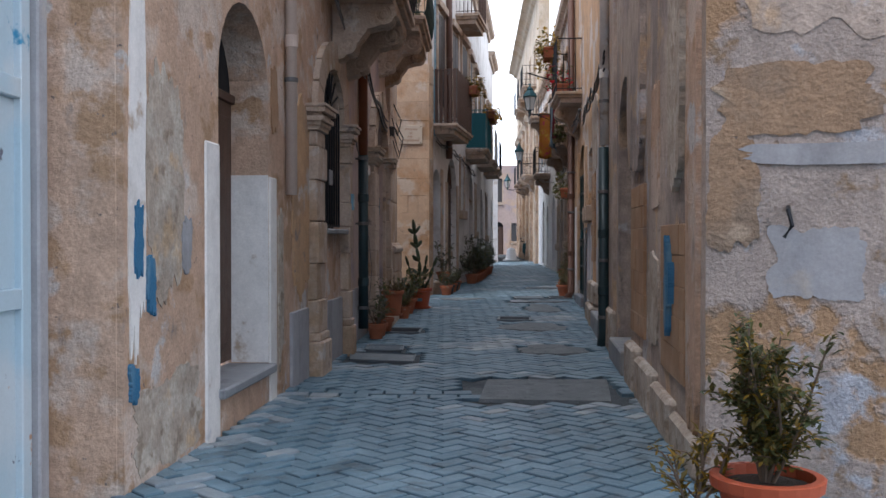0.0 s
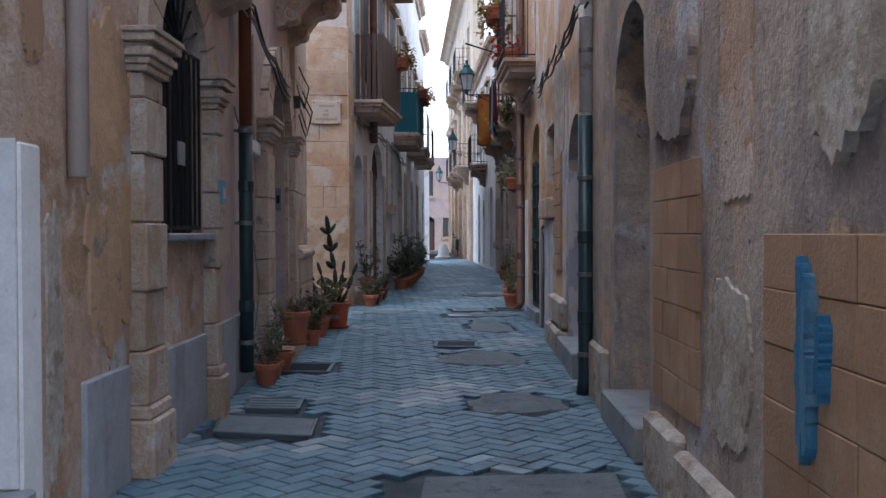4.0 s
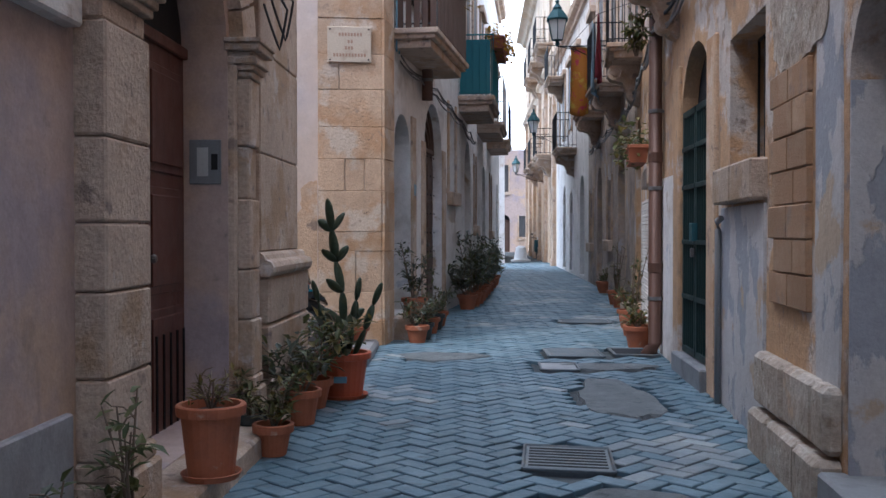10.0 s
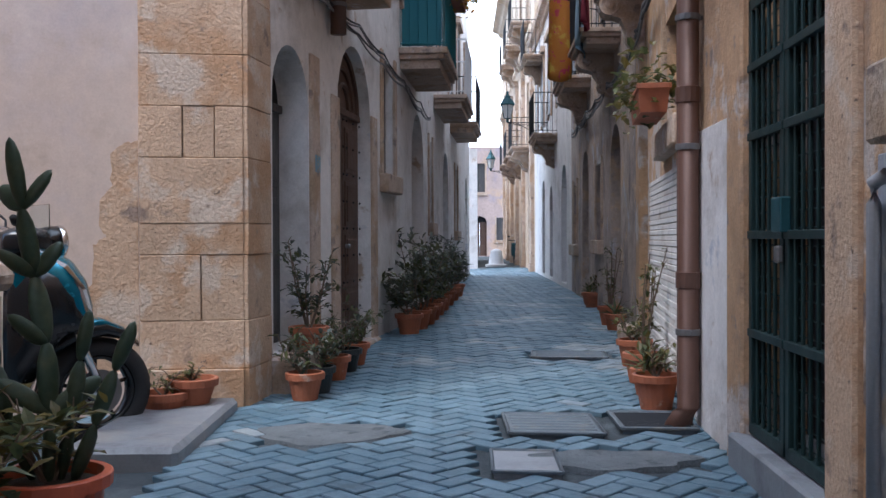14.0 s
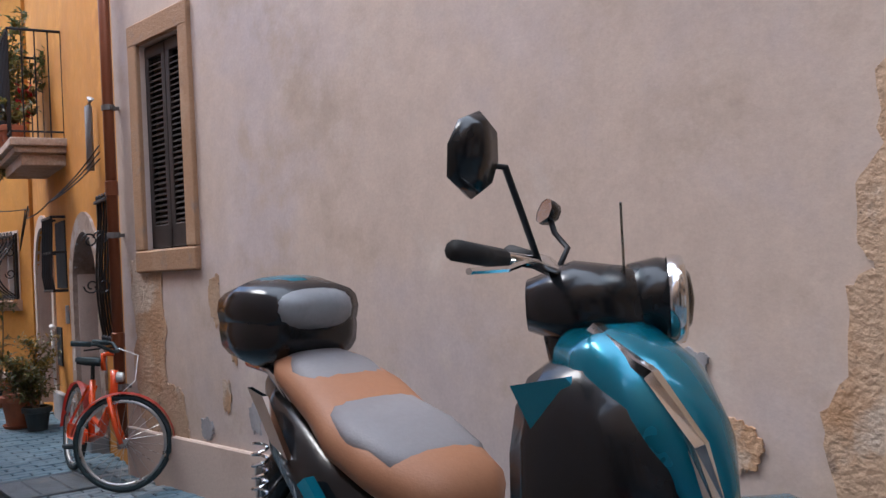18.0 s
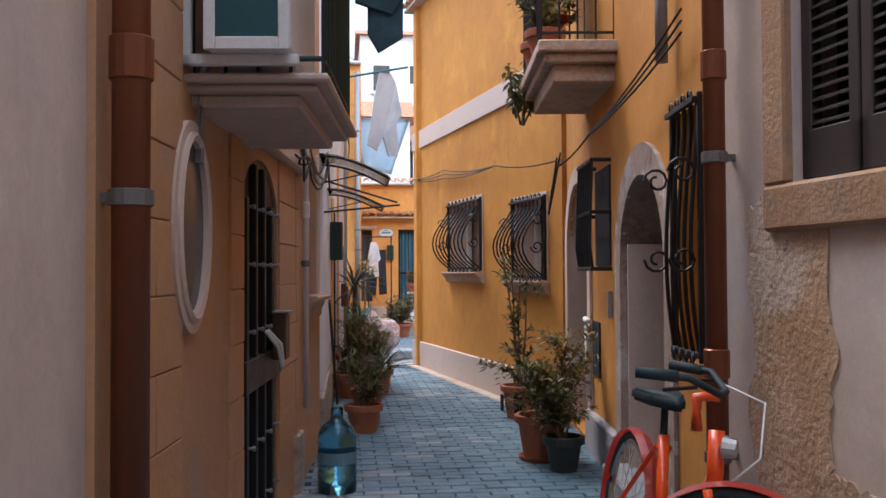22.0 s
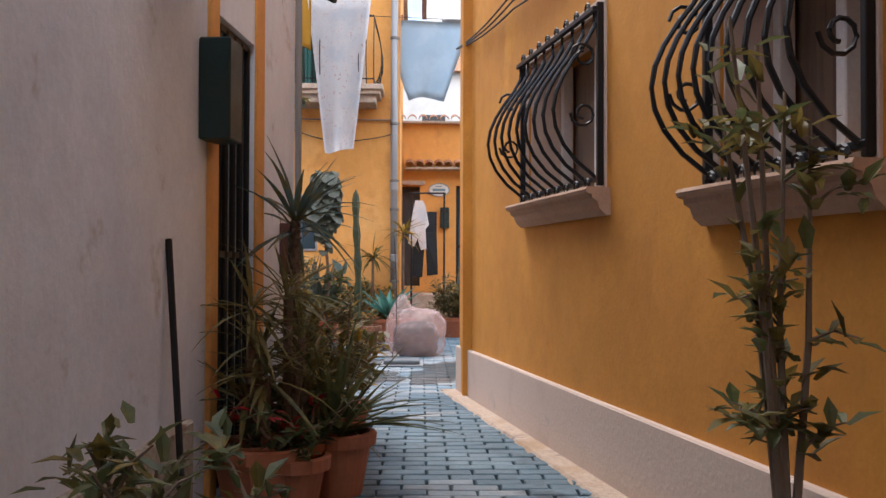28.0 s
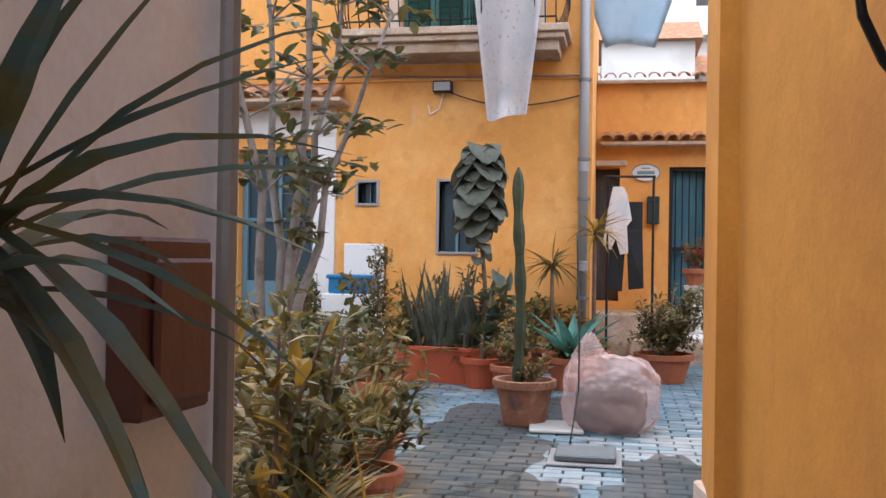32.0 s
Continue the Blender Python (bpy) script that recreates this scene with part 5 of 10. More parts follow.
far_window(V1, v1(24.25), v1(24.9), 2.1, 3.45)
far_door(V2, v2(26.6), v2(28.2), 0.3, 2.5, 0.7, STUCCO_OCHRE, "bricked-up ochre arched doorway")
far_window(V2, v2(29.0), v2(29.6), 1.6, 3.0)
far_door(V3, v3(32.0), v3(33.4), 0.3, 2.5, 0.6, GREYWOOD, "grey arched door down the street")
far_window(V3, v3(35.2), v3(36.2), 1.5, 3.0)
far_door(V4, v4(39.4), v4(40.5), 0.3, 2.5, 0.55, DARKWOOD, "dark arched door down the street")
for V, ulist in ((V1, (0.6, 2.6, 4.2)), (V2, (1.2, 3.2)), (V3, (1.2, 3.6, 6.2)), (V4, (1.2,))):
    for u in ulist:
        t = thing("shuttered_window", V, "tall upper window with brown louvred shutters", "window", "upper shuttered windows")
        part("shutter", boxes((u, u + 0.44, 0.0, 0.04, 4.4, 6.4), bevel=0.006), SHUTTER, t)
        part("shutter", boxes((u + 0.46, u + 0.9, 0.0, 0.04, 4.4, 6.4), bevel=0.006), SHUTTER, t)
        part("frame", boxes((u - 0.12, u - 0.004, -0.01, 0.05, 4.3, 6.5), (u + 0.904, u + 1.02, -0.01, 0.05, 4.3, 6.5), (u - 0.2, u + 1.1, -0.01, 0.12, 6.5, 6.66), bevel=0.01), STONE, t)
downpipe(at(V1, v1(21.95), 0.11, 0), 3.05, 9.2, 0.075, BROWNPIPE, [3.5, 5.2], "brown downpipe bending out of the wall")
wood = balcony(at(V1, v1(20.45), 0, 0), 2.3, 0.55, 3.86, 1.15, "balcony with a weathered wooden slat screen and potted flowers", STONE, GREYWOOD, 4, 0, 0, 0.22)
for k in range(22):
    part("slat", boxes((0.02 + k * 0.1, 0.09 + k * 0.1, 0.52, 0.54, 3.88, 5.05), bevel=0.003), BROWNWOOD, wood)
for k in range(5):
    part("end_slat", boxes((0.0, 0.016, 0.04 + k * 0.1, 0.11 + k * 0.1, 3.88, 5.05), bevel=0.003), BROWNWOOD, wood)
teal = balcony(at(V2, 0.05, 0, 0), 1.9, 0.62, 3.78, 1.05, "balcony with a teal railing and a trailing yellow flower box", STONE, IRON_TEAL, 18, 0, 0, 0.26)
part("privacy_screen", boxes((0.03, 1.88, 0.55, 0.56, 3.82, 4.75), (0.03, 0.04, 0.02, 0.54, 3.82, 4.75)), IRON_TEAL, teal, "teal cloth screen behind the railing")
balcony(at(V3, 0.3, 0, 0), 2.2, 0.6, 3.9, 1.0, "small balcony with a thin pale railing", STONE, WHITE, 18, 0, 0, 0.24)
balcony(at(V3, 4.2, 0, 0), 2.2, 0.6, 3.9, 1.0, "small balcony with a dark railing", STONE, IRON, 18, 0, 0, 0.24)
balcony(at(V1, 3.4, 0, 0), 1.5, 0.6, 7.0, 1.0, "upper balcony with an ochre railing", STONE, BROWNWOOD, 18, 0, 0, 0.26)


def flower_box(m, L, mats, label, seed, h=0.3, n=260, droop=0.5):
    t = thing("flower_box", m, label, "flower box")
    trough_parts(t, L, 0.22, 0.2, TERRA)
    rng = random.Random(seed)
    made = [bmesh.new() for _ in mats]
    for i in range(n):
        p = Vector((rng.uniform(-L / 2, L / 2), rng.uniform(-0.2, 0.24), 0.2 + rng.uniform(-droop * 0.6, h) * rng.random()))
        j = 0 if rng.random() < mats[0][1] else len(mats) - 1
        leaf(made[j], p, rand_dir(rng, -0.6, 0.8), (0, 0, 1), 0.09 * rng.uniform(0.6, 1.3), 0.06, 0.5, 0.2, 2)
    for j, (mm, _) in enumerate(mats):
        part("foliage", made[j], mm, t)
    return t


flower_box(at(V2, 0.95, 0.66, 4.62), 1.7, [(LEAF_GOLD, 0.75), (LEAF_OLIVE, 0.25)], "flower box overflowing with golden yellow flowers on a balcony", 5, 0.3, 420, 0.6)
flower_box(at(V1, v1(22.4), 0.62, 4.75), 0.5, [(LEAF_YELLOW, 0.6), (LEAF_OLIVE, 0.4)], "flower box with yellow trailing flowers on the slatted balcony", 6, 0.4, 260, 0.7)
for i, (y, dx, r) in enumerate(((20.05, 0.42, 0.13), (20.35, 0.44, 0.12), (20.95, 0.38, 0.12), (21.4, 0.32, 0.14), (21.8, 0.28, 0.14))):
    x = -0.25 + 0.17 * (y - 20.3) + dx * 0.6 + 0.1
    pot_plant(x, y, r, 0.2, TERRA if i % 2 == 0 else DARKPOT, "shrub", 20 + i, 0.35, "pot with a bushy dark plant beside the doorstep", n=130, ls=0.075, mats=[(LEAF_DARK, 0.7), (LEAF_GREY, 0.3)], spread=0.3)
fern = pot_plant(-0.02, 20.72, 0.15, 0.2, TERRA, "shrub", 33, 0.75, "pot with a tall feathery blue-green shrub on the doorstep", m=pose(0.0, 20.75, 0.44), n=260, ls=0.075, mats=[(LEAF_GREY, 0.6), (LEAF_DARK, 0.4)], spread=0.26)
for i, y in enumerate((24.3, 24.9, 25.5, 26.2, 27.0, 27.9, 29.0, 30.2, 31.4)):
    x = (-0.25 + 0.17 * (y - 20.3) if y < 25.3 else 0.60 + 0.098 * (y - 25.3)) + 0.3
    pot_plant(x, y, 0.16, 0.24, TERRA, "shrub", 40 + i, (0.6, 1.1, 0.9, 0.7)[i % 4], "terracotta pot with a loose grey-green oleander bush by the wall", n=(260, 320, 240)[i % 3], ls=0.12, mats=[(LEAF_GREY, 0.55), (LEAF_DARK, 0.45)], spread=0.45)
for k in range(4):
    rng = random.Random(90 + k)
    pts = [V1 @ Vector((0.2 + 1.2 * i, 0.06 + 0.03 * rng.random(), 3.55 - 0.05 * i + 0.08 * rng.uniform(-1, 1))) for i in range(5)] + [V2 @ Vector((0.5 + 1.5 * i, 0.06, 3.3 + 0.08 * rng.uniform(-1, 1))) for i in range(3)]
    cable(pts, 0.010, CABLE_GREY if k % 2 else CABLE, 0.04, label="bundle of cables sagging along the whitewashed wall")
for u in (0.15, 0.3):
    cable([V1 @ Vector((u, 0.03, 3.6)), V1 @ Vector((u + 0.02, 0.03, 6.2)), V1 @ Vector((u, 0.03, 9.0))], 0.012, BLUEPLATE, 0.0, label="pale blue cable running up the corner")

# ---------------------------------------------------------------- street, east side
E0, E1, E2, E3, E4, E5, E6 = fr(*RA0), fr(*RA1), fr(*RA2), fr(*RA3), fr(*RA4), fr(*RA5), fr(*RA6)
e1 = lambda y: uy(*RA1, y)
e2 = lambda y: uy(*RA2, y)
e3 = lambda y: uy(*RA3, y)
e4 = lambda y: uy(*RA4, y)
e5 = lambda y: uy(*RA5, y)
e6 = lambda y: uy(*RA6, y)

# rough recess wall: bare blocks and daubs of plaster
for i, (a, b, za, zb, n, mm, lab) in enumerate(((0.02, 1.9, 2.25, 4.4, 0.006, STUCCO_GREY, "dark stained plaster"), (0.0, 0.9, 1.86, 2.3, 0.010, OCHRE_BLOCK, "bare sandstone block"), (0.0, 0.30, 1.3, 1.95, 0.012, OCHRE_BLOCK, "bare sandstone block"), (0.18, 1.2, 1.74, 1.86, 0.014, DADO_GREY, "bluish cement daub"), (0.3, 0.8, 1.0, 1.45, 0.005, DADO_GREY, "bluish cement daub"))):
    patch("plaster_patch", E0, a, b, za, zb, n, mm, lab + " on the rough recess wall", 100 + i, 0.15)
hook = solid("iron_hook", tubes([[(0.42, 0.0, 1.52), (0.42, 0.12, 1.5), (0.44, 0.14, 1.42), (0.40, 0.13, 1.36)]], 0.012, 6), IRON, "rusty iron hook in the rough wall", "hook", m=E0)

bush = thing("potted_bush", pose(1.36, 3.95, street_z(1.36, 3.95)), "leafy yellow-green bush in a terracotta pot against the rough wall", "potted plant")
pot_parts(bush, 0.212, 0.36, PLASTIC_TERRA, 0.05)
shrub_parts(bush, 0.30, 0.72, 0.30, 2400, 0.05, [(LEAF_DARK, 0.5), (LEAF_OLIVE, 0.34), (LEAF_YELLOW, 0.16)], 51, stems=16)
lowb = thing("small_bush", pose(1.08, 4.05, street_z(1.5, 4.6)), "low yellowing plant in a pot beside the bush", "potted plant")
pot_parts(lowb, 0.12, 0.18, TERRA)
shrub_parts(lowb, 0.15, 0.42, 0.24, 260, 0.05, [(LEAF_YELLOW, 0.6), (LEAF_OLIVE, 0.4)], 52, stems=6)

# near wall: exposed blocks, daubs, low plinth
blockwall = thing("block_facing", E1, "facing of brown tuff blocks where the plaster has gone", "block facing")
rng = random.Random(8)
for r in range(7):
    z0_ = 0.52 + r * 0.185
    u = e1(8.75) + (0.0 if r % 2 else -0.10)
    while u < e1(7.75):
        w = rng.uniform(0.36, 0.46)
        part("block", boxes((max(u, e1(8.72)) + 0.004, min(u + w, e1(7.72)) - 0.004, -0.02, 0.022 + 0.006 * rng.random(), z0_ + 0.0015, z0_ + 0.1835), bevel=0.004), TUFF, blockwall)
        u += w
for r in range(5):
    z0_ = 0.45 + r * 0.2
    u = e1(6.75)
    while u < e1(5.75):
        w = rng.uniform(0.38, 0.48)
        part("block", boxes((u + 0.004, min(u + w, e1(5.7)) - 0.004, -0.02, 0.016 + 0.006 * rng.random(), z0_ + 0.0015, z0_ + 0.1985), bevel=0.004), TUFF, blockwall)
        u += w
for i, (ya, yb, za, zb, n, mm, lab) in enumerate(((8.9, 7.7, 1.84, 3.6, 0.05, STUCCO_GREY, "rough grey mortar coat"), (6.3, 5.7, 1.62, 3.2, 0.045, RAW_STONE, "rough grey mortar coat"), (7.6, 6.9, 0.5, 1.3, 0.015, RAW_STONE, "crumbling mortar"), (5.62, 5.2, 0.1, 3.0, 0.03, STUCCO_TAN, "tan plaster"), (7.4, 6.9, 1.5, 2.6, 0.01, STUCCO_TAN, "tan plaster"))):
    patch("plaster_patch", E1, e1(ya), e1(yb), za, zb, n, mm, lab + " on the brown-grey wall", 120 + i, 0.1)
for i, (y, za, zb, w) in enumerate(((6.25, 0.75, 1.34, 0.055), (6.12, 0.95, 1.2, 0.025))):
    patch("paint_daub", E1, e1(y) - w, e1(y) + w, za, zb, 0.06 if i != 3 else 0.05, BLUEPAINT, "dripping smear of blue paint on the wall", 130 + i, 0.35)
for i, (ya, yb, h) in enumerate(((8.72, 8.0, 0.42), (7.98, 7.0, 0.36), (6.98, 6.1, 0.3), (6.08, 5.15, 0.24))):
    slab("plinth_east", E1, e1(ya), e1(yb), -0.02, 0.09 - 0.01 * i, 0.0, h, RAW_STONE, "crumbling cement plinth", "plinth", 0.03, "structure")

# iron door in a deep recess
gd = thing("iron_door", E1, "dark iron door with upright bars and white scrawls, set in a deep recess", "door")
a, b = e1(10.25), e1(8.95)
# near-black back sheet, painted shade behind the bars
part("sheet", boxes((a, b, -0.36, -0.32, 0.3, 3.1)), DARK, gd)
bm = bmesh.new()
bar_parts(gd, IRON, a + 0.04, b - 0.04, 0.34, 2.95, -0.28, 13, 4, 0.012)
part("panel", boxes((a + 0.03, b - 0.03, -0.31, -0.29, 0.32, 1.35), bevel=0.006), IRON_GREEN, gd)
bm = bmesh.new()
for k in range(4):
    c = a + 0.3 + 0.2 * k
    tube(bm, [(c, -0.262, 1.1), (c + 0.05, -0.262, 1.25), (c + 0.1, -0.262, 1.15), (c + 0.08, -0.262, 1.0), (c + 0.12, -0.262, 0.92)], 0.006, 4)
part("scrawl", bm, PAPER, gd, "white painted scrawl")
slab("door_sill", E1, e1(10.28), e1(8.9), -0.40, 0.10, 0.05, 0.285, MARBLE, "grey marble doorstep with a worn edge", "step", 0.015)
slab("wall_pier_grey", E2, e2(11.35), e2(10.52), -0.02, 0.03, 0.0, 4.5, STUCCO_GREY, "grey stained pier beside the iron door", "pier", 0.03, "structure")
slab("plinth_pier", E2, e2(11.4), e2(10.5), -0.02, 0.07, 0.0, 0.55, RAW_STONE, "stone plinth of the pier", "plinth", 0.03, "structure")
downpipe(at(E2, e2(11.25), 0.09, 0), 0.05, 2.45, 0.062, GREENPIPE, [0.42, 1.1, 1.92], "dark green downpipe below an old grey pipe", kick=0.02)
downpipe(at(E2, e2(11.25), 0.085, 0), 2.3, 8.0, 0.055, STUCCO_WHITE, [3.0, 4.6], "old pale grey pipe above the green one")

# arched niche door with white reveals
panelled_door("arched_door", E2, e2(13.45), e2(12.05), 0.34, 2.1, 0.55, 0.34, DARKWOOD, "dark wooden door deep in a pale arched opening", leaves=1, panels=2)
slab("door_sill", E2, e2(13.5), e2(12.0), -0.40, 0.12, 0.05, 0.33, MARBLE, "pale marble doorstep", "step", 0.015)
for i, (ya, yb, za, zb, n, mm, lab) in enumerate(((13.95, 13.5, 0.3, 3.4, 0.012, PATCHY_BLUE, "pale blue-white peeling paint"), (14.85, 14.0, 1.0, 2.3, 0.016, TUFF, "bare brown tuff blocks"), (14.95, 13.6, 2.3, 3.6, 0.02, RAW_STONE, "crumbling mortar"), (12.02, 11.5, 0.5, 3.4, 0.014, PATCHY_BLUE, "pale blistered paint"))):
    patch("plaster_patch", E2, e2(ya), e2(yb), za, zb, n, mm, lab + " on the ochre wall", 140 + i, 0.08)
tb = thing("block_facing", E2, "bare brown tuff blocks beside the arched door", "block facing")
for r in range(7):
    for k in range(2):
        a = e2(14.82) + k * 0.42 + (0.12 if r % 2 else 0)
        part("block", boxes((a + 0.004, min(a + 0.41, e2(14.02)), -0.01, 0.03 + 0.004 * (r % 3), 1.02 + r * 0.19, 1.02 + r * 0.19 + 0.183), bevel=0.006), TUFF, tb)
rng = random.Random(21)
pl = thing("rubble_plinth", E2, "rough plinth of large worn stones along the wall foot", "plinth")
for r in range(2):
    y = 14.95
    while y > 13.5:
        w = rng.uniform(0.4, 0.7)
        part("stone", boxes((e2(y), e2(max(y - w, 13.5)) - 0.012, -0.02, 0.10 + 0.04 * rng.random() - 0.03 * r, 0.02 + r * 0.37, 0.37 + r * 0.34), bevel=0.03), RAW_STONE, pl)
        y -= w

# blistered wall with barred window
slab("wall_blistered", E2, e2(16.38), e2(15.0), -0.02, 0.02, 0.06, 1.62, PATCHY_BLUE, "blistered pale blue plaster with bare grey patches", "wall", 0.004, "structure")
bw = thing("deep_window", E2, "deep unglazed window with a block sill", "window")
# the unglazed depth is closed by a sheet coloured as shade
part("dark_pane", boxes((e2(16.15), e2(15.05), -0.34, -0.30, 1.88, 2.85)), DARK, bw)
part("window_sill", boxes((e2(16.25), e2(15.62), -0.1, 0.11, 1.64, 1.9), (e2(15.61), e2(14.98), -0.1, 0.11, 1.64, 1.9), bevel=0.015), STONE, bw)
bm = bmesh.new()
grid_bars(bm, e2(16.12), e2(15.1), 1.92, 2.84, -0.2, 6, 2, 0.01)
part("grille", bm, IRON, bw)
solid("conduit", tubes([[(e2(16.33), 0.05, 0.1), (e2(16.33), 0.05, 1.45), (e2(16.30), 0.06, 1.52), (e2(16.22), 0.05, 1.54)]], 0.025, 10), GREYPIPE, "pale grey conduit bent over at the top", "conduit", m=E2, smooth=True)

# green iron gate
gate = thing("iron_gate", E3, "dark green iron gate with mesh panels and a lock box", "gate")
a, b = e3(18.02), e3(16.86)
for k in range(2):
    c0, c1 = a + (b - a) * k / 2 + 0.01, a + (b - a) * (k + 1) / 2 - 0.01
    leafg = part("gate_leaf", boxes((c0, c0 + 0.05, -0.06, 0.0, 0.33, 2.55), (c1 - 0.05, c1, -0.06, 0.0, 0.33, 2.55), (c0, c1, -0.06, 0.0, 0.33, 0.39), (c0, c1, -0.06, 0.0, 2.49, 2.55), bevel=0.004), IRON_GREEN, gate)
    for z in (0.85, 1.35, 1.85, 2.2):
        part("cross_bar", boxes((c0, c1, -0.05, 0.008, z - 0.02, z + 0.02), bevel=0.003), IRON_GREEN, leafg)
    bm = bmesh.new()
    for i in range(5):
        u = c0 + 0.09 + (c1 - c0 - 0.18) * i / 4
        tube(bm, [(u, -0.02, 0.36), (u, -0.02, 2.52)], 0.010, 6)
    for i in range(26):
        z = 0.42 + i * 0.08
        tube(bm, [(c0 + 0.05, -0.035, z), (c1 - 0.05, -0.035, z)], 0.004, 4)
    part("grille", bm, IRON_GREEN, leafg)
part("lock_box", boxes(((a + b) / 2 - 0.07, (a + b) / 2 + 0.07, -0.01, 0.04, 1.36, 1.52), bevel=0.006), LAMPGREEN, gate)
part("padlock", boxes(((a + b) / 2 - 0.03, (a + b) / 2 + 0.03, 0.01, 0.04, 1.22, 1.30), bevel=0.008), ZINC, gate)
# solid near-black sheet in the arch, painted shade above the leaves
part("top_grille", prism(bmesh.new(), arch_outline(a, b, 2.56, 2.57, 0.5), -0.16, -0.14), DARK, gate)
# the passage is only a near-black slab that stands for its shade
slab("wall_behind_gate", E3, a, b, -0.40, -0.3, 0.3, 3.1, DARK, "near-black sheet standing for the shade of the passage behind the gate", "wall", 0, "structure")
slab("gate_step", E3, a - 0.06, b + 0.06, -0.4, 0.09, 0.08, 0.32, MARBLE, "pale stone threshold of the gate", "step", 0.015)
for i, (ya, yb) in enumerate(((18.32, 18.03), (16.85, 16.55))):
    slab("gate_jamb", E3, e3(ya), e3(yb), -0.02, 0.035, 0.1, 3.0, QUOIN if i else STUCCO_OCHRE, "stone gate jamb", "door jamb", 0.015)
slab("wall_lower_pale", E3, e3(19.15), e3(18.34), -0.01, 0.015, 0.1, 2.0, STUCCO_WHITE, "worn white lower plaster", "wall", 0.004, "structure")
downpipe(at(E3, e3(19.02), 0.09, 0), 0.1, 8.0, 0.07, BROWNPIPE, [0.75, 1.9, 2.7, 4.4], "brown downpipe with a bent foot", kick=0.10)
slab("meter_plate", E3, e3(16.72), e3(16.62), 0.0, 0.03, 2.75, 3.0, PAPER, "small cracked white plate", "sign", 0.004)

# reed-clad wall, window boxes, far doors
reed = thing("reed_panel", E4, "whitewashed reed matting fixed to the wall", "wall panel")
for k in range(34):
    part("reed", boxes((e4(22.3), e4(19.68), 0.0, 0.018 + 0.004 * (k % 2), 0.3 + k * 0.046, 0.3 + k * 0.046 + 0.043), bevel=0.006), STUCCO_WHITE, reed)
far_window(E4, e4(21.0), e4(19.75), 2.2, 3.1, "dark window with a stone sill and hanging pots")
far_door(E4, e4(23.85), e4(22.7), 0.35, 2.6, 0.57, IRON_GREEN, "tall dark green arched iron door")
for V, f, spans in ((E5, e5, ((25.6, 26.6, "d"), (27.6, 28.4, "w"), (29.6, 30.7, "d"), (31.6, 32.5, "w2"))), (E6, e6, ((34, 35.2, "d"), (37.5, 38.4, "d2"), (40, 41, "d")))):
    for ya, yb, kk in spans:
        if kk == "w":
            far_window(V, f(yb), f(ya), 1.3, 2.5)
        elif kk == "w2":
            far_window(V, f(yb), f(ya), 1.2, 2.4)
        else:
            far_door(V, f(yb), f(ya), 0.3, 2.4 if kk == "d" and V is E5 else (2.5 if kk == "d" else 2.3), 0.5 if kk == "d" else 0.4, DARKWOOD, "dark wooden arched door of an old house")
for V, L in ((E4, 5.0), (E5, 8.6), (E6, 10.9)):
    for k in range(int(L // 2.4)):
        u = 0.7 + k * 2.4
        t = thing("shuttered_window", V, "tall upper window with brown louvred shutters", "window", "upper shuttered windows")
        part("shutter", boxes((u, u + 0.44, 0.0, 0.04, 4.6, 6.5), bevel=0.006), SHUTTER, t)
        part("shutter", boxes((u + 0.46, u + 0.9, 0.0, 0.04, 4.6, 6.5), bevel=0.006), SHUTTER, t)
        part("frame", boxes((u - 0.12, u - 0.004, -0.01, 0.05, 4.5, 6.6), (u + 0.904, u + 1.02, -0.01, 0.05, 4.5, 6.6), (u - 0.2, u + 1.1, -0.01, 0.12, 6.6, 6.76), bevel=0.01), STONE, t)
for V, y, f, L, z, d, mm, lab in ((E3, 19.1, e3, 1.55, 4.1, 0.5, IRON, "stone balcony with black railing and red flowers"), (E4, 23.9, e4, 1.5, 4.1, 0.5, IRON, "stone balcony with laundry over the railing"), (E5, 27.2, e5, 1.6, 4.1, 0.55, IRON, "stone balcony with a thin railing"), (E5, 30.8, e5, 1.6, 4.1, 0.55, IRON, "stone balcony with a thin railing"), (E6, 38.0, e6, 1.8, 3.9, 0.6, IRON, "balcony of a far house"), (E6, 42.0, e6, 1.8, 6.6, 0.6, IRON, "high balcony of a far house")):
    balcony(at(V, f(y), 0, 0), L, d, z, 1.0, lab, STONE, mm, 16, 0, 1, 0.2)
flower_box(at(E3, e3(18.3), 0.36, 4.11), 0.9, [(LEAF_RED, 0.5), (LEAF_DARK, 0.5)], "red flowers in a box on a balcony", 61, 0.45, 160, 0.0)
flower_box(at(E3, e3(18.9), 0.55, 4.95), 0.7, [(LEAF_YELLOW, 0.45), (LEAF_OLIVE, 0.55)], "long trailing yellow-green plant hanging from a balcony", 62, 0.5, 420, 1.1)
flower_box(at(E4, e4(20.3), 0.2, 2.24), 0.9, [(LEAF_DARK, 0.5), (LEAF_OLIVE, 0.5)], "trailing plants in a window box", 63, 0.4, 220, 0.5)
hp = thing("hanging_plant", at(E3, e3(18.6), 0.35, 3.2), "dry dark plant hanging under the balcony", "hanging plant")
shrub_parts(hp, 0.0, 0.5, 0.22, 220, 0.09, [(LEAF_DARK, 0.6), (LEAF_OLIVE, 0.4)], 64, stems=6, droop=0.6)


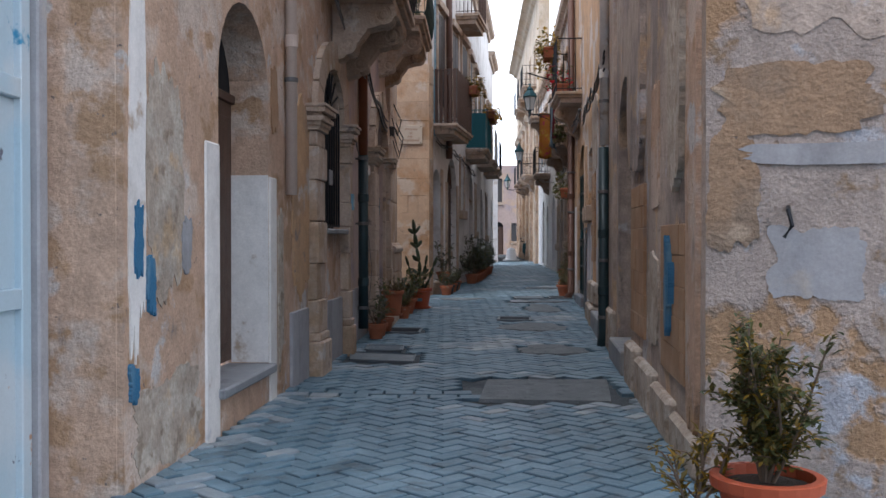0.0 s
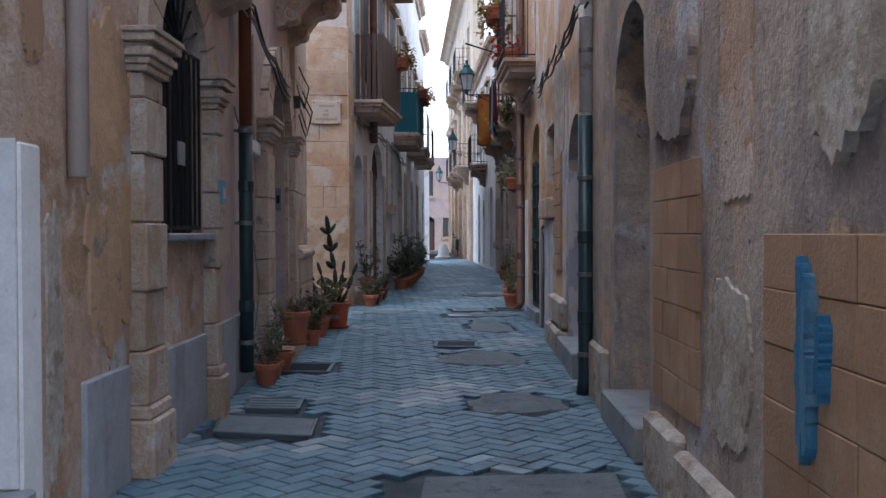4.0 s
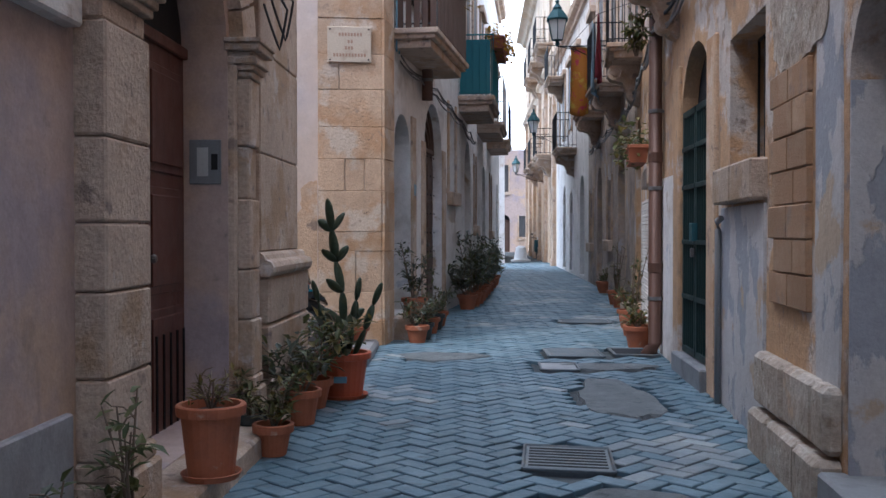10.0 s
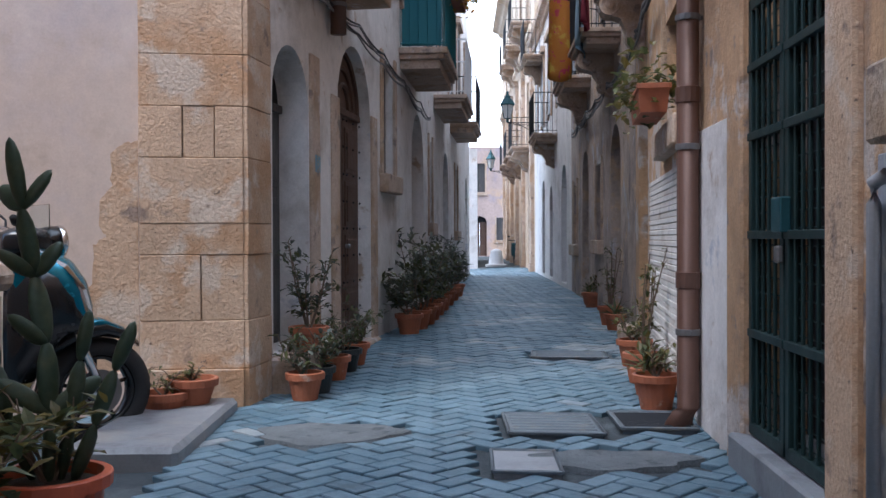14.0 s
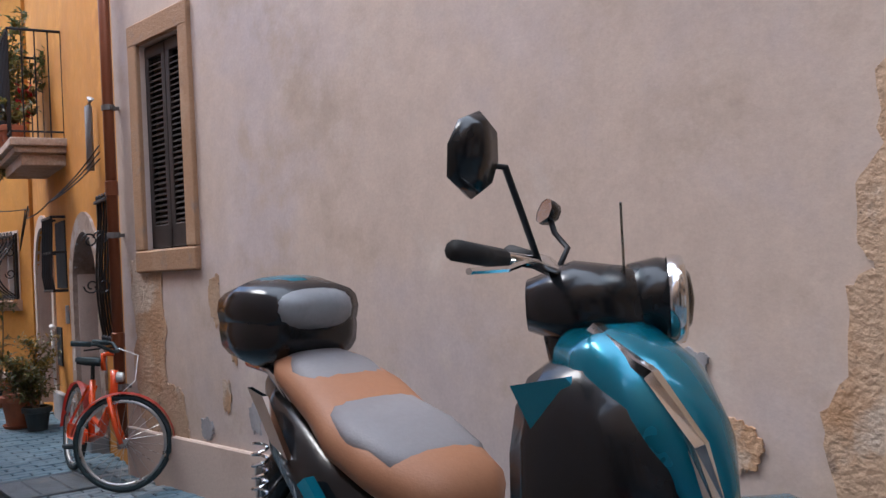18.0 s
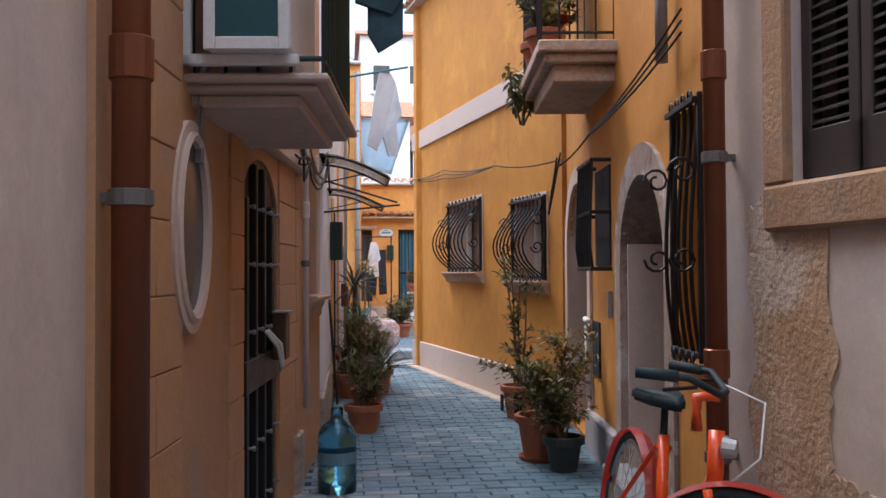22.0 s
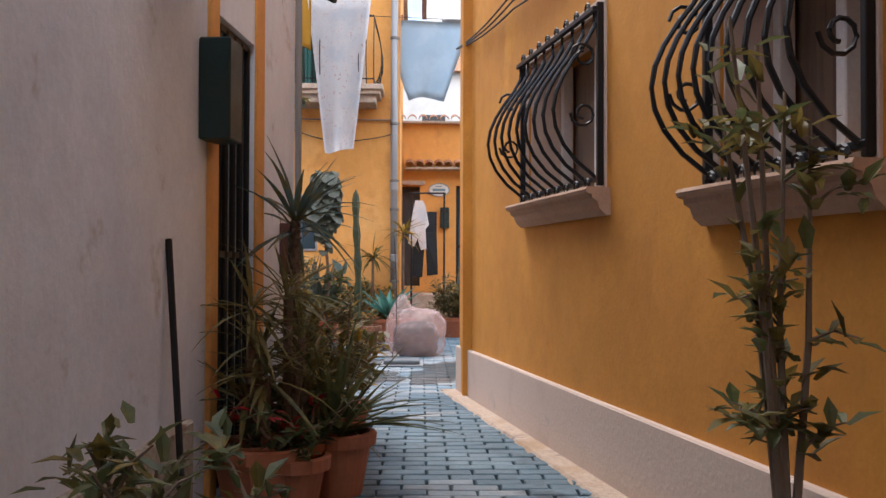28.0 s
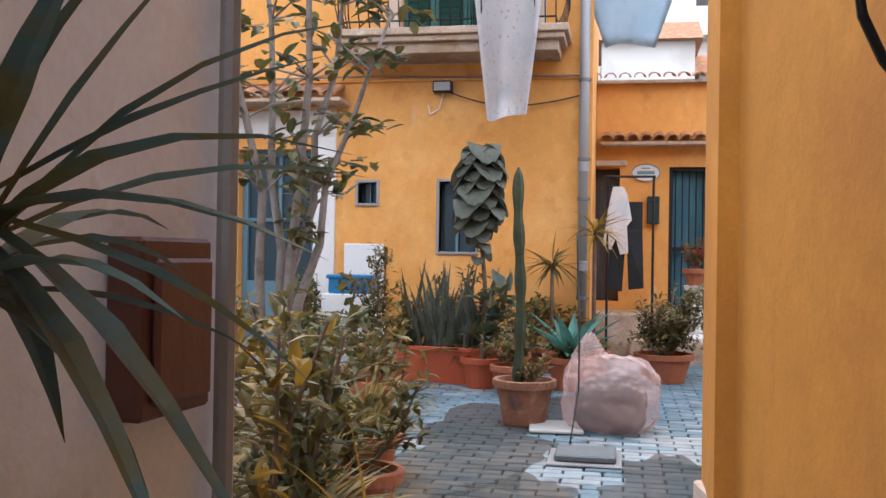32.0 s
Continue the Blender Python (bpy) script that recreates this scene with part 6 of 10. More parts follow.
def cloth(m, w, h, material, label, seed, wave=0.05, n=9, taper=0.0):
    bm = bmesh.new()
    rng = random.Random(seed)
    ph = rng.uniform(0, 6)
    rows = 10
    g = []
    for j in range(rows + 1):
        k = j / rows
        g.append([bm.verts.new(((i / n - 0.5) * w * (1 - taper * k), wave * (0.3 + k) * math.sin(ph + 7.0 * i / n + 1.5 * k), -h * k - 0.04 * k * math.sin(ph + 5 * i / n))) for i in range(n + 1)])
    for j in range(rows):
        for i in range(n):
            bm.faces.new((g[j][i], g[j][i + 1], g[j + 1][i + 1], g[j + 1][i]))
    r = bmesh.ops.solidify(bm, geom=bm.faces[:], thickness=0.004)
    return solid("laundry_cloth", bm, material, label, "laundry", "laundry hanging over the lanes", m=m, smooth=True)


FABRIC_ORANGE = surf("orange_printed_cotton", (0.55, 0.26, 0.06), [((0.55, 0.10, 0.16), 7.0, 0.56, 0.60), ((0.62, 0.45, 0.10), 5.0, 0.54, 0.60)], rough=0.9, grain=0.06, bump=0.1)
FABRIC_BLUE = surf("pale_blue_cotton", (0.35, 0.47, 0.56), [((0.45, 0.55, 0.62), 3.0, 0.5, 0.6)], rough=0.9, grain=0.04, bump=0.08)
FABRIC_RED = surf("dark_red_cotton", (0.25, 0.04, 0.06), rough=0.9, grain=0.06, bump=0.08)
FABRIC_WHITE = surf("white_cotton_sheet", (0.60, 0.61, 0.64), [((0.50, 0.52, 0.57), 4.0, 0.5, 0.66)], rough=0.9, grain=0.05, bump=0.1)
FABRIC_SKY = surf("sky_blue_sheet", (0.42, 0.55, 0.66), [((0.48, 0.60, 0.70), 3.0, 0.48, 0.62)], rough=0.85, grain=0.03, bump=0.06)
DENIM = surf("dark_denim", (0.030, 0.065, 0.085), [((0.05, 0.10, 0.13), 5.0, 0.5, 0.64)], rough=0.9, grain=0.1, bump=0.15)
cloth(pose(2.98, 27.4, 5.02, 0, 0, 20), 0.42, 1.3, FABRIC_ORANGE, "orange printed cloth hanging from a balcony", 2)
cloth(E5 @ Matrix.Translation((e5(25.9), 0.50, 5.1)) @ pose(0, 0, 0, 0, 0, 8), 1.0, 1.25, FABRIC_BLUE, "pale blue cloth drying over a balcony rail", 3)
cloth(E5 @ Matrix.Translation((e5(25.0), 0.52, 5.1)) @ pose(0, 0, 0, 0, 0, 5), 0.3, 1.1, FABRIC_RED, "dark red cloth drying over a balcony rail", 4)
solid("washing_line", tubes([[(e5(27.9), 0.0, 5.06), (e5(27.4), 0.86, 5.03), (e5(25.0), 0.53, 5.11), (e5(24.6), 0.0, 5.2)]], 0.006, 5), CABLE, "thin washing line above the balcony", "washing line", m=E5)
solid("laundry_pole", tubes([[(e4(22.9), 0.0, 5.05), (e4(22.5), 1.15, 5.35)]], 0.018, 6), IRON, "thin laundry pole jutting from the wall", "pole", m=E4)

wall_lantern(at(E5, e5(26.65), 0.0, 4.9), 1.12, "green lantern on a scrolled iron bracket")
wall_lantern(at(E6, e6(39.0), 0.0, 4.5), 1.1, "green lantern on a scrolled bracket further down the street")
wall_lantern(at(F1, uy(*FF, 52.0), 0.0, 4.1), 1.2, "small far lantern on a bracket")
for k in range(5):
    rng = random.Random(150 + k)
    pts = [E3 @ Vector((e3(16.6 + 0.8 * i), 0.10 + 0.05 * rng.random(), 3.55 - 0.02 * i + 0.12 * rng.uniform(-1, 1))) for i in range(4)]
    pts += [E4 @ Vector((e4(19.8 + 1.1 * i), 0.10, 3.45 + 0.1 * rng.uniform(-1, 1))) for i in range(5)]
    pts += [E5 @ Vector((e5(24.8 + 1.4 * i), 0.10, 3.4 + 0.1 * rng.uniform(-1, 1))) for i in range(6)]
    cable(pts, 0.014, CABLE if k % 2 else CABLE_GREY, 0.05, label="bundle of sagging cables along the east wall")
for k in range(3):
    pts = [E2 @ Vector((e2(11.0 + 0.9 * i), 0.10, 3.45 + 0.07 * ((i * 7 + k * 3) % 4 - 1.5))) for i in range(7)]
    cable(pts, 0.012, CABLE, 0.06, label="black cable sagging over the arched door")
for i, y in enumerate((19.6, 20.15, 20.7, 21.6, 24.6, 25.3, 28.4, 29.0)):
    x = (2.68 + 0.145 * (y - 19.2) if y < 24.3 else 3.42 + 0.101 * (y - 24.3)) - 0.22
    if y in (20.15, 24.6, 29.0):
        pot_plant(x, y, 0.13, 0.2, TERRA, "blades", 80 + i, 0.3, "terracotta pot with a small spiky aloe by the wall", n=26, ls=0.035, mats=[(LEAF_DARK, 1)])
    else:
        pot_plant(x, y, 0.15, 0.24, TERRA, "shrub", 80 + i, (0.3, 0.45, 0.9)[i % 3], "terracotta pot with a sparse plant by the wall", n=110, ls=0.07, spread=0.24)
slab("kerb_stone", pose(3.2, 23.6, street_z(3.2, 23.6), 0, 0, 80), -0.3, 0.3, -0.14, 0.14, 0.0, 0.16, STONE, "loose pale block of stone by the wall", "stone block", 0.03)

# end of the street
bo = thing("traffic_bollard", pose(3.6, 50.0, street_z(3.6, 50)), "white concrete bollard in the crossing", "bollard")
part("body", lathe(bmesh.new(), [(0.42, 0.0), (0.44, 0.08), (0.30, 0.12), (0.22, 0.6), (0.12, 0.68), (0.0, 0.7)], 14), WHITE, bo)
sc = thing("far_scooter", pose(4.75, 54.0, street_z(4.7, 54)), "dark teal scooter parked in the crossing", "scooter")
part("body", boxes((-0.17, 0.17, -0.1, 0.62, 0.42, 0.78), (-0.14, 0.14, -0.45, 0.0, 0.28, 0.36), bevel=0.06), LAMPGREEN, sc)
part("leg_shield", boxes((-0.24, 0.24, -0.50, -0.40, 0.34, 0.92), bevel=0.045), LAMPGREEN, sc)
part("seat", boxes((-0.13, 0.13, -0.05, 0.66, 0.78, 0.86), bevel=0.035), CABLE, sc)
part("front_mudguard", boxes((-0.07, 0.07, -0.82, -0.35, 0.50, 0.60), bevel=0.03), LAMPGREEN, sc)
part("handlebar", tubes([[(-0.36, -0.36, 1.02), (-0.12, -0.44, 1.0), (0.12, -0.44, 1.0), (0.36, -0.36, 1.02)]], 0.022, 6), CABLE, sc)
part("headlight", boxes((-0.10, 0.10, -0.54, -0.40, 0.92, 1.04), bevel=0.03), WHITE, sc)
for s_ in (-1, 1):
    part("mirror", boxes((s_ * 0.34 - 0.05, s_ * 0.34 + 0.05, -0.40, -0.38, 1.16, 1.22), bevel=0.008), CABLE, sc)
    part("mirror_stalk", tubes([[(s_ * 0.26, -0.40, 1.02), (s_ * 0.34, -0.39, 1.17)]], 0.01, 5), CABLE, sc)
for y in (-0.62, 0.6):
    part("wheel", lathe(bmesh.new(), [(0.12, -0.05), (0.26, -0.05), (0.28, 0.0), (0.26, 0.05), (0.12, 0.05)], 14, m=Matrix.Translation((0, y, 0.28)) @ pose(0, 0, 0, 0, 90, 0)), CABLE, sc)
for V, L, H, dz in ((E4, 5.1, 7.7, 0.0), (E5, 8.7, 7.8, 0.0), (E6, 11.0, 7.4, 0.0), (V1, 5.0, 8.0, 0), (V2, 4.5, 8.4, 0), (V3, 8.0, 9.2, 0), (V4, 3.7, 8.6, 0)):
    bm = bmesh.new()
    profile_x(bm, [(-0.2, H), (0.08, H), (0.10, H + 0.12), (0.22, H + 0.16), (0.26, H + 0.30), (-0.2, H + 0.32)], 0.0, L)
    solid("cornice", bm, STONE, "moulded stone cornice along the roof edge", "cornice", m=V, kind="structure")

# old house front at the crossing
for y_ in (47.9, 51.9, 55.9):
    for z_ in (4.5, 8.8):
        balcony(at(F1, uy(*FF, y_), 0, 0), 2.2, 0.7, z_, 1.0, "stone balcony with thin dark railing on the old front", STONE, IRON, 14, 0, 2, 0.2)
for y_ in (44.6, 49.0, 53.0, 57.0, 61.0, 65.0):
    u_ = uy(*FF, y_)
    pilaster(F1, u_ - 0.25, u_ + 0.25, 0.14, 0.1, 7.9, "tall pale pilaster of the old front")
for y_, _, z0_, z1_, _ in FRONT_WIN:
    far_window(F1, uy(*FF, y_ + 1.1), uy(*FF, y_), z0_, z1_)
for y_, *_ in FRONT_DOOR:
    far_door(F1, uy(*FF, y_ + 1.2), uy(*FF, y_), 0.2, 2.9, 0.6, GREYWOOD, "grey wooden door of the old front")
for z_, o_ in ((8.0, 0.18), (13.2, 0.55)):
    bm = bmesh.new()
    profile_x(bm, [(0.0, z_ - 0.2), (o_ * 0.3, z_ - 0.1), (o_ * 0.4, z_ + 0.04), (o_ * 0.6, z_ + 0.12), (o_, z_ + 0.18), (o_, z_ + 0.34), (0.0, z_ + 0.38)], -o_, math.dist(*FF))
    solid("cornice", bm, FACADE, "moulded limestone cornice of the old front", "cornice", m=F1, kind="structure")
F2 = fr((-4.0, 72.0), (9.0, 72.0))
for a_, b_, z0_, z1_ in ((5.9, 6.7, 1.2, 2.6), (7.7, 8.5, 4.2, 6.0), (5.9, 6.7, 4.2, 6.0), (9.2, 10.0, 1.2, 2.6)):
    far_window(F2, a_, b_, z0_, z1_)
far_door(F2, 7.7, 8.6, 0.2, 2.3, 0.4, BROWNWOOD, "brown door of the house closing the street")

slab("niche_reveal", E2, e2(13.45) + 0.001, e2(13.45) + 0.016, -0.40, -0.003, 0.32, 2.12, PATCHY_BLUE, "pale blue-white plaster reveal of the arched niche", "door jamb", 0, "structure")

# ---------------------------------------------------------------- side alley
A1, A2, A3, A4, A5 = fr(*AL1), fr(*AL2), fr(*AL3), fr(*AL4), fr(*AL5)
N1, N2, N3 = fr(*AR1), fr(*Y1), fr(*Y2)
a2 = lambda x: ux(*AL2, x)
a3 = lambda x: ux(*AL3, x)
a4 = lambda x: ux(*AL4, x)
a5 = lambda x: ux(*AL5, x)
n1 = lambda x: ux(*AR1, x)
n2 = lambda x: ux(*Y1, x)
n3 = lambda x: ux(*Y2, x)

# sandstone quoins at the corner, and the street plaque
quoin = thing("corner_quoins", N1, "corner of large honey sandstone blocks, pitted and cracked", "stonework")
rng = random.Random(33)
z = 0.05
rows = [0.38, 0.34, 0.46, 0.22, 0.46, 0.36, 0.36, 0.42, 0.40, 0.40, 0.40, 0.40, 0.40]
for i, h in enumerate(rows):
    cuts = [n1(-1.05), n1(-0.335)]
    if i in (2, 5, 8):
        cuts = [n1(-1.05), n1(-1.05) + (0.42 if i == 2 else 0.24), n1(-0.335)] if i != 5 else [n1(-1.05), n1(-1.05) + 0.3, n1(-1.05) + 0.52, n1(-0.335)]
    for p, q in zip(cuts, cuts[1:]):
        part("block", boxes((p + 0.003, q - 0.003, -0.05, 0.03 + 0.012 * rng.random() + (0.03 if i == 0 else 0), z + 0.0015, z + h - 0.0015), bevel=0.005), QUOIN, quoin)
    z += h
VC = fr(*LB0)
side = thing("side_quoins", VC, "sandstone blocks on the street face of the corner", "stonework")
z = 0.05
for i, h in enumerate(rows):
    part("block", boxes((-0.03, 0.44, -0.05, 0.03 + 0.01 * rng.random(), z + 0.0015, z + h - 0.0015), bevel=0.005), QUOIN, side)
    z += h
plaque = thing("street_plaque", N1, "pale stone street plaque with faded lettering, screwed to the quoins", "plaque")
part("plate", boxes((n1(-0.94), n1(-0.45), 0.045, 0.07, 3.35, 3.75), bevel=0.006), PLAQUE, plaque)
bm = bmesh.new()
for zz, w in ((3.66, 0.24), (3.58, 0.04), (3.51, 0.10), (3.43, 0.36)):
    k = 0.0
    while k < w:
        box(bm, n1(-0.695) - w / 2 + k, n1(-0.695) - w / 2 + k + 0.022, 0.07, 0.072, zz - 0.018, zz + 0.018)
        k += 0.034
part("lettering", bm, LETTER, plaque, "faded reddish lettering as plain bars")
for u, zz in ((0.03, 3.38), (0.46, 3.38), (0.03, 3.72), (0.46, 3.72)):
    part("screw", lathe(bmesh.new(), [(0.010, 0.0), (0.008, 0.006), (0.0, 0.008)], 8, m=pose(n1(-0.94) + u, 0.07, zz, -90)), IRON, plaque)

# peeled plaster low on the cream wall
FRESCO = [(-1.36, 0.42), (-1.06, 0.42), (-1.06, 2.02), (-1.15, 2.02), (-1.24, 1.93), (-1.24, 1.72), (-1.32, 1.60), (-1.33, 1.42), (-1.27, 1.36), (-1.36, 1.30), (-1.38, 1.02), (-1.46, 0.92), (-1.44, 0.7)]
bm = bmesh.new()
rng = random.Random(3)
pts = []
for (xa, za), (xb, zb) in zip(FRESCO, FRESCO[1:] + FRESCO[:1]):
    for k in range(4):
        t = k / 4
        j = 0.012 if not (abs(xa - xb) < 1e-6 and xa == -1.06) else 0
        pts.append((n1(xa + (xb - xa) * t) + rng.uniform(-j, j), za + (zb - za) * t + rng.uniform(-j, j)))
prism(bm, pts, -0.01, 0.006)
solid("bare_render", bm, QUOIN, "bare ochre render where the cream plaster has peeled off", "plaster patch", m=N1, kind="structure")
for i, (x, zz, w, h, mm) in enumerate(((-1.16, 0.95, 0.07, 0.13, STUCCO_CREAM), (-1.25, 0.72, 0.09, 0.10, STUCCO_CREAM), (-5.15, 1.28, 0.07, 0.16, QUOIN), (-5.05, 0.72, 0.05, 0.1, QUOIN), (-4.75, 0.62, 0.06, 0.11, DADO_GREY), (-4.95, 1.02, 0.03, 0.12, QUOIN), (-6.04, 0.98, 0.28, 0.60, QUOIN), (-5.74, 0.52, 0.22, 0.26, QUOIN), (-6.18, 1.42, 0.10, 0.18, QUOIN), (-1.75, 0.78, 0.09, 0.10, QUOIN), (-1.9, 1.05, 0.05, 0.05, DADO_GREY), (-5.3, 0.5, 0.08, 0.07, DADO_GREY))):
    patch("plaster_hole", N1, n1(x) - w, n1(x) + w, zz - h, zz + h, 0.003 + 0.0006 * i, mm, "hole in the cream plaster showing the render", 200 + i, 0.22)
slab("skirting_north", N1, n1(-6.40), n1(-1.06), -0.01, 0.03, 0.0, 0.42, PINK_BASE, "pinkish skirting along the cream wall", "skirting", 0.01, "structure")

# shuttered window
shw = thing("shuttered_window", N1, "closed dark brown louvred shutters in an orange stone frame", "window")
ua, ub = n1(-6.0), n1(-5.42)
# black box for the shade behind the louvres
part("dark_pane", boxes((ua, ub, -0.2, -0.16, 1.62, 2.98)), DARK, shw)
for k in range(2):
    p, q = ua + (ub - ua) * k / 2 + 0.004, ua + (ub - ua) * (k + 1) / 2 - 0.004
    lf = part("shutter", boxes((p, p + 0.05, -0.07, -0.03, 1.63, 2.97), (q - 0.05, q, -0.07, -0.03, 1.63, 2.97), (p, q, -0.07, -0.03, 1.63, 1.78), (p, q, -0.07, -0.03, 2.89, 2.97), bevel=0.004), SHUTTER, shw)
    for j in range(30):
        z = 1.80 + j * 0.036
        bm = bmesh.new()
        box(bm, p + 0.045, q - 0.045, -0.065, -0.035, z, z + 0.008, m=None)
        for v in bm.verts:
            v.co.z += (v.co.y + 0.05) * -0.55
        part("louvre", bm, SHUTTER, lf)
part("frame", boxes((ua - 0.13, ua - 0.002, -0.02, 0.03, 1.62, 3.09), (ub + 0.002, ub + 0.13, -0.02, 0.03, 1.62, 3.09), (ua - 0.13, ub + 0.13, -0.02, 0.032, 2.982, 3.13), bevel=0.008), TUFF, shw, "orange stone frame")
part("window_sill", boxes((ua - 0.13, ub + 0.13, -0.02, 0.034, 1.47, 1.618), bevel=0.012), TUFF, shw, "worn orange stone sill")

downpipe(at(N1, n1(-6.36), 0.075, 0), 0.1, 5.5, 0.038, REDPIPE, [0.7, 1.74, 2.62], "copper-brown round downpipe on the alley wall")
downpipe(at(A2, a2(-5.44), 0.068, 0), 0.1, 5.0, 0.044, REDPIPE, [0.45, 1.52, 2.6], "copper-brown round downpipe where cream wall meets stone cladding")


# ---- motor scooter
def motor_scooter(m):
    t = thing("motor_scooter", m, "black and teal motor scooter with a tan seat and top case", "scooter")
    BLACK = plain("gloss_black_paint", (0.008, 0.009, 0.011), 0.24, coat=0.25, bump=0.0, grain=0.02)
    TEALP = plain("metallic_teal_paint", (0.008, 0.175, 0.26), 0.22, 0.5, coat=0.5, bump=0.0, grain=0.03)
    TAN = surf("tan_leatherette", (0.36, 0.165, 0.085), rough=0.55, grain=0.05, bump=0.1, bump_scale=120)
    GREYL = surf("grey_leatherette", (0.235, 0.225, 0.235), rough=0.55, grain=0.05, bump=0.1, bump_scale=120)
    CHROME = plain("chrome", (0.7, 0.7, 0.7), 0.12, 1.0, bump=0.0, grain=0.02)
    RUBBER = plain("black_rubber", (0.018, 0.018, 0.019), 0.7)
    GREYP = plain("satin_grey_plastic", (0.20, 0.215, 0.235), 0.35)

    def loft(sections, name, mm, label="", parent=None, round_=10):
        """Sections of (x, z centre, half width, half height, squareness)."""
        bm = bmesh.new()
        rings = []
        n = 18
        for x, zc, hw, hh, sq in sections:
            ring = []
            for k in range(n):
                a = 2 * math.pi * k / n
                c, s = math.cos(a), math.sin(a)
                ring.append(bm.verts.new((x, hw * math.copysign(abs(c) ** sq, c), zc + hh * math.copysign(abs(s) ** sq, s))))
            rings.append(ring)
        for A, B in zip(rings, rings[1:]):
            for k in range(n):
                bm.faces.new((A[k], A[(k + 1) % n], B[(k + 1) % n], B[k]))
        bm.faces.new(rings[0][::-1])
        bm.faces.new(rings[-1])
        return part(name, bm, mm, parent or t, label, smooth=True)

    for x, nm in ((0.80, "front_wheel"), (-0.72, "rear_wheel")):
        w = part(nm, lathe(bmesh.new(), [(0.0, -0.03), (0.05, -0.035), (0.06, 0.035), (0.0, 0.03)], 14, m=Matrix.Translation((x, 0, 0.33)) @ pose(0, 0, 0, 90, 0, 0)), CHROME, t, smooth=True)
        part("tyre", lathe(bmesh.new(), [(0.225, -0.05), (0.28, -0.06), (0.325, -0.035), (0.335, 0.0), (0.325, 0.035), (0.28, 0.06), (0.225, 0.05), (0.225, -0.05)], 36, m=Matrix.Translation((x, 0, 0.33)) @ pose(0, 0, 0, 90, 0, 0)), RUBBER, w, smooth=True)
        part("rim", lathe(bmesh.new(), [(0.20, -0.04), (0.228, -0.045), (0.228, 0.045), (0.20, 0.04), (0.20, -0.04)], 32, m=Matrix.Translation((x, 0, 0.33)) @ pose(0, 0, 0, 90, 0, 0)), BLACK, w, smooth=True)
        for k in range(5):
            a = 2 * math.pi * k / 5 + 0.3
            part("spoke", tubes([[(x, 0, 0.33), (x + 0.21 * math.cos(a), 0, 0.33 + 0.21 * math.sin(a))]], 0.014, 6), BLACK, w)
        part("brake_disc", lathe(bmesh.new(), [(0.07, 0.0), (0.14, 0.0), (0.14, 0.006), (0.07, 0.006)], 28, m=Matrix.Translation((x, -0.05, 0.33)) @ pose(0, 0, 0, 90, 0, 0)), ZINC, w)
    for y in (-0.085, 0.085):
        part("fork_leg", tubes([[(0.81, y, 0.33), (0.70, y, 0.62), (0.62, y, 0.82)]], 0.026, 10), CHROME, t, "polished fork leg", smooth=True)
    loft([(1.06, 0.60, 0.03, 0.02, 0.8), (0.98, 0.665, 0.085, 0.035, 0.8), (0.84, 0.715, 0.10, 0.05, 0.8), (0.68, 0.70, 0.10, 0.06, 0.8), (0.50, 0.60, 0.08, 0.04, 0.8)], "front_mudguard", BLACK)
    loft([(0.95, 0.695, 0.075, 0.03, 0.8), (0.82, 0.755, 0.09, 0.03, 0.8), (0.66, 0.745, 0.09, 0.03, 0.8)], "mudguard_stripe", TEALP)
    # leg shield
    loft([(0.76, 0.80, 0.04, 0.07, 0.8), (0.72, 0.86, 0.10, 0.13, 0.8), (0.65, 0.90, 0.15, 0.19, 0.75), (0.55, 0.88, 0.185, 0.27, 0.7), (0.45, 0.80, 0.195, 0.35, 0.65), (0.39, 0.72, 0.19, 0.40, 0.6)], "leg_shield", BLACK)
    for y in (-1, 1):
        bm = bmesh.new()
        prism(bm, [(0.42, 1.08), (0.53, 1.10), (0.69, 0.88), (0.60, 0.86), (0.47, 0.96)], y * 0.195 - 0.012, y * 0.195 + 0.012)
        for v in bm.verts:
            v.co.y -= y * max(0.0, (v.co.x - 0.40)) * 0.42
        part("side_panel", bm, TEALP, t, "metallic teal panel")
    loft([(0.775, 0.84, 0.035, 0.06, 0.85), (0.735, 0.92, 0.085, 0.11, 0.85), (0.66, 1.00, 0.12, 0.14, 0.85), (0.56, 1.08, 0.13, 0.12, 0.85), (0.46, 1.12, 0.12, 0.08, 0.85)], "front_panel", TEALP, "metallic teal front panel")
    part("chrome_spear", tubes([[(0.52, -0.06, 1.19), (0.67, -0.07, 1.10), (0.755, -0.05, 0.97), (0.775, -0.03, 0.84)]], 0.020, 6), CHROME, t, "chrome strip")
    part("badge", lathe(bmesh.new(), [(0.0, 0.0), (0.03, 0.0), (0.03, 0.006), (0.0, 0.01)], 12, m=pose(0.60, 0.02, 1.10, 0, 50, 0)), CHROME, t)
    # steering head, handlebar, headlight
    part("steering_column", tubes([[(0.44, 0, 0.95), (0.36, 0, 1.30)]], 0.06, 12), BLACK, t, smooth=True)
    loft([(0.56, 1.20, 0.05, 0.05, 0.8), (0.52, 1.22, 0.11, 0.10, 0.8), (0.40, 1.24, 0.12, 0.10, 0.8), (0.30, 1.24, 0.07, 0.06, 0.8)], "handlebar_fairing", BLACK)
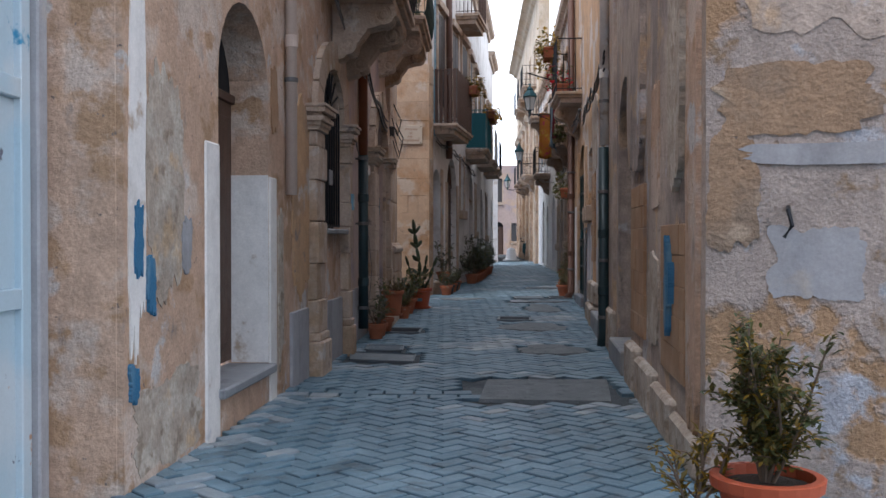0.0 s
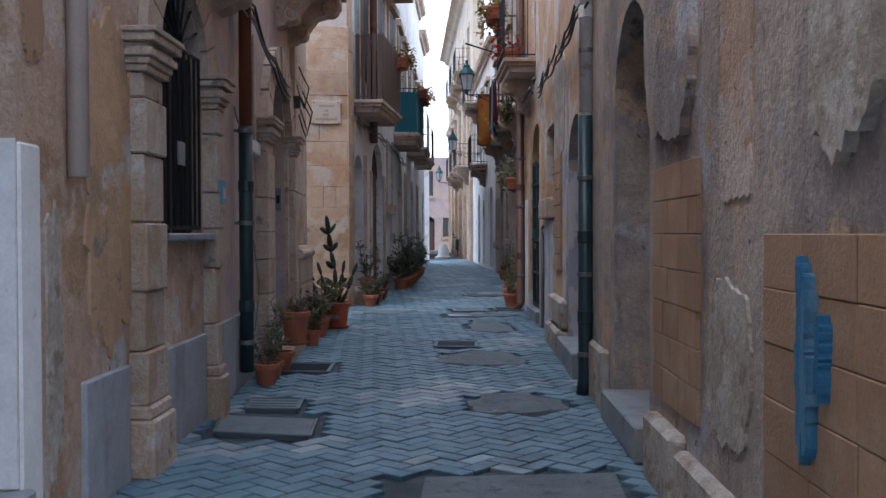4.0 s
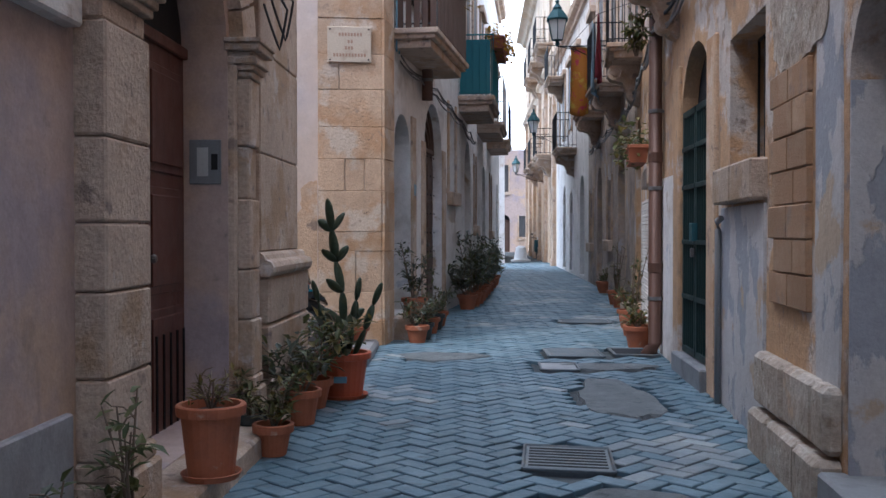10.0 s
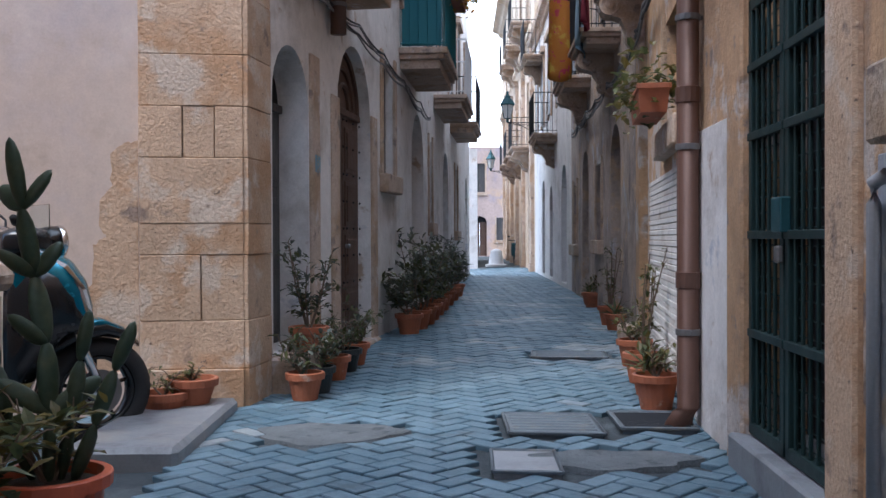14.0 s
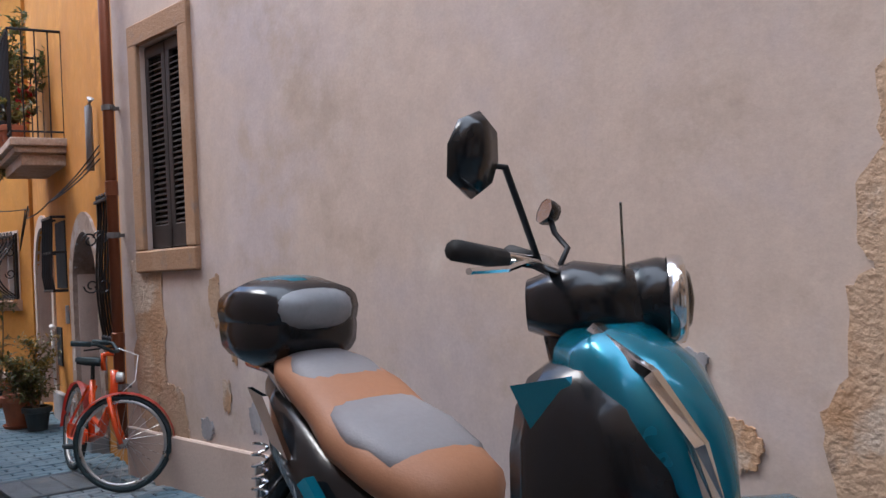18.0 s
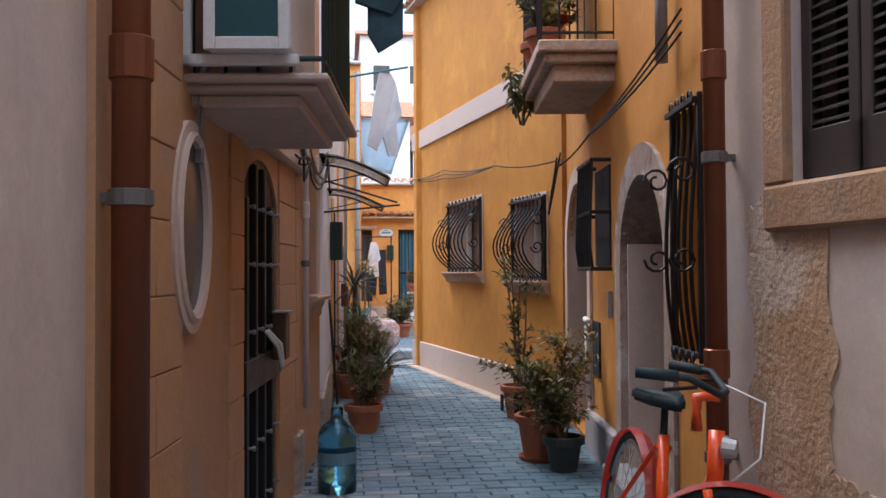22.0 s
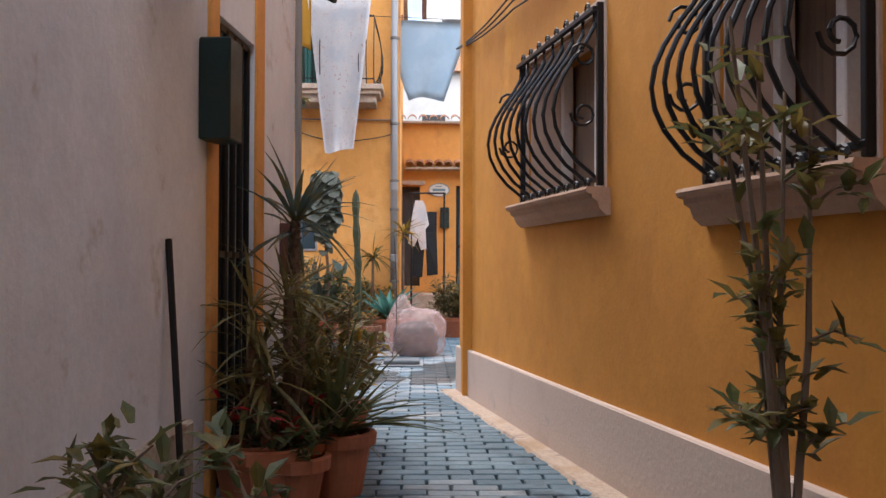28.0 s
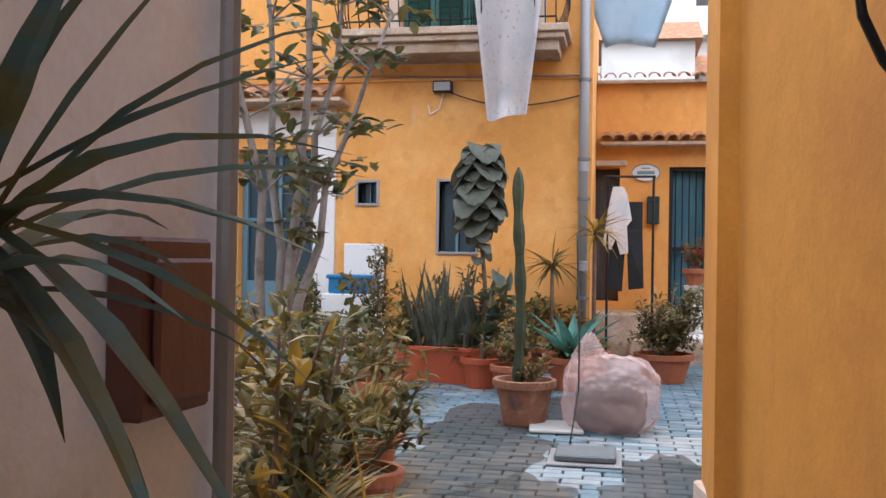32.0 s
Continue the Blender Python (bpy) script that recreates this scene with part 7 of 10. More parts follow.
    hl = part("headlight", lathe(bmesh.new(), [(0.0, 0.03), (0.07, 0.025), (0.092, 0.0), (0.098, -0.03), (0.085, -0.09), (0.04, -0.13)], 20, m=pose(0.60, 0, 1.24, 0, 90, 0)), BLACK, t, "round headlight in a black shell with a chrome ring", smooth=True)
    part("headlight_ring", lathe(bmesh.new(), [(0.082, 0.012), (0.090, 0.026), (0.100, 0.020), (0.103, 0.0), (0.098, -0.01)], 24, m=pose(0.60, 0, 1.24, 0, 90, 0)), CHROME, hl, "chrome ring", smooth=True)
    part("lens", lathe(bmesh.new(), [(0.0, 0.045), (0.06, 0.036), (0.085, 0.012), (0.09, 0.0)], 20, m=pose(0.60, 0, 1.24, 0, 90, 0)), PANE, hl, "clear headlight lens", smooth=True)
    part("reflector", lathe(bmesh.new(), [(0.0, -0.02), (0.05, -0.012), (0.084, 0.003)], 20, m=pose(0.60, 0, 1.24, 0, 90, 0)), CHROME, hl, smooth=True)
    part("handlebar", tubes([[(0.25, -0.34, 1.36), (0.33, -0.18, 1.34), (0.38, 0, 1.30), (0.33, 0.18, 1.34), (0.25, 0.34, 1.36)]], 0.014, 8), CHROME, t, smooth=True)
    for y in (-1, 1):
        part("grip", tubes([[(0.22, y * 0.42, 1.37), (0.28, y * 0.27, 1.35)]], 0.021, 10), RUBBER, t, smooth=True)
        part("brake_lever", tubes([[(0.32, y * 0.26, 1.34), (0.30, y * 0.36, 1.33), (0.25, y * 0.47, 1.33)]], 0.007, 6), CHROME, t)
    part("mirror_stalk", tubes([[(0.34, -0.17, 1.34), (0.32, -0.25, 1.44), (0.30, -0.31, 1.53), (0.26, -0.34, 1.535)]], 0.007, 8), IRON, t, smooth=True)
    part("mirror_stalk", tubes([[(0.36, 0.10, 1.32), (0.38, 0.16, 1.37), (0.35, 0.19, 1.41), (0.34, 0.20, 1.45)]], 0.007, 8), IRON, t, smooth=True)
    for place, wide, tall in ((pose(0.25, -0.375, 1.55, 0, -78, -30), 0.085, 0.062), (pose(0.335, 0.205, 1.465, 0, -70, 40), 0.035, 0.03)):
        bm = bmesh.new()
        rim = [(-1.0, 0.25), (-0.72, 0.82), (-0.1, 1.0), (0.7, 0.72), (1.0, 0.1), (0.78, -0.6), (0.2, -0.95), (-0.55, -0.8)]
        back = bm.verts.new(place @ Vector((0.0, 0.0, -0.03)))
        mid = [bm.verts.new(place @ Vector((x * wide * 0.8, y * tall * 0.8, -0.022))) for x, y in rim]
        low = [bm.verts.new(place @ Vector((x * wide, y * tall, 0.0))) for x, y in rim]
        top = [bm.verts.new(place @ Vector((x * wide * 0.96, y * tall * 0.96, 0.01))) for x, y in rim]
        for k in range(8):
            q = (k + 1) % 8
            bm.faces.new((back, mid[k], mid[q]))
            bm.faces.new((mid[k], low[k], low[q], mid[q]))
            bm.faces.new((low[k], top[k], top[q], low[q]))
        mi = part("mirror", bm, BLACK, t, smooth=True)
        bm = bmesh.new()
        bm.faces.new([bm.verts.new(place @ Vector((x * wide * 0.95, y * tall * 0.95, 0.009))) for x, y in rim])
        part("mirror_glass", bm, CHROME, mi, "silvered mirror glass")
    part("fly_screen", boxes((0.50, 0.505, -0.14, 0.14, 1.28, 1.46), bevel=0.002), PANE, t)
    # body, seat, rear
    loft([(0.30, 0.42, 0.16, 0.08, 0.6), (0.05, 0.38, 0.20, 0.08, 0.6), (-0.25, 0.42, 0.20, 0.12, 0.6)], "footboard", BLACK)
    loft([(-0.05, 0.52, 0.10, 0.12, 0.7), (-0.16, 0.56, 0.17, 0.16, 0.7), (-0.45, 0.66, 0.20, 0.17, 0.7), (-0.76, 0.84, 0.16, 0.14, 0.7), (-0.98, 0.94, 0.06, 0.06, 0.7)], "tail_body", BLACK)
    for y in (-1, 1):
        part("lower_stripe", tubes([[(0.05, y * 0.2, 0.44), (-0.18, y * 0.215, 0.54), (-0.42, y * 0.215, 0.74)]], 0.028, 6), TEALP, t, "teal stripe")
        bm = bmesh.new()
        prism(bm, [(-0.80, 0.98), (-0.70, 0.96), (-0.56, 0.78), (-0.66, 0.82)], y * 0.19 - 0.008, y * 0.19 + 0.008)
        part("chrome_badge", bm, CHROME, t)
        part("shock_spring", tubes([[(-0.76 + 0.022 * math.cos(0.75 * k) + 0.0004 * k, y * 0.2 + 0.022 * math.sin(0.75 * k), 0.42 + k * 0.0044) for k in range(90)]], 0.005, 5), CHROME, t)
    loft([(0.03, 0.70, 0.06, 0.05, 0.8), (-0.03, 0.73, 0.14, 0.09, 0.8), (-0.20, 0.79, 0.185, 0.09, 0.8), (-0.38, 0.85, 0.185, 0.09, 0.8), (-0.50, 0.93, 0.17, 0.085, 0.8), (-0.72, 1.02, 0.15, 0.06, 0.8), (-0.84, 1.05, 0.09, 0.04, 0.8)], "seat", TAN, "tan leatherette seat")
    loft([(-0.07, 0.785, 0.07, 0.03, 0.8), (-0.12, 0.81, 0.145, 0.05, 0.8), (-0.28, 0.865, 0.17, 0.05, 0.8), (-0.43, 0.915, 0.15, 0.05, 0.8)], "seat_pad", GREYL, "grey seat pad")
    loft([(-0.47, 0.93, 0.10, 0.05, 0.8), (-0.52, 0.965, 0.135, 0.055, 0.8), (-0.64, 1.02, 0.135, 0.05, 0.8), (-0.74, 1.055, 0.10, 0.035, 0.8)], "pillion_pad", GREYL, "grey pillion pad")
    part("rack", tubes([[(-0.70, -0.10, 0.92), (-0.84, -0.10, 1.02), (-1.02, -0.09, 1.035), (-1.02, 0.09, 1.035), (-0.84, 0.10, 1.02), (-0.70, 0.10, 0.92)]], 0.016, 8), CHROME, t, smooth=True)
    loft([(-0.72, 1.16, 0.105, 0.07, 0.75), (-0.755, 1.155, 0.155, 0.11, 0.7), (-0.92, 1.15, 0.185, 0.132, 0.7), (-1.07, 1.155, 0.165, 0.115, 0.7), (-1.12, 1.16, 0.105, 0.07, 0.75)], "top_case", BLACK, "gloss black top case")
    loft([(-0.715, 1.205, 0.105, 0.058, 0.8), (-0.75, 1.22, 0.16, 0.083, 0.72), (-0.92, 1.232, 0.19, 0.10, 0.72), (-1.07, 1.22, 0.17, 0.083, 0.72), (-1.125, 1.20, 0.105, 0.053, 0.8)], "top_case_lid", BLACK, "gloss black lid")
    loft([(-0.82, 1.27, 0.09, 0.045, 0.8), (-0.92, 1.295, 0.135, 0.04, 0.8), (-1.04, 1.27, 0.10, 0.045, 0.8)], "lid_flash", TEALP, "metallic teal flash on the lid")
    loft([(-0.685, 1.21, 0.05, 0.035, 0.8), (-0.70, 1.21, 0.10, 0.055, 0.8), (-0.74, 1.22, 0.135, 0.07, 0.75), (-0.79, 1.225, 0.148, 0.058, 0.75), (-0.82, 1.225, 0.135, 0.04, 0.8)], "backrest_pad", GREYP)
    part("silencer", tubes([[(-0.45, -0.20, 0.34), (-0.70, -0.22, 0.40), (-1.02, -0.23, 0.50)]], 0.055, 12), CHROME, t, smooth=True)
    part("engine", boxes((-0.75, -0.25, -0.12, 0.12, 0.22, 0.50), bevel=0.05), IRON, t)
    part("stand", tubes([[(-0.30, -0.10, 0.25), (-0.38, -0.16, 0.005)], [(-0.30, 0.10, 0.25), (-0.38, 0.16, 0.005)]], 0.014, 6), IRON, t)
    # the front wheel and the bars are turned to the wall
    turn = pose(0.38, 0, 0, 0, 0, 44) @ Matrix.Translation((-0.38, 0, 0))
    for ob in t.children:
        if ob.name.split(".")[0] in ("front_wheel", "fork_leg", "front_mudguard", "mudguard_stripe", "handlebar", "handlebar_fairing", "headlight", "grip", "brake_lever", "mirror_stalk", "mirror", "fly_screen"):
            ob.matrix_basis = turn
    part("number_plate", boxes((-1.022, -1.012, -0.09, 0.09, 0.52, 0.68), bevel=0.003), PAPER, t)
    loft([(-0.80, 0.74, 0.06, 0.05, 0.7), (-0.86, 0.70, 0.10, 0.09, 0.7), (-0.95, 0.62, 0.10, 0.11, 0.7), (-1.01, 0.54, 0.09, 0.11, 0.7)], "rear_mudguard", BLACK, "black plastic rear mudguard")
    return t


motor_scooter(pose(-1.80, 18.62, 0.085, 0, 0, 0) @ Matrix.Diagonal((1.06, 1.12, 1.0, 1)))


# ---- bicycle
def bicycle(m, steer):
    t = thing("bicycle", m, "bright orange city bicycle leaning against the wall", "bicycle")
    OR = plain("bright_orange_paint", (0.80, 0.085, 0.012), 0.3, coat=0.4, bump=0.0)
    RED = plain("red_pink_mudguard", (0.62, 0.10, 0.075), 0.35, coat=0.3, bump=0.0)
    RUB = plain("bicycle_tyre_rubber", (0.02, 0.035, 0.04), 0.7)
    RIM = plain("aluminium_rim", (0.55, 0.55, 0.54), 0.3, 0.9)
    R = 0.29

    def wheel(mm, nm):
        w = part(nm, lathe(bmesh.new(), [(0.0, -0.04), (0.018, -0.04), (0.018, 0.04), (0.0, 0.04)], 10, m=mm), RIM, t)
        ring = [mm @ Vector((R * math.cos(a), R * math.sin(a), 0)) for a in [2 * math.pi * k / 40 for k in range(40)]]
        part("tyre", tubes([ring], 0.018, 8, True), RUB, w, smooth=True)
        ring = [mm @ Vector(((R - 0.025) * math.cos(a), (R - 0.025) * math.sin(a), 0)) for a in [2 * math.pi * k / 40 for k in range(40)]]
        part("rim", tubes([ring], 0.013, 6, True), RIM, w, smooth=True)
        bm = bmesh.new()
        for k in range(24):
            a = 2 * math.pi * k / 24
            tube(bm, [mm @ Vector((0.018 * math.cos(a + 1.2), 0.018 * math.sin(a + 1.2), 0.03 * (-1) ** k)), mm @ Vector(((R - 0.03) * math.cos(a), (R - 0.03) * math.sin(a), 0))], 0.0016, 3)
        part("spokes", bm, RIM, w)
        return w

    wheel(pose(-0.50, 0, R + 0.018, 90, 0, 0), "rear_wheel")
    S = Matrix.Translation((0.44, 0, 0)) @ pose(0, 0, 0, 0, 0, steer) @ Matrix.Translation((-0.44, 0, 0))
    wheel(S @ pose(0.50, 0, R + 0.018, 90, 0, 0), "front_wheel")
    for nm, pts, r in (("down_tube", [(0.36, 0, 0.62), (0.18, 0, 0.34), (-0.06, 0, 0.27)], 0.024), ("seat_tube", [(-0.06, 0, 0.25), (-0.16, 0, 0.66)], 0.022), ("head_tube", [(0.38, 0, 0.54), (0.34, 0, 0.76)], 0.026), ("low_bar", [(0.35, 0, 0.56), (0.10, 0, 0.38), (-0.10, 0, 0.42)], 0.016)):
        part(nm, tubes([pts], r, 10), OR, t, smooth=True)
    for y in (-0.05, 0.05):
        part("chain_stay", tubes([[(-0.06, y * 0.6, 0.27), (-0.50, y, R + 0.018)]], 0.011, 6), OR, t)
        part("seat_stay", tubes([[(-0.15, y * 0.5, 0.62), (-0.50, y, R + 0.018)]], 0.010, 6), OR, t)
        part("fork_blade", tubes([[S @ Vector(p) for p in ((0.40, y, 0.60), (0.45, y, 0.42), (0.50, y, R + 0.018))]], 0.015, 8), OR, t, smooth=True)
    for c, lo, hi, rot in ((-0.50, 20, 190, Matrix.Identity(4)), (0.50, 10, 175, S)):
        bm = bmesh.new()
        pts = [(c + (R + 0.035) * math.cos(radians(a)), (R + 0.035) * math.sin(radians(a)) + R + 0.018) for a in range(lo, hi + 1, 11)]
        vs = [[bm.verts.new(rot @ Vector((x, y, zz - abs(y) * 0.4))) for y in (-0.03, 0.0, 0.03)] for x, zz in pts]
        for A, B in zip(vs, vs[1:]):
            for k in range(2):
                bm.faces.new((A[k], A[k + 1], B[k + 1], B[k]))
        bmesh.ops.solidify(bm, geom=bm.faces[:], thickness=0.003)
        part("mudguard", bm, RED, t, "reddish mudguard")
    part("seat_post", tubes([[(-0.155, 0, 0.64), (-0.18, 0, 0.76)]], 0.014, 8), RUB, t)
    bm = bmesh.new()
    prism(bm, [(-0.30, -0.10), (-0.31, 0.10), (-0.16, 0.06), (-0.02, 0.02), (-0.02, -0.02), (-0.16, -0.06)], 0.0, 0.05)
    for v in bm.verts:
        v.co = Vector((v.co.x, v.co.z, 0.76 + v.co.y + 0.02 * abs(v.co.x + 0.15)))
    bmesh.ops.bevel(bm, geom=bm.edges[:], offset=0.012, segments=2, affect="EDGES")
    part("saddle", bm, RUB, t, "black saddle", smooth=True)
    part("stem", tubes([[S @ Vector(p) for p in ((0.345, 0, 0.76), (0.335, 0, 0.86), (0.40, 0, 0.875))]], 0.019, 8), OR, t, smooth=True)
    part("handlebar", tubes([[S @ Vector(p) for p in ((0.24, -0.26, 0.93), (0.34, -0.22, 0.93), (0.41, -0.08, 0.885), (0.41, 0.08, 0.885), (0.34, 0.22, 0.93), (0.24, 0.26, 0.93))]], 0.011, 8), RUB, t, smooth=True)
    for y in (-1, 1):
        part("grip", tubes([[S @ Vector((0.20, y * 0.275, 0.93)), S @ Vector((0.31, y * 0.235, 0.93))]], 0.017, 8), RUB, t, smooth=True)
        part("brake_lever", tubes([[S @ Vector((0.36, y * 0.2, 0.905)), S @ Vector((0.28, y * 0.27, 0.89))]], 0.006, 5), IRON, t)
    part("brake_cable", tubes([[S @ Vector(p) for p in ((0.38, 0.18, 0.90), (0.52, 0.16, 0.86), (0.53, 0.08, 0.70), (0.44, 0.03, 0.60))]], 0.004, 5), WHITE, t, "pale brake cable", smooth=True)
    part("crank", lathe(bmesh.new(), [(0.0, 0.0), (0.075, 0.0), (0.075, 0.006), (0.0, 0.006)], 20, m=pose(-0.06, -0.05, 0.26, 90)), IRON, t)
    part("pedal", boxes((-0.18, -0.10, -0.16, -0.07, 0.20, 0.225), bevel=0.004), RUB, t)
    part("chain_guard", boxes((-0.45, 0.0, -0.062, -0.052, 0.24, 0.34), bevel=0.02), OR, t)
    part("bell_lamp", lathe(bmesh.new(), [(0.0, 0.03), (0.03, 0.02), (0.036, -0.02), (0.0, -0.03)], 12, m=S @ pose(0.44, 0.05, 0.72, 0, 90, 0)), RIM, t)
    return t


bicycle(pose(-6.36, 18.96, 0.095, -7, 0, -2), 62)

# ---- stone-clad house: oval window, doors, canopies
blocks = thing("stone_cladding", A2, "cladding of peach stone blocks with thin joints", "cladding")
rng = random.Random(17)
for r in range(13):
    z = 0.42 + r * 0.215
    u = a2(-6.75) if r % 2 else a2(-6.68)
    for lo, hi in ((a2(-5.56), a2(-6.12)), (a2(-6.84), a2(-7.09)), (a2(-8.04), a2(-8.62)), (a2(-8.63), a2(-8.77))):
        k = lo
        if lo == a2(-5.56):
            w = (hi - lo) / (1 if r % 2 else 2)
        else:
            w = hi - lo
        while k < hi - 0.02:
            part("block", boxes((k + 0.002, min(k + w, hi) - 0.002, -0.005, 0.012 + 0.003 * rng.random(), z + 0.002, z + 0.213), bevel=0.003), PEACH_BLOCK, blocks)
            k += w
OVALGLASS = plain("dim_curtained_glass", (0.05, 0.056, 0.07), 0.22, bump=0.02)
ov = thing("oval_window", A2, "tall oval window with a pale moulded surround", "window")
cu, cz = a2(-6.22), 1.49
part("dark_glass", lathe(bmesh.new(), [(0.0, 0.002), (1.0, 0.002)], 40, m=Matrix.Translation((cu, 0.01, cz)) @ pose(0, 0, 0, -90) @ Matrix.Diagonal((0.175, 0.275, 1, 1))), OVALGLASS, ov)
part("backing", lathe(bmesh.new(), [(0.0, 0.0), (1.0, 0.0)], 40, m=Matrix.Translation((cu, 0.006, cz)) @ pose(0, 0, 0, -90) @ Matrix.Diagonal((0.177, 0.277, 1, 1))), DARK, ov)
bm = bmesh.new()
rings = []
for k in range(48):
    a = 2 * math.pi * k / 48
    c, s = math.cos(a), math.sin(a)
    rings.append([bm.verts.new((cu + (0.17 + d) * c, n, cz + (0.27 + d) * s)) for d, n in ((0.0, 0.0), (0.0, 0.03), (0.018, 0.038), (0.03, 0.03), (0.03, 0.022), (0.065, 0.022), (0.065, 0.0))])
for k in range(48):
    A, B = rings[k], rings[(k + 1) % 48]
    for j in range(6):
        bm.faces.new((A[j], A[j + 1], B[j + 1], B[j]))
part("surround", bm, PINK_BASE, ov, "pale pink moulded surround")

studded = thing("studded_door", at(A2, 0, 0.065, 0), "black metal door with glazed strips, bolts and a letter box", "door")
p, q = a2(-7.10), a2(-8.03)
part("panel_back", prism(bmesh.new(), arch_outline(p, q, 0.12, 1.60, 0.26), -0.12, -0.08), IRON, studded)
for k in range(4):
    u0_ = p + 0.04 + k * (q - p - 0.08) / 4
    st = part("upright", boxes((u0_, u0_ + 0.05, -0.085, -0.05, 0.14, (1.66, 1.82, 1.82, 1.66)[k]), bevel=0.006), IRON, studded)
    for zz in (0.35, 0.62, 1.1, 1.38, 1.62):
        part("bolt", lathe(bmesh.new(), [(0.007, 0.0), (0.007, 0.02), (0.012, 0.022), (0.010, 0.03), (0.0, 0.034)], 8, m=pose(u0_ + 0.025, -0.05, zz, -90)), GREYPIPE, st, "dull metal bolt head")
part("rail", boxes((p, q, -0.085, -0.045, 0.84, 0.98), bevel=0.006), IRON, studded)
part("handle", tubes([[(q - 0.46, -0.045, 1.08), (q - 0.40, 0.0, 1.0), (q - 0.32, 0.01, 0.90)], [(q - 0.41, -0.045, 1.08), (q - 0.36, 0.01, 1.01), (q - 0.31, 0.01, 0.92)]], 0.009, 6), WHITE, studded, "rope loop on the handle")
lb = thing("letter_box", at(A2, 0, 0.065, 0), "small brown letter box with a grey lid on the door", "letter box")
part("box", boxes((q - 0.29, q - 0.15, -0.045, 0.02, 0.93, 1.15), bevel=0.006), BROWNWOOD, lb)
part("lid", boxes((q - 0.30, q - 0.14, -0.045, 0.035, 1.15, 1.162), bevel=0.003), SLATE, lb)
slab("base_rough", A2, a2(-8.62), a2(-8.84), -0.01, 0.035, 0.0, 0.42, RAW_STONE, "rough stone plinth", "plinth", 0.01, "structure")

# air conditioner on its slab, canopies
ac = thing("air_conditioner", A2, "white outdoor air-conditioning unit on brackets", "air conditioner")
u0_ = a2(-6.09)
part("casing", boxes((u0_ + 0.012, u0_ + 0.68, 0.08, 0.34, 2.02, 2.48), bevel=0.015), WHITE, ac)
part("side_frame", boxes((u0_ - 0.004, u0_ + 0.012, 0.08, 0.115, 2.02, 2.48), (u0_ - 0.004, u0_ + 0.012, 0.305, 0.34, 2.02, 2.48), (u0_ - 0.004, u0_ + 0.012, 0.115, 0.305, 2.02, 2.06), (u0_ - 0.004, u0_ + 0.012, 0.115, 0.305, 2.44, 2.48), bevel=0.003), WHITE, ac)
part("coil_grille", boxes((u0_ + 0.002, u0_ + 0.010, 0.115, 0.305, 2.06, 2.44)), LAMPGREEN, ac, "dark blue-green coil grille")
for uu in (u0_ + 0.05, u0_ + 0.6):
    part("bracket", boxes((uu, uu + 0.03, -0.01, 0.36, 1.985, 2.02), (uu, uu + 0.03, -0.01, 0.03, 1.985, 2.25), bevel=0.004), WHITE, ac)
part("pipe", tubes([[(u0_ + 0.3, 0.08, 2.1), (u0_ + 0.2, 0.03, 2.0), (u0_ + 0.2, 0.02, 1.7)]], 0.018, 6), CABLE_GREY, ac)
balc = balcony(at(A2, a2(-6.28), 0, 0), 1.05, 0.45, 2.0 - 0.03, 0.9, "small concrete balcony with a green railing", STUCCO_CREAM, IRON_GREEN, 12, 0, 0, 0.09)
slab("moulding_strip", A2, a2(-7.3), a2(-8.84), -0.01, 0.05, 1.92, 2.02, PINK_BASE, "pale moulding under the balcony", "moulding", 0.015)


def canopy(m, w, d, z, seed=0, sheet=True):
    t = thing("door_canopy", m, "smoked plastic door canopy on black iron brackets", "canopy", "door canopies in the alley")
    arc = [(d * k / 8, z + 0.16 * math.cos(0.5 * math.pi * k / 8) ** 1.0 - 0.04) for k in range(9)]
    for u in (0.0, w):
        part("bracket", tubes([[(u, y, zz) for y, zz in arc]], 0.009, 6), IRON, t)
    part("strut", tubes([[(u, 0.0, z - 0.02), (u, d * 0.62, z + 0.05)]], 0.006, 6), IRON, t)
    part("front_bar", tubes([[(0, d, z - 0.04), (w, d, z - 0.04)]], 0.008, 6), IRON, t)
    if sheet:
        bm = bmesh.new()
        A = [(bm.verts.new((-0.03, y, zz + 0.014)), bm.verts.new((w + 0.03, y, zz + 0.014))) for y, zz in arc]
        for p_, q_ in zip(A, A[1:]):
            bm.faces.new((p_[0], p_[1], q_[1], q_[0]))
        bmesh.ops.solidify(bm, geom=bm.faces[:], thickness=0.006)
        part("sheet", bm, CANOPY, t, "smoked plastic sheet", smooth=True)
    return t


canopy(at(A2, a2(-6.02), 0, 0), 1.0, 0.55, 2.55)
solid("canopy_rod", tubes([[(a4(-10.95), 0.0, 1.84), (a4(-10.95), 0.62, 1.90)], [(a4(-10.95), 0.0, 2.1), (a4(-10.95), 0.60, 1.92)]], 0.009, 6), IRON, "black iron awning rod stayed to the white wall", "rod", m=A4)
canopy(at(A4, 0.03, 0, 0), 0.6, 0.50, 2.06)
canopy(at(A4, a4(-11.9), 0, 0), 0.6, 0.52, 1.99)

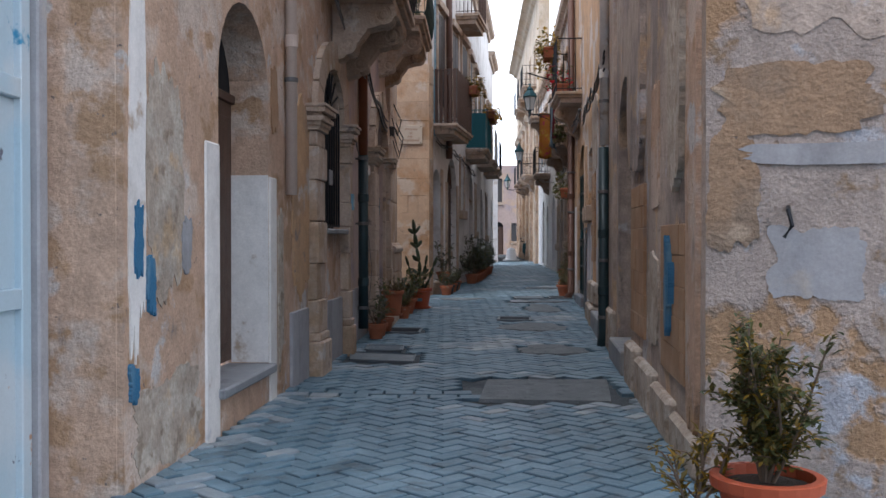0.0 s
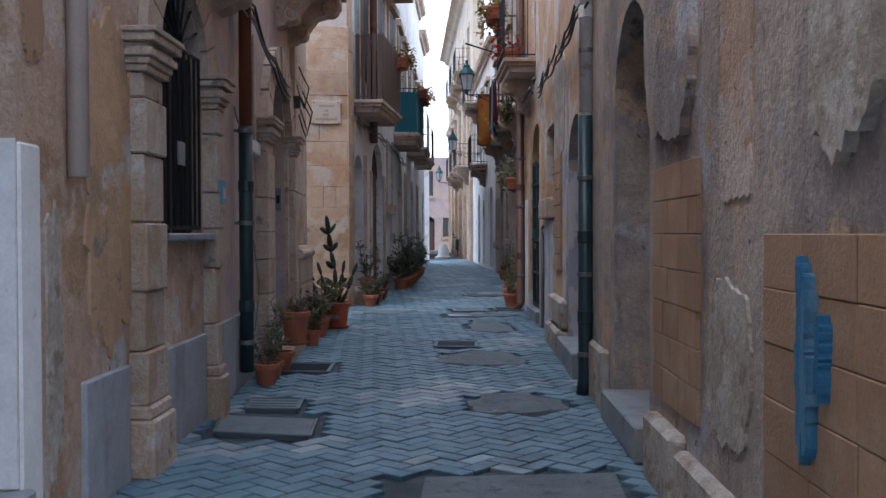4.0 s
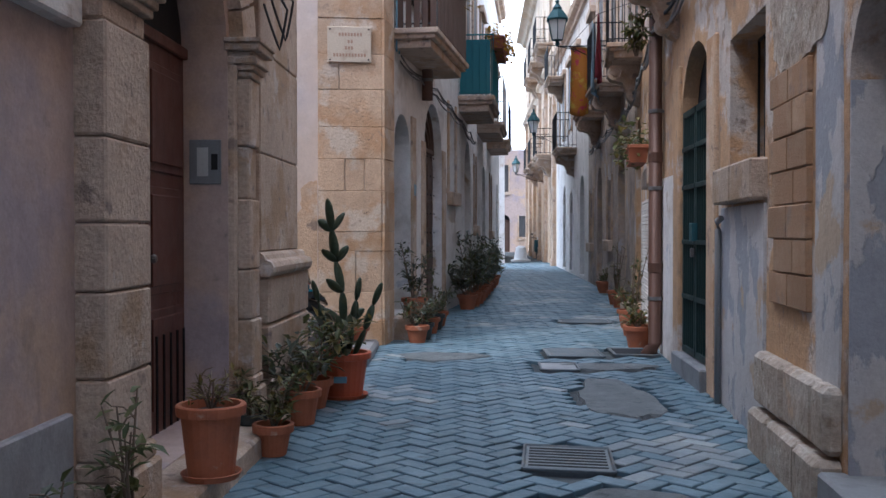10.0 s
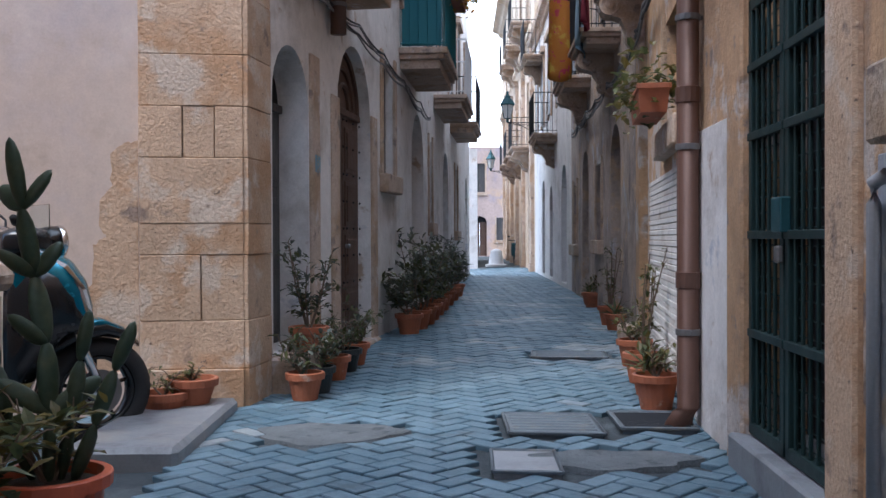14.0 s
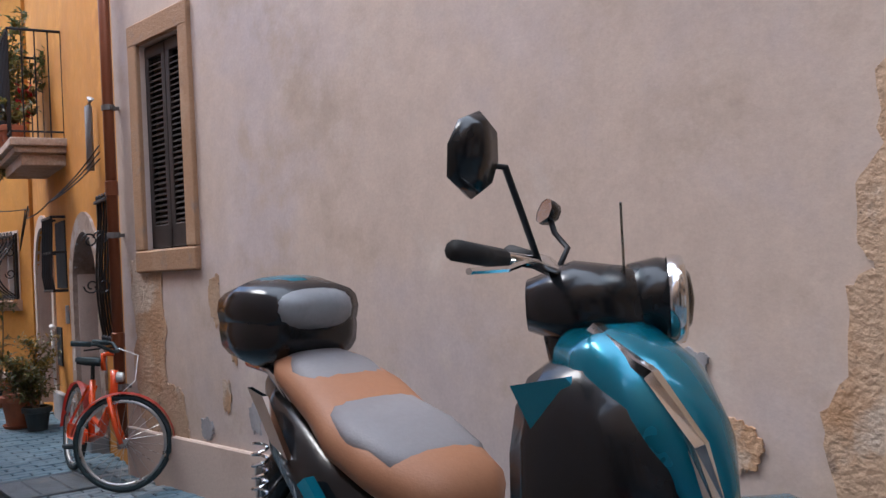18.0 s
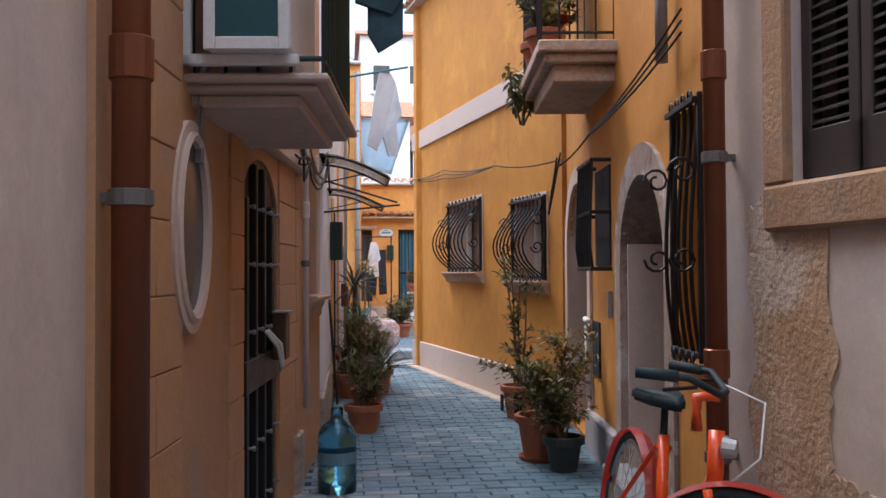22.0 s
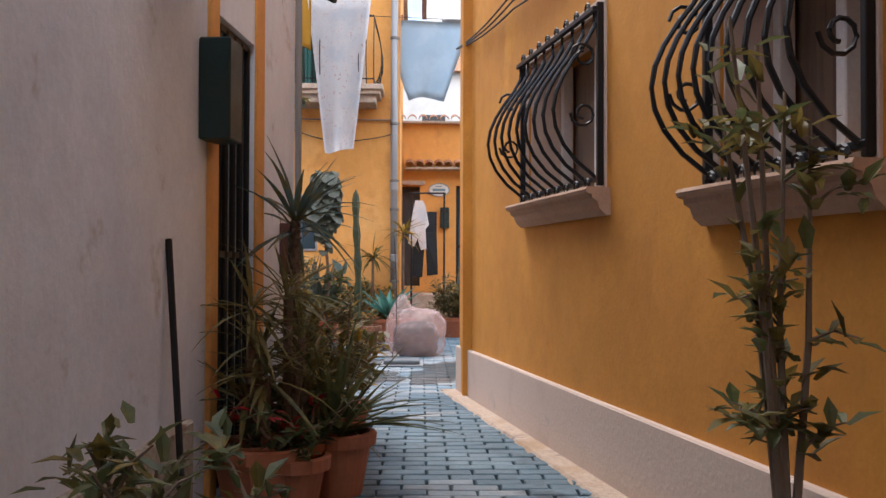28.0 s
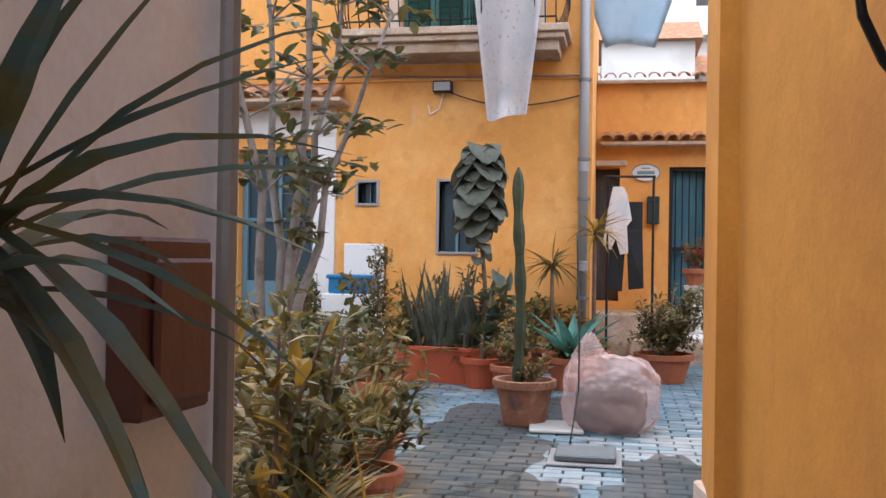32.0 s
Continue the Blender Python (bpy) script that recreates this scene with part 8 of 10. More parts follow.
# window with sill, white downpipe, meters
wi = thing("barred_window", A3, "small barred window with a moulded stone sill", "window")
# shade of the room painted as a near-black box
part("dark_pane", boxes((a3(-9.18), a3(-9.72), -0.25, -0.2, 1.2, 2.1)), DARK, wi)
bm = bmesh.new()
grid_bars(bm, a3(-9.21), a3(-9.69), 1.22, 2.08, -0.06, 4, 3, 0.012)
part("grille", bm, IRON, wi)
bm = bmesh.new()
profile_x(bm, [(-0.02, 1.20), (0.085, 1.20), (0.094, 1.188), (0.092, 1.172), (0.078, 1.162), (0.052, 1.158), (0.048, 1.14), (0.03, 1.10), (0.022, 1.05), (-0.02, 1.04)], a3(-9.04), a3(-9.83))
part("window_sill", bm, SILL_STONE, wi, "moulded pink stone sill")
part("frame", boxes((a3(-9.18) - 0.06, a3(-9.18), -0.01, 0.02, 1.2, 2.15), (a3(-9.72), a3(-9.72) + 0.06, -0.01, 0.02, 1.2, 2.15), bevel=0.006), PINK_BASE, wi)
downpipe(at(A3, a3(-8.95), 0.03, 0), 0.35, 4.4, 0.017, WHITEPIPE, [1.4, 2.2], "slim white plastic downpipe on peach cladding")
slab("base_white_wall", A4, 0.0, a4(-12.5), -0.01, 0.03, 0.0, 0.46, RAW_STONE, "rough grey plinth of the white wall", "plinth", 0.01, "structure")
for k in range(5):
    rng = random.Random(300 + k)
    cable([A2 @ Vector((a2(-8.3 - 0.17 * i), 0.05 + 0.05 * rng.random(), 2.0 + 0.14 * rng.uniform(-1, 1))) for i in range(4)] + [A4 @ Vector((a4(-10.2 - 0.3 * i), 0.05, 2.15 + 0.15 * rng.uniform(-1, 1))) for i in range(3)], 0.007, CABLE_GREY if k % 2 else CABLE, 0.08, label="tangled cables under the balcony in the alley")

mb = thing("mail_box", A5, "dark green metal mail box with white notices", "mail box")
u0_ = a5(-12.62)
part("box", boxes((u0_, u0_ + 0.16, 0.0, 0.12, 1.47, 1.85), bevel=0.006), IRON_GREEN, mb)
part("notice", boxes((u0_ + 0.162, u0_ + 0.166, 0.03, 0.10, 1.53, 1.70)), PAPER, mb)
idoor = thing("barred_door", A5, "black iron barred door set in an orange opening", "door")
p, q = a5(-12.82), a5(-13.40)
# near-black backing, the shade behind the door bars put into colour
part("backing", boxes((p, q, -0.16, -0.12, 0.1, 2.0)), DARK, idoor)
bar_parts(idoor, IRON, p + 0.02, q - 0.02, 0.12, 1.98, -0.03, 6, 3, 0.014)
slab("door_jamb", A5, q + 0.002, q + 0.145, -0.02, 0.012, 0.05, 2.6, ORANGE, "orange painted door jamb beside the iron door", "door jamb", 0.006)
slab("door_jamb", A5, p - 0.10, p - 0.002, -0.02, 0.02, 0.05, 2.1, ORANGE, "orange painted door jamb beside the iron door", "door jamb", 0.006)
cab = thing("meter_cabinet", A5, "brown metal meter cabinet on the white wall", "cabinet")
part("body", boxes((a5(-13.89), a5(-14.08), 0.0, 0.06, 0.96, 1.22), bevel=0.006), REDWOOD, cab)
part("cabinet_door", boxes((a5(-13.91), a5(-14.06), 0.06, 0.075, 0.98, 1.19), bevel=0.006), REDWOOD, cab)
solid("broom_handle", tubes([[(a5(-12.55) - 0.36, 0.11, 0.1), (a5(-12.55) - 0.31, 0.03, 1.09)]], 0.012, 8), IRON, "dark broom handle leaning on the white wall", "broom", m=A5)
solid("grey_conduit", tubes([[(a5(-14.18), 0.03, 0.3), (a5(-14.18), 0.03, 4.0)]], 0.018, 8), GREYPIPE, "grey conduit at the wall corner", "conduit", m=A5)


# ---- yellow houses: grilles, arches, band, skirting
def belly_grille(m, u0, u1, z0, z1, label, B=0.20, n=9):
    t = thing("window_grille", m, label, "window grille", "bellied window grilles")

    def prof(k):
        s = k / 10
        return B * (math.sin(math.pi * min(1.0, s * 1.12) ** 0.85) if s < 0.9 else 0.12) * (1.0 if s < 0.9 else 0.6)

    for i in range(n):
        u = u0 + (u1 - u0) * i / (n - 1)
        part("bar", tubes([[(u, 0.03 + prof(k), z0 + (z1 - z0) * k / 10) for k in range(11)]], 0.009, 6), IRON, t)
    for z, nn in ((z0, 0.03), (z1, 0.05)):
        part("cross_rail", boxes((u0 - 0.03, u1 + 0.03, nn - 0.012, nn + 0.012, z - 0.012, z + 0.012), bevel=0.003), IRON, t)
    for u in (u0 - 0.02, u1 + 0.02):
        part("side_post", boxes((u - 0.012, u + 0.012, 0.01, 0.04, z0 - 0.03, z1 + 0.03), bevel=0.003), IRON, t)
        for zz, s in ((z0 + (z1 - z0) * 0.72, 1), (z0 + (z1 - z0) * 0.38, -1)):
            part("scroll", tubes([[(u, 0.10 + 0.06 * (1 - 0.05 * k) * math.cos(0.6 * k), zz + 0.06 * (1 - 0.05 * k) * s * math.sin(0.6 * k)) for k in range(14)]], 0.007, 5), IRON, t)
    for z in (z0 - 0.02, z1 + 0.02):
        for i in range(n - 1):
            u = u0 + (u1 - u0) * (i + 0.5) / (n - 1)
            part("curl", tubes([[(u + 0.03 * (1 - 0.04 * k) * math.cos(0.7 * k), 0.05, z + 0.03 * (1 - 0.04 * k) * math.sin(0.7 * k)) for k in range(12)]], 0.006, 4), IRON, t)
    return t


CURTAIN = surf("dim_brown_blind", (0.19, 0.14, 0.105), [((0.14, 0.10, 0.08), 6.0, 0.5, 0.62, (4, 4, 0.3))], rough=0.8, grain=0.06, bump=0.1)


def grilled(m, u0, u1, z0, z1, lab):
    t = thing("window", m, "recessed window with pale surround and moulded sill", "window", "windows of the yellow house")
    part("inner_blind", boxes((u0, u1, -0.30, -0.26, z0, z1)), CURTAIN, t, "dim brown blind behind the panes")
    part("reveal", boxes((u0 - 0.001, u0 + 0.012, -0.18, -0.011, z0, z1), (u1 - 0.012, u1 + 0.001, -0.18, -0.011, z0, z1), (u0 + 0.012, u1 - 0.012, -0.18, -0.011, z1 - 0.012, z1 + 0.001)), PINK_BASE, t, "pale pink reveal")
    part("window_frame", boxes((u0, u0 + 0.05, -0.24, -0.18, z0, z1), (u1 - 0.05, u1, -0.24, -0.18, z0, z1), ((u0 + u1) / 2 - 0.025, (u0 + u1) / 2 + 0.025, -0.24, -0.18, z0, z1), bevel=0.005), WHITE, t)
    part("surround", boxes((u0 - 0.06, u0 - 0.002, -0.01, 0.012, z0, z1 + 0.06), (u1 + 0.002, u1 + 0.06, -0.01, 0.012, z0, z1 + 0.06), (u0 - 0.06, u1 + 0.06, -0.01, 0.013, z1 + 0.002, z1 + 0.06), bevel=0.003), PINK_BASE, t)
    bm = bmesh.new()
    profile_x(bm, [(-0.02, z0), (0.105, z0), (0.112, z0 - 0.012), (0.105, z0 - 0.026), (0.085, z0 - 0.032), (0.082, z0 - 0.048), (0.06, z0 - 0.062), (0.05, z0 - 0.092), (0.02, z0 - 0.12), (-0.02, z0 - 0.12)], u0 - 0.10, u1 + 0.10)
    part("window_sill", bm, SILL_STONE, t, "pale pink moulded sill")
    belly_grille(m, u0 - 0.02, u1 + 0.02, z0 + 0.04, z1, lab)


grilled(N3, n3(-14.34), n3(-13.22), 1.345, 2.12, "black wrought iron window grille with a rounded belly and scrolls")
grilled(N3, n3(-12.16), n3(-11.42), 1.26, 2.0, "black wrought iron window grille with a rounded belly and scrolls")
slab("skirting_yellow", N3, 0.0, n3(-11.07), -0.01, 0.03, 0.0, 0.42, PINK_BASE, "pale pink skirting of the yellow house", "skirting", 0.008, "structure")
slab("band_yellow", N3, 0.0, n3(-11.07), -0.01, 0.03, 3.0, 3.24, PINK_BASE, "pale pink band on the yellow house", "band", 0.006, "structure")
slab("skirting_yellow_2", N2, n2(-9.8), n2(-8.72), -0.01, 0.05, 0.0, 0.36, DADO_GREY, "grey cement plinth of the yellow wall", "plinth", 0.01, "structure")
gc = thing("window_grille", N2, "flat black grille standing off a narrow window", "window grille", "bellied window grilles")
p, q = n2(-9.52), n2(-8.98)
# no hole in the wall: a near-black plate on its face paints the window's shade
part("dark_pane", boxes((p, q, 0.0, 0.012, 1.38, 2.02)), DARK, gc)
for i in range(6):
    u = p + (q - p) * i / 5
    part("bar", tubes([[(u, 0.12, 1.36), (u, 0.14, 1.5), (u, 0.12, 2.05)]], 0.010, 6), IRON, gc)
for z in (1.36, 1.72, 2.05):
    part("cross_rail", boxes((p - 0.02, q + 0.02, 0.115, 0.135, z - 0.012, z + 0.012), (p - 0.02, p, 0.0, 0.115, z - 0.012, z + 0.012), (q, q + 0.02, 0.0, 0.115, z - 0.012, z + 0.012), bevel=0.003), IRON, gc)
belly_grille(N2, n2(-7.28), n2(-6.87), 1.0, 2.04, "tall black bellied grille beside the brown pipe", 0.035, 5)
# near-black box as the shade inside the narrow window
part("dark_pane", boxes((n2(-7.3), n2(-6.85), -0.30, -0.26, 0.95, 2.05)), DARK, thing("narrow_window", N2, "narrow dark window behind a bellied grille", "window"))


def arch_trim(m, u0, u1, z0, sp, rise, w, mm, label, na=-0.02, nb=0.022):
    bm = bmesh.new()
    N = 16
    inner = [(u0, z0), (u0, sp)] + [((u0 + u1) / 2 - (u1 - u0) / 2 * math.cos(math.pi * k / N), sp + rise * math.sin(math.pi * k / N)) for k in range(1, N)] + [(u1, sp), (u1, z0)]
    outer = [(u0 - w, z0), (u0 - w, sp)] + [((u0 + u1) / 2 - ((u1 - u0) / 2 + w) * math.cos(math.pi * k / N), sp + (rise + w) * math.sin(math.pi * k / N)) for k in range(1, N)] + [(u1 + w, sp), (u1 + w, z0)]
    for k in range(len(inner) - 1):
        prism_pts = [inner[k], inner[k + 1], outer[k + 1], outer[k]]
        prism(bm, prism_pts, na, nb)
    bmesh.ops.remove_doubles(bm, verts=bm.verts, dist=1e-4)
    return solid("arch_trim", bm, mm, label, "door surround", m=m)


arch_trim(N2, n2(-10.9), n2(-9.85), 0.05, 1.54, 0.49, 0.13, PINK_BASE, "smooth pale pink surround of the arched doorway")
WORN_STONE = surf("worn_brown_grey_stone", (0.33, 0.245, 0.20), [((0.43, 0.37, 0.34), 3.2, 0.52, 0.60), ((0.21, 0.145, 0.115), 4.6, 0.55, 0.66), ((0.50, 0.47, 0.46), 11.0, 0.64, 0.67)], rough=0.9, grain=0.14, bump=0.5, bump_scale=24)
arch_trim(N2, n2(-8.62) + 0.022, n2(-7.5) - 0.022, 0.2, 1.40, 0.458, 0.17, WORN_STONE, "worn stone surround of the arched doorway")
arch_trim(N2, n2(-10.9) + 0.02, n2(-9.85) - 0.02, 0.12, 1.54, 0.47, 0.018, PINK_BASE, "smooth pale pink reveal of the arched doorway", -0.38, -0.021)
arch_trim(N2, n2(-8.62) + 0.02, n2(-7.5) - 0.02, 0.2, 1.40, 0.46, 0.018, WORN_STONE, "worn stone reveal of the arched doorway", -0.38, -0.021)
panelled_door("arched_door", N2, n2(-10.9), n2(-9.85), 0.15, 1.54, 0.49, 0.26, DARKWOOD, "dark wooden door deep in a pale arched doorway", leaves=1, panels=3)
DULLWOOD = surf("dull_brown_painted_wood", (0.25, 0.165, 0.13), [((0.19, 0.12, 0.095), 3.0, 0.5, 0.62, (1, 1, 0.2))], rough=0.6, grain=0.08, bump=0.15)
panelled_door("arched_door", N2, n2(-8.60), n2(-7.52), 0.22, 1.40, 0.46, 0.30, DULLWOOD, "dull brown double door with dark glass strips deep in a worn stone arch", leaves=2, panels=1, handle=False)
for k in range(2):
    u = n2(-8.60) + (n2(-7.52) - n2(-8.60)) * (0.25 + 0.5 * k)
    dg = thing("door_glass", N2, "tall dark glass strip in the brown arched door", "door glass", "glass strips of the brown door")
    part("pane", boxes((u - 0.12, u + 0.12, -0.262, -0.255, 0.62, 1.50), bevel=0.002), OVALGLASS, dg)
    part("bead", boxes((u - 0.14, u - 0.12, -0.265, -0.245, 0.60, 1.52), (u + 0.12, u + 0.14, -0.265, -0.245, 0.60, 1.52), (u - 0.12, u + 0.12, -0.265, -0.245, 0.60, 0.62), (u - 0.12, u + 0.12, -0.265, -0.245, 1.50, 1.52), bevel=0.003), DULLWOOD, dg)
slab("door_step", N2, n2(-8.6), n2(-7.4), -0.3, 0.14, 0.05, 0.22, MARBLE, "pale marble step before the arched doorway", "step", 0.012)
slab("doorbell", N2, n2(-9.0), n2(-8.95), 0.0, 0.03, 1.05, 1.22, GREYPIPE, "small grey doorbell box", "doorbell", 0.004)
niche = thing("gas_meter_niche", N2, "small niche painted as a near-black shade plate, with a pale bent pipe", "niche")
# flat near-black plate on the wall face imitates the shaded hollow
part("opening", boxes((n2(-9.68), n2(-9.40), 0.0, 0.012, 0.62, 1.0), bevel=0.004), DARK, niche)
part("bent_pipe", tubes([[(n2(-9.74), 0.03, 0.42), (n2(-9.74), 0.04, 0.96), (n2(-9.70), 0.06, 1.01), (n2(-9.55), 0.05, 1.0)]], 0.018, 8), WHITEPIPE, niche, smooth=True)

yb = balcony(at(N2, n2(-10.0), 0, 0), 1.2, 0.48, 2.75, 1.0, "stone balcony crowded with hanging plants and red flowers", STONE, IRON, 12, 0, 0, 0.24)
for i, (u, n_, h, mats, lab, r, nn) in enumerate(((0.15, 0.3, 1.3, [(LEAF_DARK, 0.8), (LEAF_OLIVE, 0.2)], "dense dark climbing plant on the balcony", 0.42, 700), (0.5, 0.4, 0.5, [(LEAF_RED, 0.35), (LEAF_OLIVE, 0.65)], "red poinsettia in a terracotta pot on the balcony", 0.25, 160), (0.85, 0.4, 0.3, [(LEAF_OLIVE, 0.7), (LEAF_DARK, 0.3)], "small plant in a terracotta pot on the balcony", 0.2, 120))):
    pot_plant(0, 0, 0.11, 0.16, TERRA, "shrub", 330 + i, h, lab, m=at(N2, n2(-10.0) + u, n_, 2.755), n=nn, ls=0.085, mats=mats, spread=r)
hang = thing("hanging_plant", at(N2, n2(-10.0) - 0.28, 0.42, 3.40), "large hanging plant trailing from above the balcony", "hanging plant")
shrub_parts(hang, 0.0, 0.8, 0.55, 900, 0.09, [(LEAF_DARK, 0.8), (LEAF_OLIVE, 0.2)], 341, stems=9, droop=0.5)
trail = thing("trailing_plant", at(N2, n2(-10.12), 0.46, 2.45), "trailing plant hanging down the side of the balcony", "hanging plant")
shrub_parts(trail, 0.0, 0.75, 0.25, 280, 0.08, [(LEAF_DARK, 0.7), (LEAF_OLIVE, 0.3)], 342, stems=5, droop=0.8)
for k in range(3):
    rng = random.Random(350 + k)
    cable([N2 @ Vector((n2(-7.0), 0.06, 2.35 + 0.05 * k)), N2 @ Vector((n2(-8.6), 0.2, 2.15)), N2 @ Vector((n2(-9.6), 0.25, 2.08)), N2 @ Vector((n2(-10.6), 0.1, 2.25)), N3 @ Vector((n3(-12.6), 0.06, 2.42)), N3 @ Vector((n3(-14.5), 0.05, 2.48 + 0.05 * k)), N3 @ Vector((n3(-16.1), 0.04, 2.62))], 0.006, CABLE, 0.02, label="sagging black cable across the yellow wall")
for k in range(4):
    cable([N2 @ Vector((n2(-10.2), 0.16, 2.25)), N2 @ Vector((n2(-10.3 - 0.06 * k), 0.22, 1.95 - 0.05 * k)), N2 @ Vector((n2(-10.1), 0.2, 2.2))], 0.007, CABLE, 0.03, label="loose loop of cable under the balcony")
solid("grey_conduit", tubes([[(n2(-7.35), 0.06, 2.3), (n2(-7.35), 0.06, 2.8), (n2(-7.3), 0.05, 2.86)]], 0.03, 8), GREYPIPE, "grey cable conduit with a bent top", "conduit", m=N2, smooth=True)

# water bottle, pots
wb = thing("water_bottle", pose(-8.66, 17.86, 0.09), "large blue plastic water bottle standing on the paving", "water bottle")
BLUEPL = glass("blue_tinted_plastic", (0.45, 0.80, 0.92), 0.10)
part("bottle", lathe(bmesh.new(), [(0.0, 0.005), (0.105, 0.0), (0.112, 0.02), (0.112, 0.06), (0.107, 0.07), (0.112, 0.08), (0.112, 0.12), (0.107, 0.13), (0.112, 0.14), (0.112, 0.26), (0.106, 0.27), (0.112, 0.28), (0.110, 0.33), (0.09, 0.37), (0.045, 0.41), (0.036, 0.43), (0.036, 0.475), (0.03, 0.48)], 24), BLUEPL, wb, smooth=True)
part("inner_wall", lathe(bmesh.new(), [(0.0, 0.012), (0.10, 0.01), (0.104, 0.32), (0.085, 0.36), (0.04, 0.405), (0.031, 0.43), (0.030, 0.475)], 24), BLUEPL, wb, smooth=True)
part("label_band", lathe(bmesh.new(), [(0.1135, 0.17), (0.1135, 0.235)], 24), BLUEPLATE, wb)
for i, (x, y, r, h, kind, ph, n_, ls, mats, lab) in enumerate((
    (-10.66, 18.06, 0.14, 0.22, "shrub", 0.28, 300, 0.06, [(LEAF_DARK, 0.6), (LEAF_OLIVE, 0.4)], "terracotta pot with a broad-leaved green plant"),
    (-11.0, 18.10, 0.13, 0.30, "shrub", 0.34, 300, 0.065, [(LEAF_DARK, 0.7), (LEAF_OLIVE, 0.3)], "tall terracotta pot with a green plant"),
    (-13.22, 18.02, 0.14, 0.2, "shrub", 0.25, 240, 0.09, [(LEAF_RED, 0.22), (LEAF_DARK, 0.78)], "pot with a red poinsettia beside the white wall"),
    (-12.95, 18.26, 0.15, 0.25, "blades", 0.5, 40, 0.035, [(LEAF_DARK, 1)], "pot with a spiky dracaena"),
    (-13.5, 18.18, 0.15, 0.3, "shrub", 0.62, 560, 0.055, [(LEAF_OLIVE, 0.6), (LEAF_YELLOW, 0.2), (LEAF_DARK, 0.2)], "pot with a tall leafy shrub by the white wall"),
    (-12.72, 18.12, 0.13, 0.2, "shrub", 0.25, 220, 0.07, [(LEAF_RED, 0.2), (LEAF_DARK, 0.8)], "pot with red flowers under spiky plants"),
)):
    pot_plant(x, y, r, h, TERRA, kind, 400 + i, ph, lab, n=n_, ls=ls, mats=mats, spread=0.3)


def dracaena(x, y, h, n, L, w, seed, mm, label, heads=1, z=None, tr=0.019):
    t = thing("dracaena", pose(x, y, street_z(x, y) if z is None else z), label, "plant")
    pot_parts(t, 0.15, 0.24, TERRA)
    rng = random.Random(seed)
    for k in range(heads):
        hd = Vector((rng.uniform(-0.15, 0.15) * (k > 0), rng.uniform(-0.12, 0.12) * (k > 0), h * (1 - 0.22 * k)))
        part("trunk", tubes([[(0, 0, 0.2), (hd.x * 0.4 + 0.02, hd.y * 0.4, hd.z * 0.5), (hd.x, hd.y, hd.z)]], tr, 8), BARK, t, smooth=True)
        blades_parts(t, hd, n, L, w, mm, seed + k, -0.45, 1.0, 0.75)
    if tr > 0.02:
        bm = bmesh.new()
        for i in range(150):
            a, z_ = i * 2.4, 0.24 + (h - 0.26) * i / 149
            leaf(bm, (tr * 0.9 * math.cos(a) + 0.02 * min(1.0, z_ / h * 2), tr * 0.9 * math.sin(a), z_), (math.cos(a), math.sin(a), 1.6), (math.cos(a), math.sin(a), 0), 0.02, 0.022, 0.2, 0.2, 2)
        part("bark", bm, BARK, t, "brown scars of fallen leaves")
    return t


dracaena(-13.42, 18.03, 1.12, 30, 0.41, 0.037, 501, LEAF_TEAL, "tall yucca with a brown scaly trunk and stiff dark leaves", tr=0.021)
dracaena(-12.85, 18.08, 0.80, 26, 0.34, 0.022, 505, LEAF_TAN, "dracaena with thin arching dark leaves", 3)
dracaena(-12.70, 18.02, 0.50, 26, 0.32, 0.026, 509, LEAF_TAN, "dracaena with grey-green arching leaves", 2)
dracaena(-12.78, 17.95, 0.74, 26, 0.32, 0.022, 513, LEAF_TAN, "tall dracaena with thin dark leaves", 2)
dracaena(-13.1, 18.16, 0.30, 30, 0.36, 0.024, 517, LEAF_STRIPE, "low striped spider plant with arching pale leaves")
dracaena(-15.05, 17.98, 0.30, 54, 0.40, 0.020, 521, LEAF_YELLOW, "low grassy plant with golden arching leaves")
for i, (x, y, h, n_, mats) in enumerate(((-13.72, 18.12, 0.55, 300, [(LEAF_DARK, 0.35), (LEAF_OLIVE, 0.35), (LEAF_YELLOW, 0.3)]), (-14.0, 18.2, 0.5, 260, [(LEAF_YELLOW, 0.3), (LEAF_OLIVE, 0.7)]), (-13.25, 18.12, 0.42, 200, [(LEAF_OLIVE, 0.7), (LEAF_YELLOW, 0.3)]))):
    pot_plant(x, y, 0.14, 0.22, TERRA, "shrub", 520 + i, h, "bushy dark leaved plant in a terracotta pot", n=n_, ls=0.085, mats=mats, spread=0.3)

bigp = pot_plant(-9.42, 19.22, 0.17, 0.30, TERRA, "shrub", 540, 0.6, "terracotta pot with a dense grey-green bush by the yellow wall", n=1700, ls=0.052, mats=[(LEAF_OLIVE, 0.45), (LEAF_YELLOW, 0.25), (LEAF_DARK, 0.30)], spread=0.5, saucer=True)
pot_plant(-9.05, 19.28, 0.12, 0.22, DARKPOT, "shrub", 541, 0.55, "dark pot with a leafy bush by the doorstep", n=800, ls=0.055, mats=[(LEAF_DARK, 0.6), (LEAF_OLIVE, 0.4)], spread=0.36)
st = thing("young_tree", pose(-11.22, 19.42, 0.09), "thin young tree with sparse leaves in a pink and black pot", "potted plant")
pot_parts(st, 0.16, 0.28, TERRA, 0.03)
for k in range(5):
    a = k * 1.256
    bm = bmesh.new()
    box(bm, -0.035, 0.035, -0.17, -0.15, 0.06, 0.2, bevel=0.006, m=pose(0, 0, 0, 0, 0, k * 72))
    part("painted_mark", bm, DARK, st, "black painted mark")
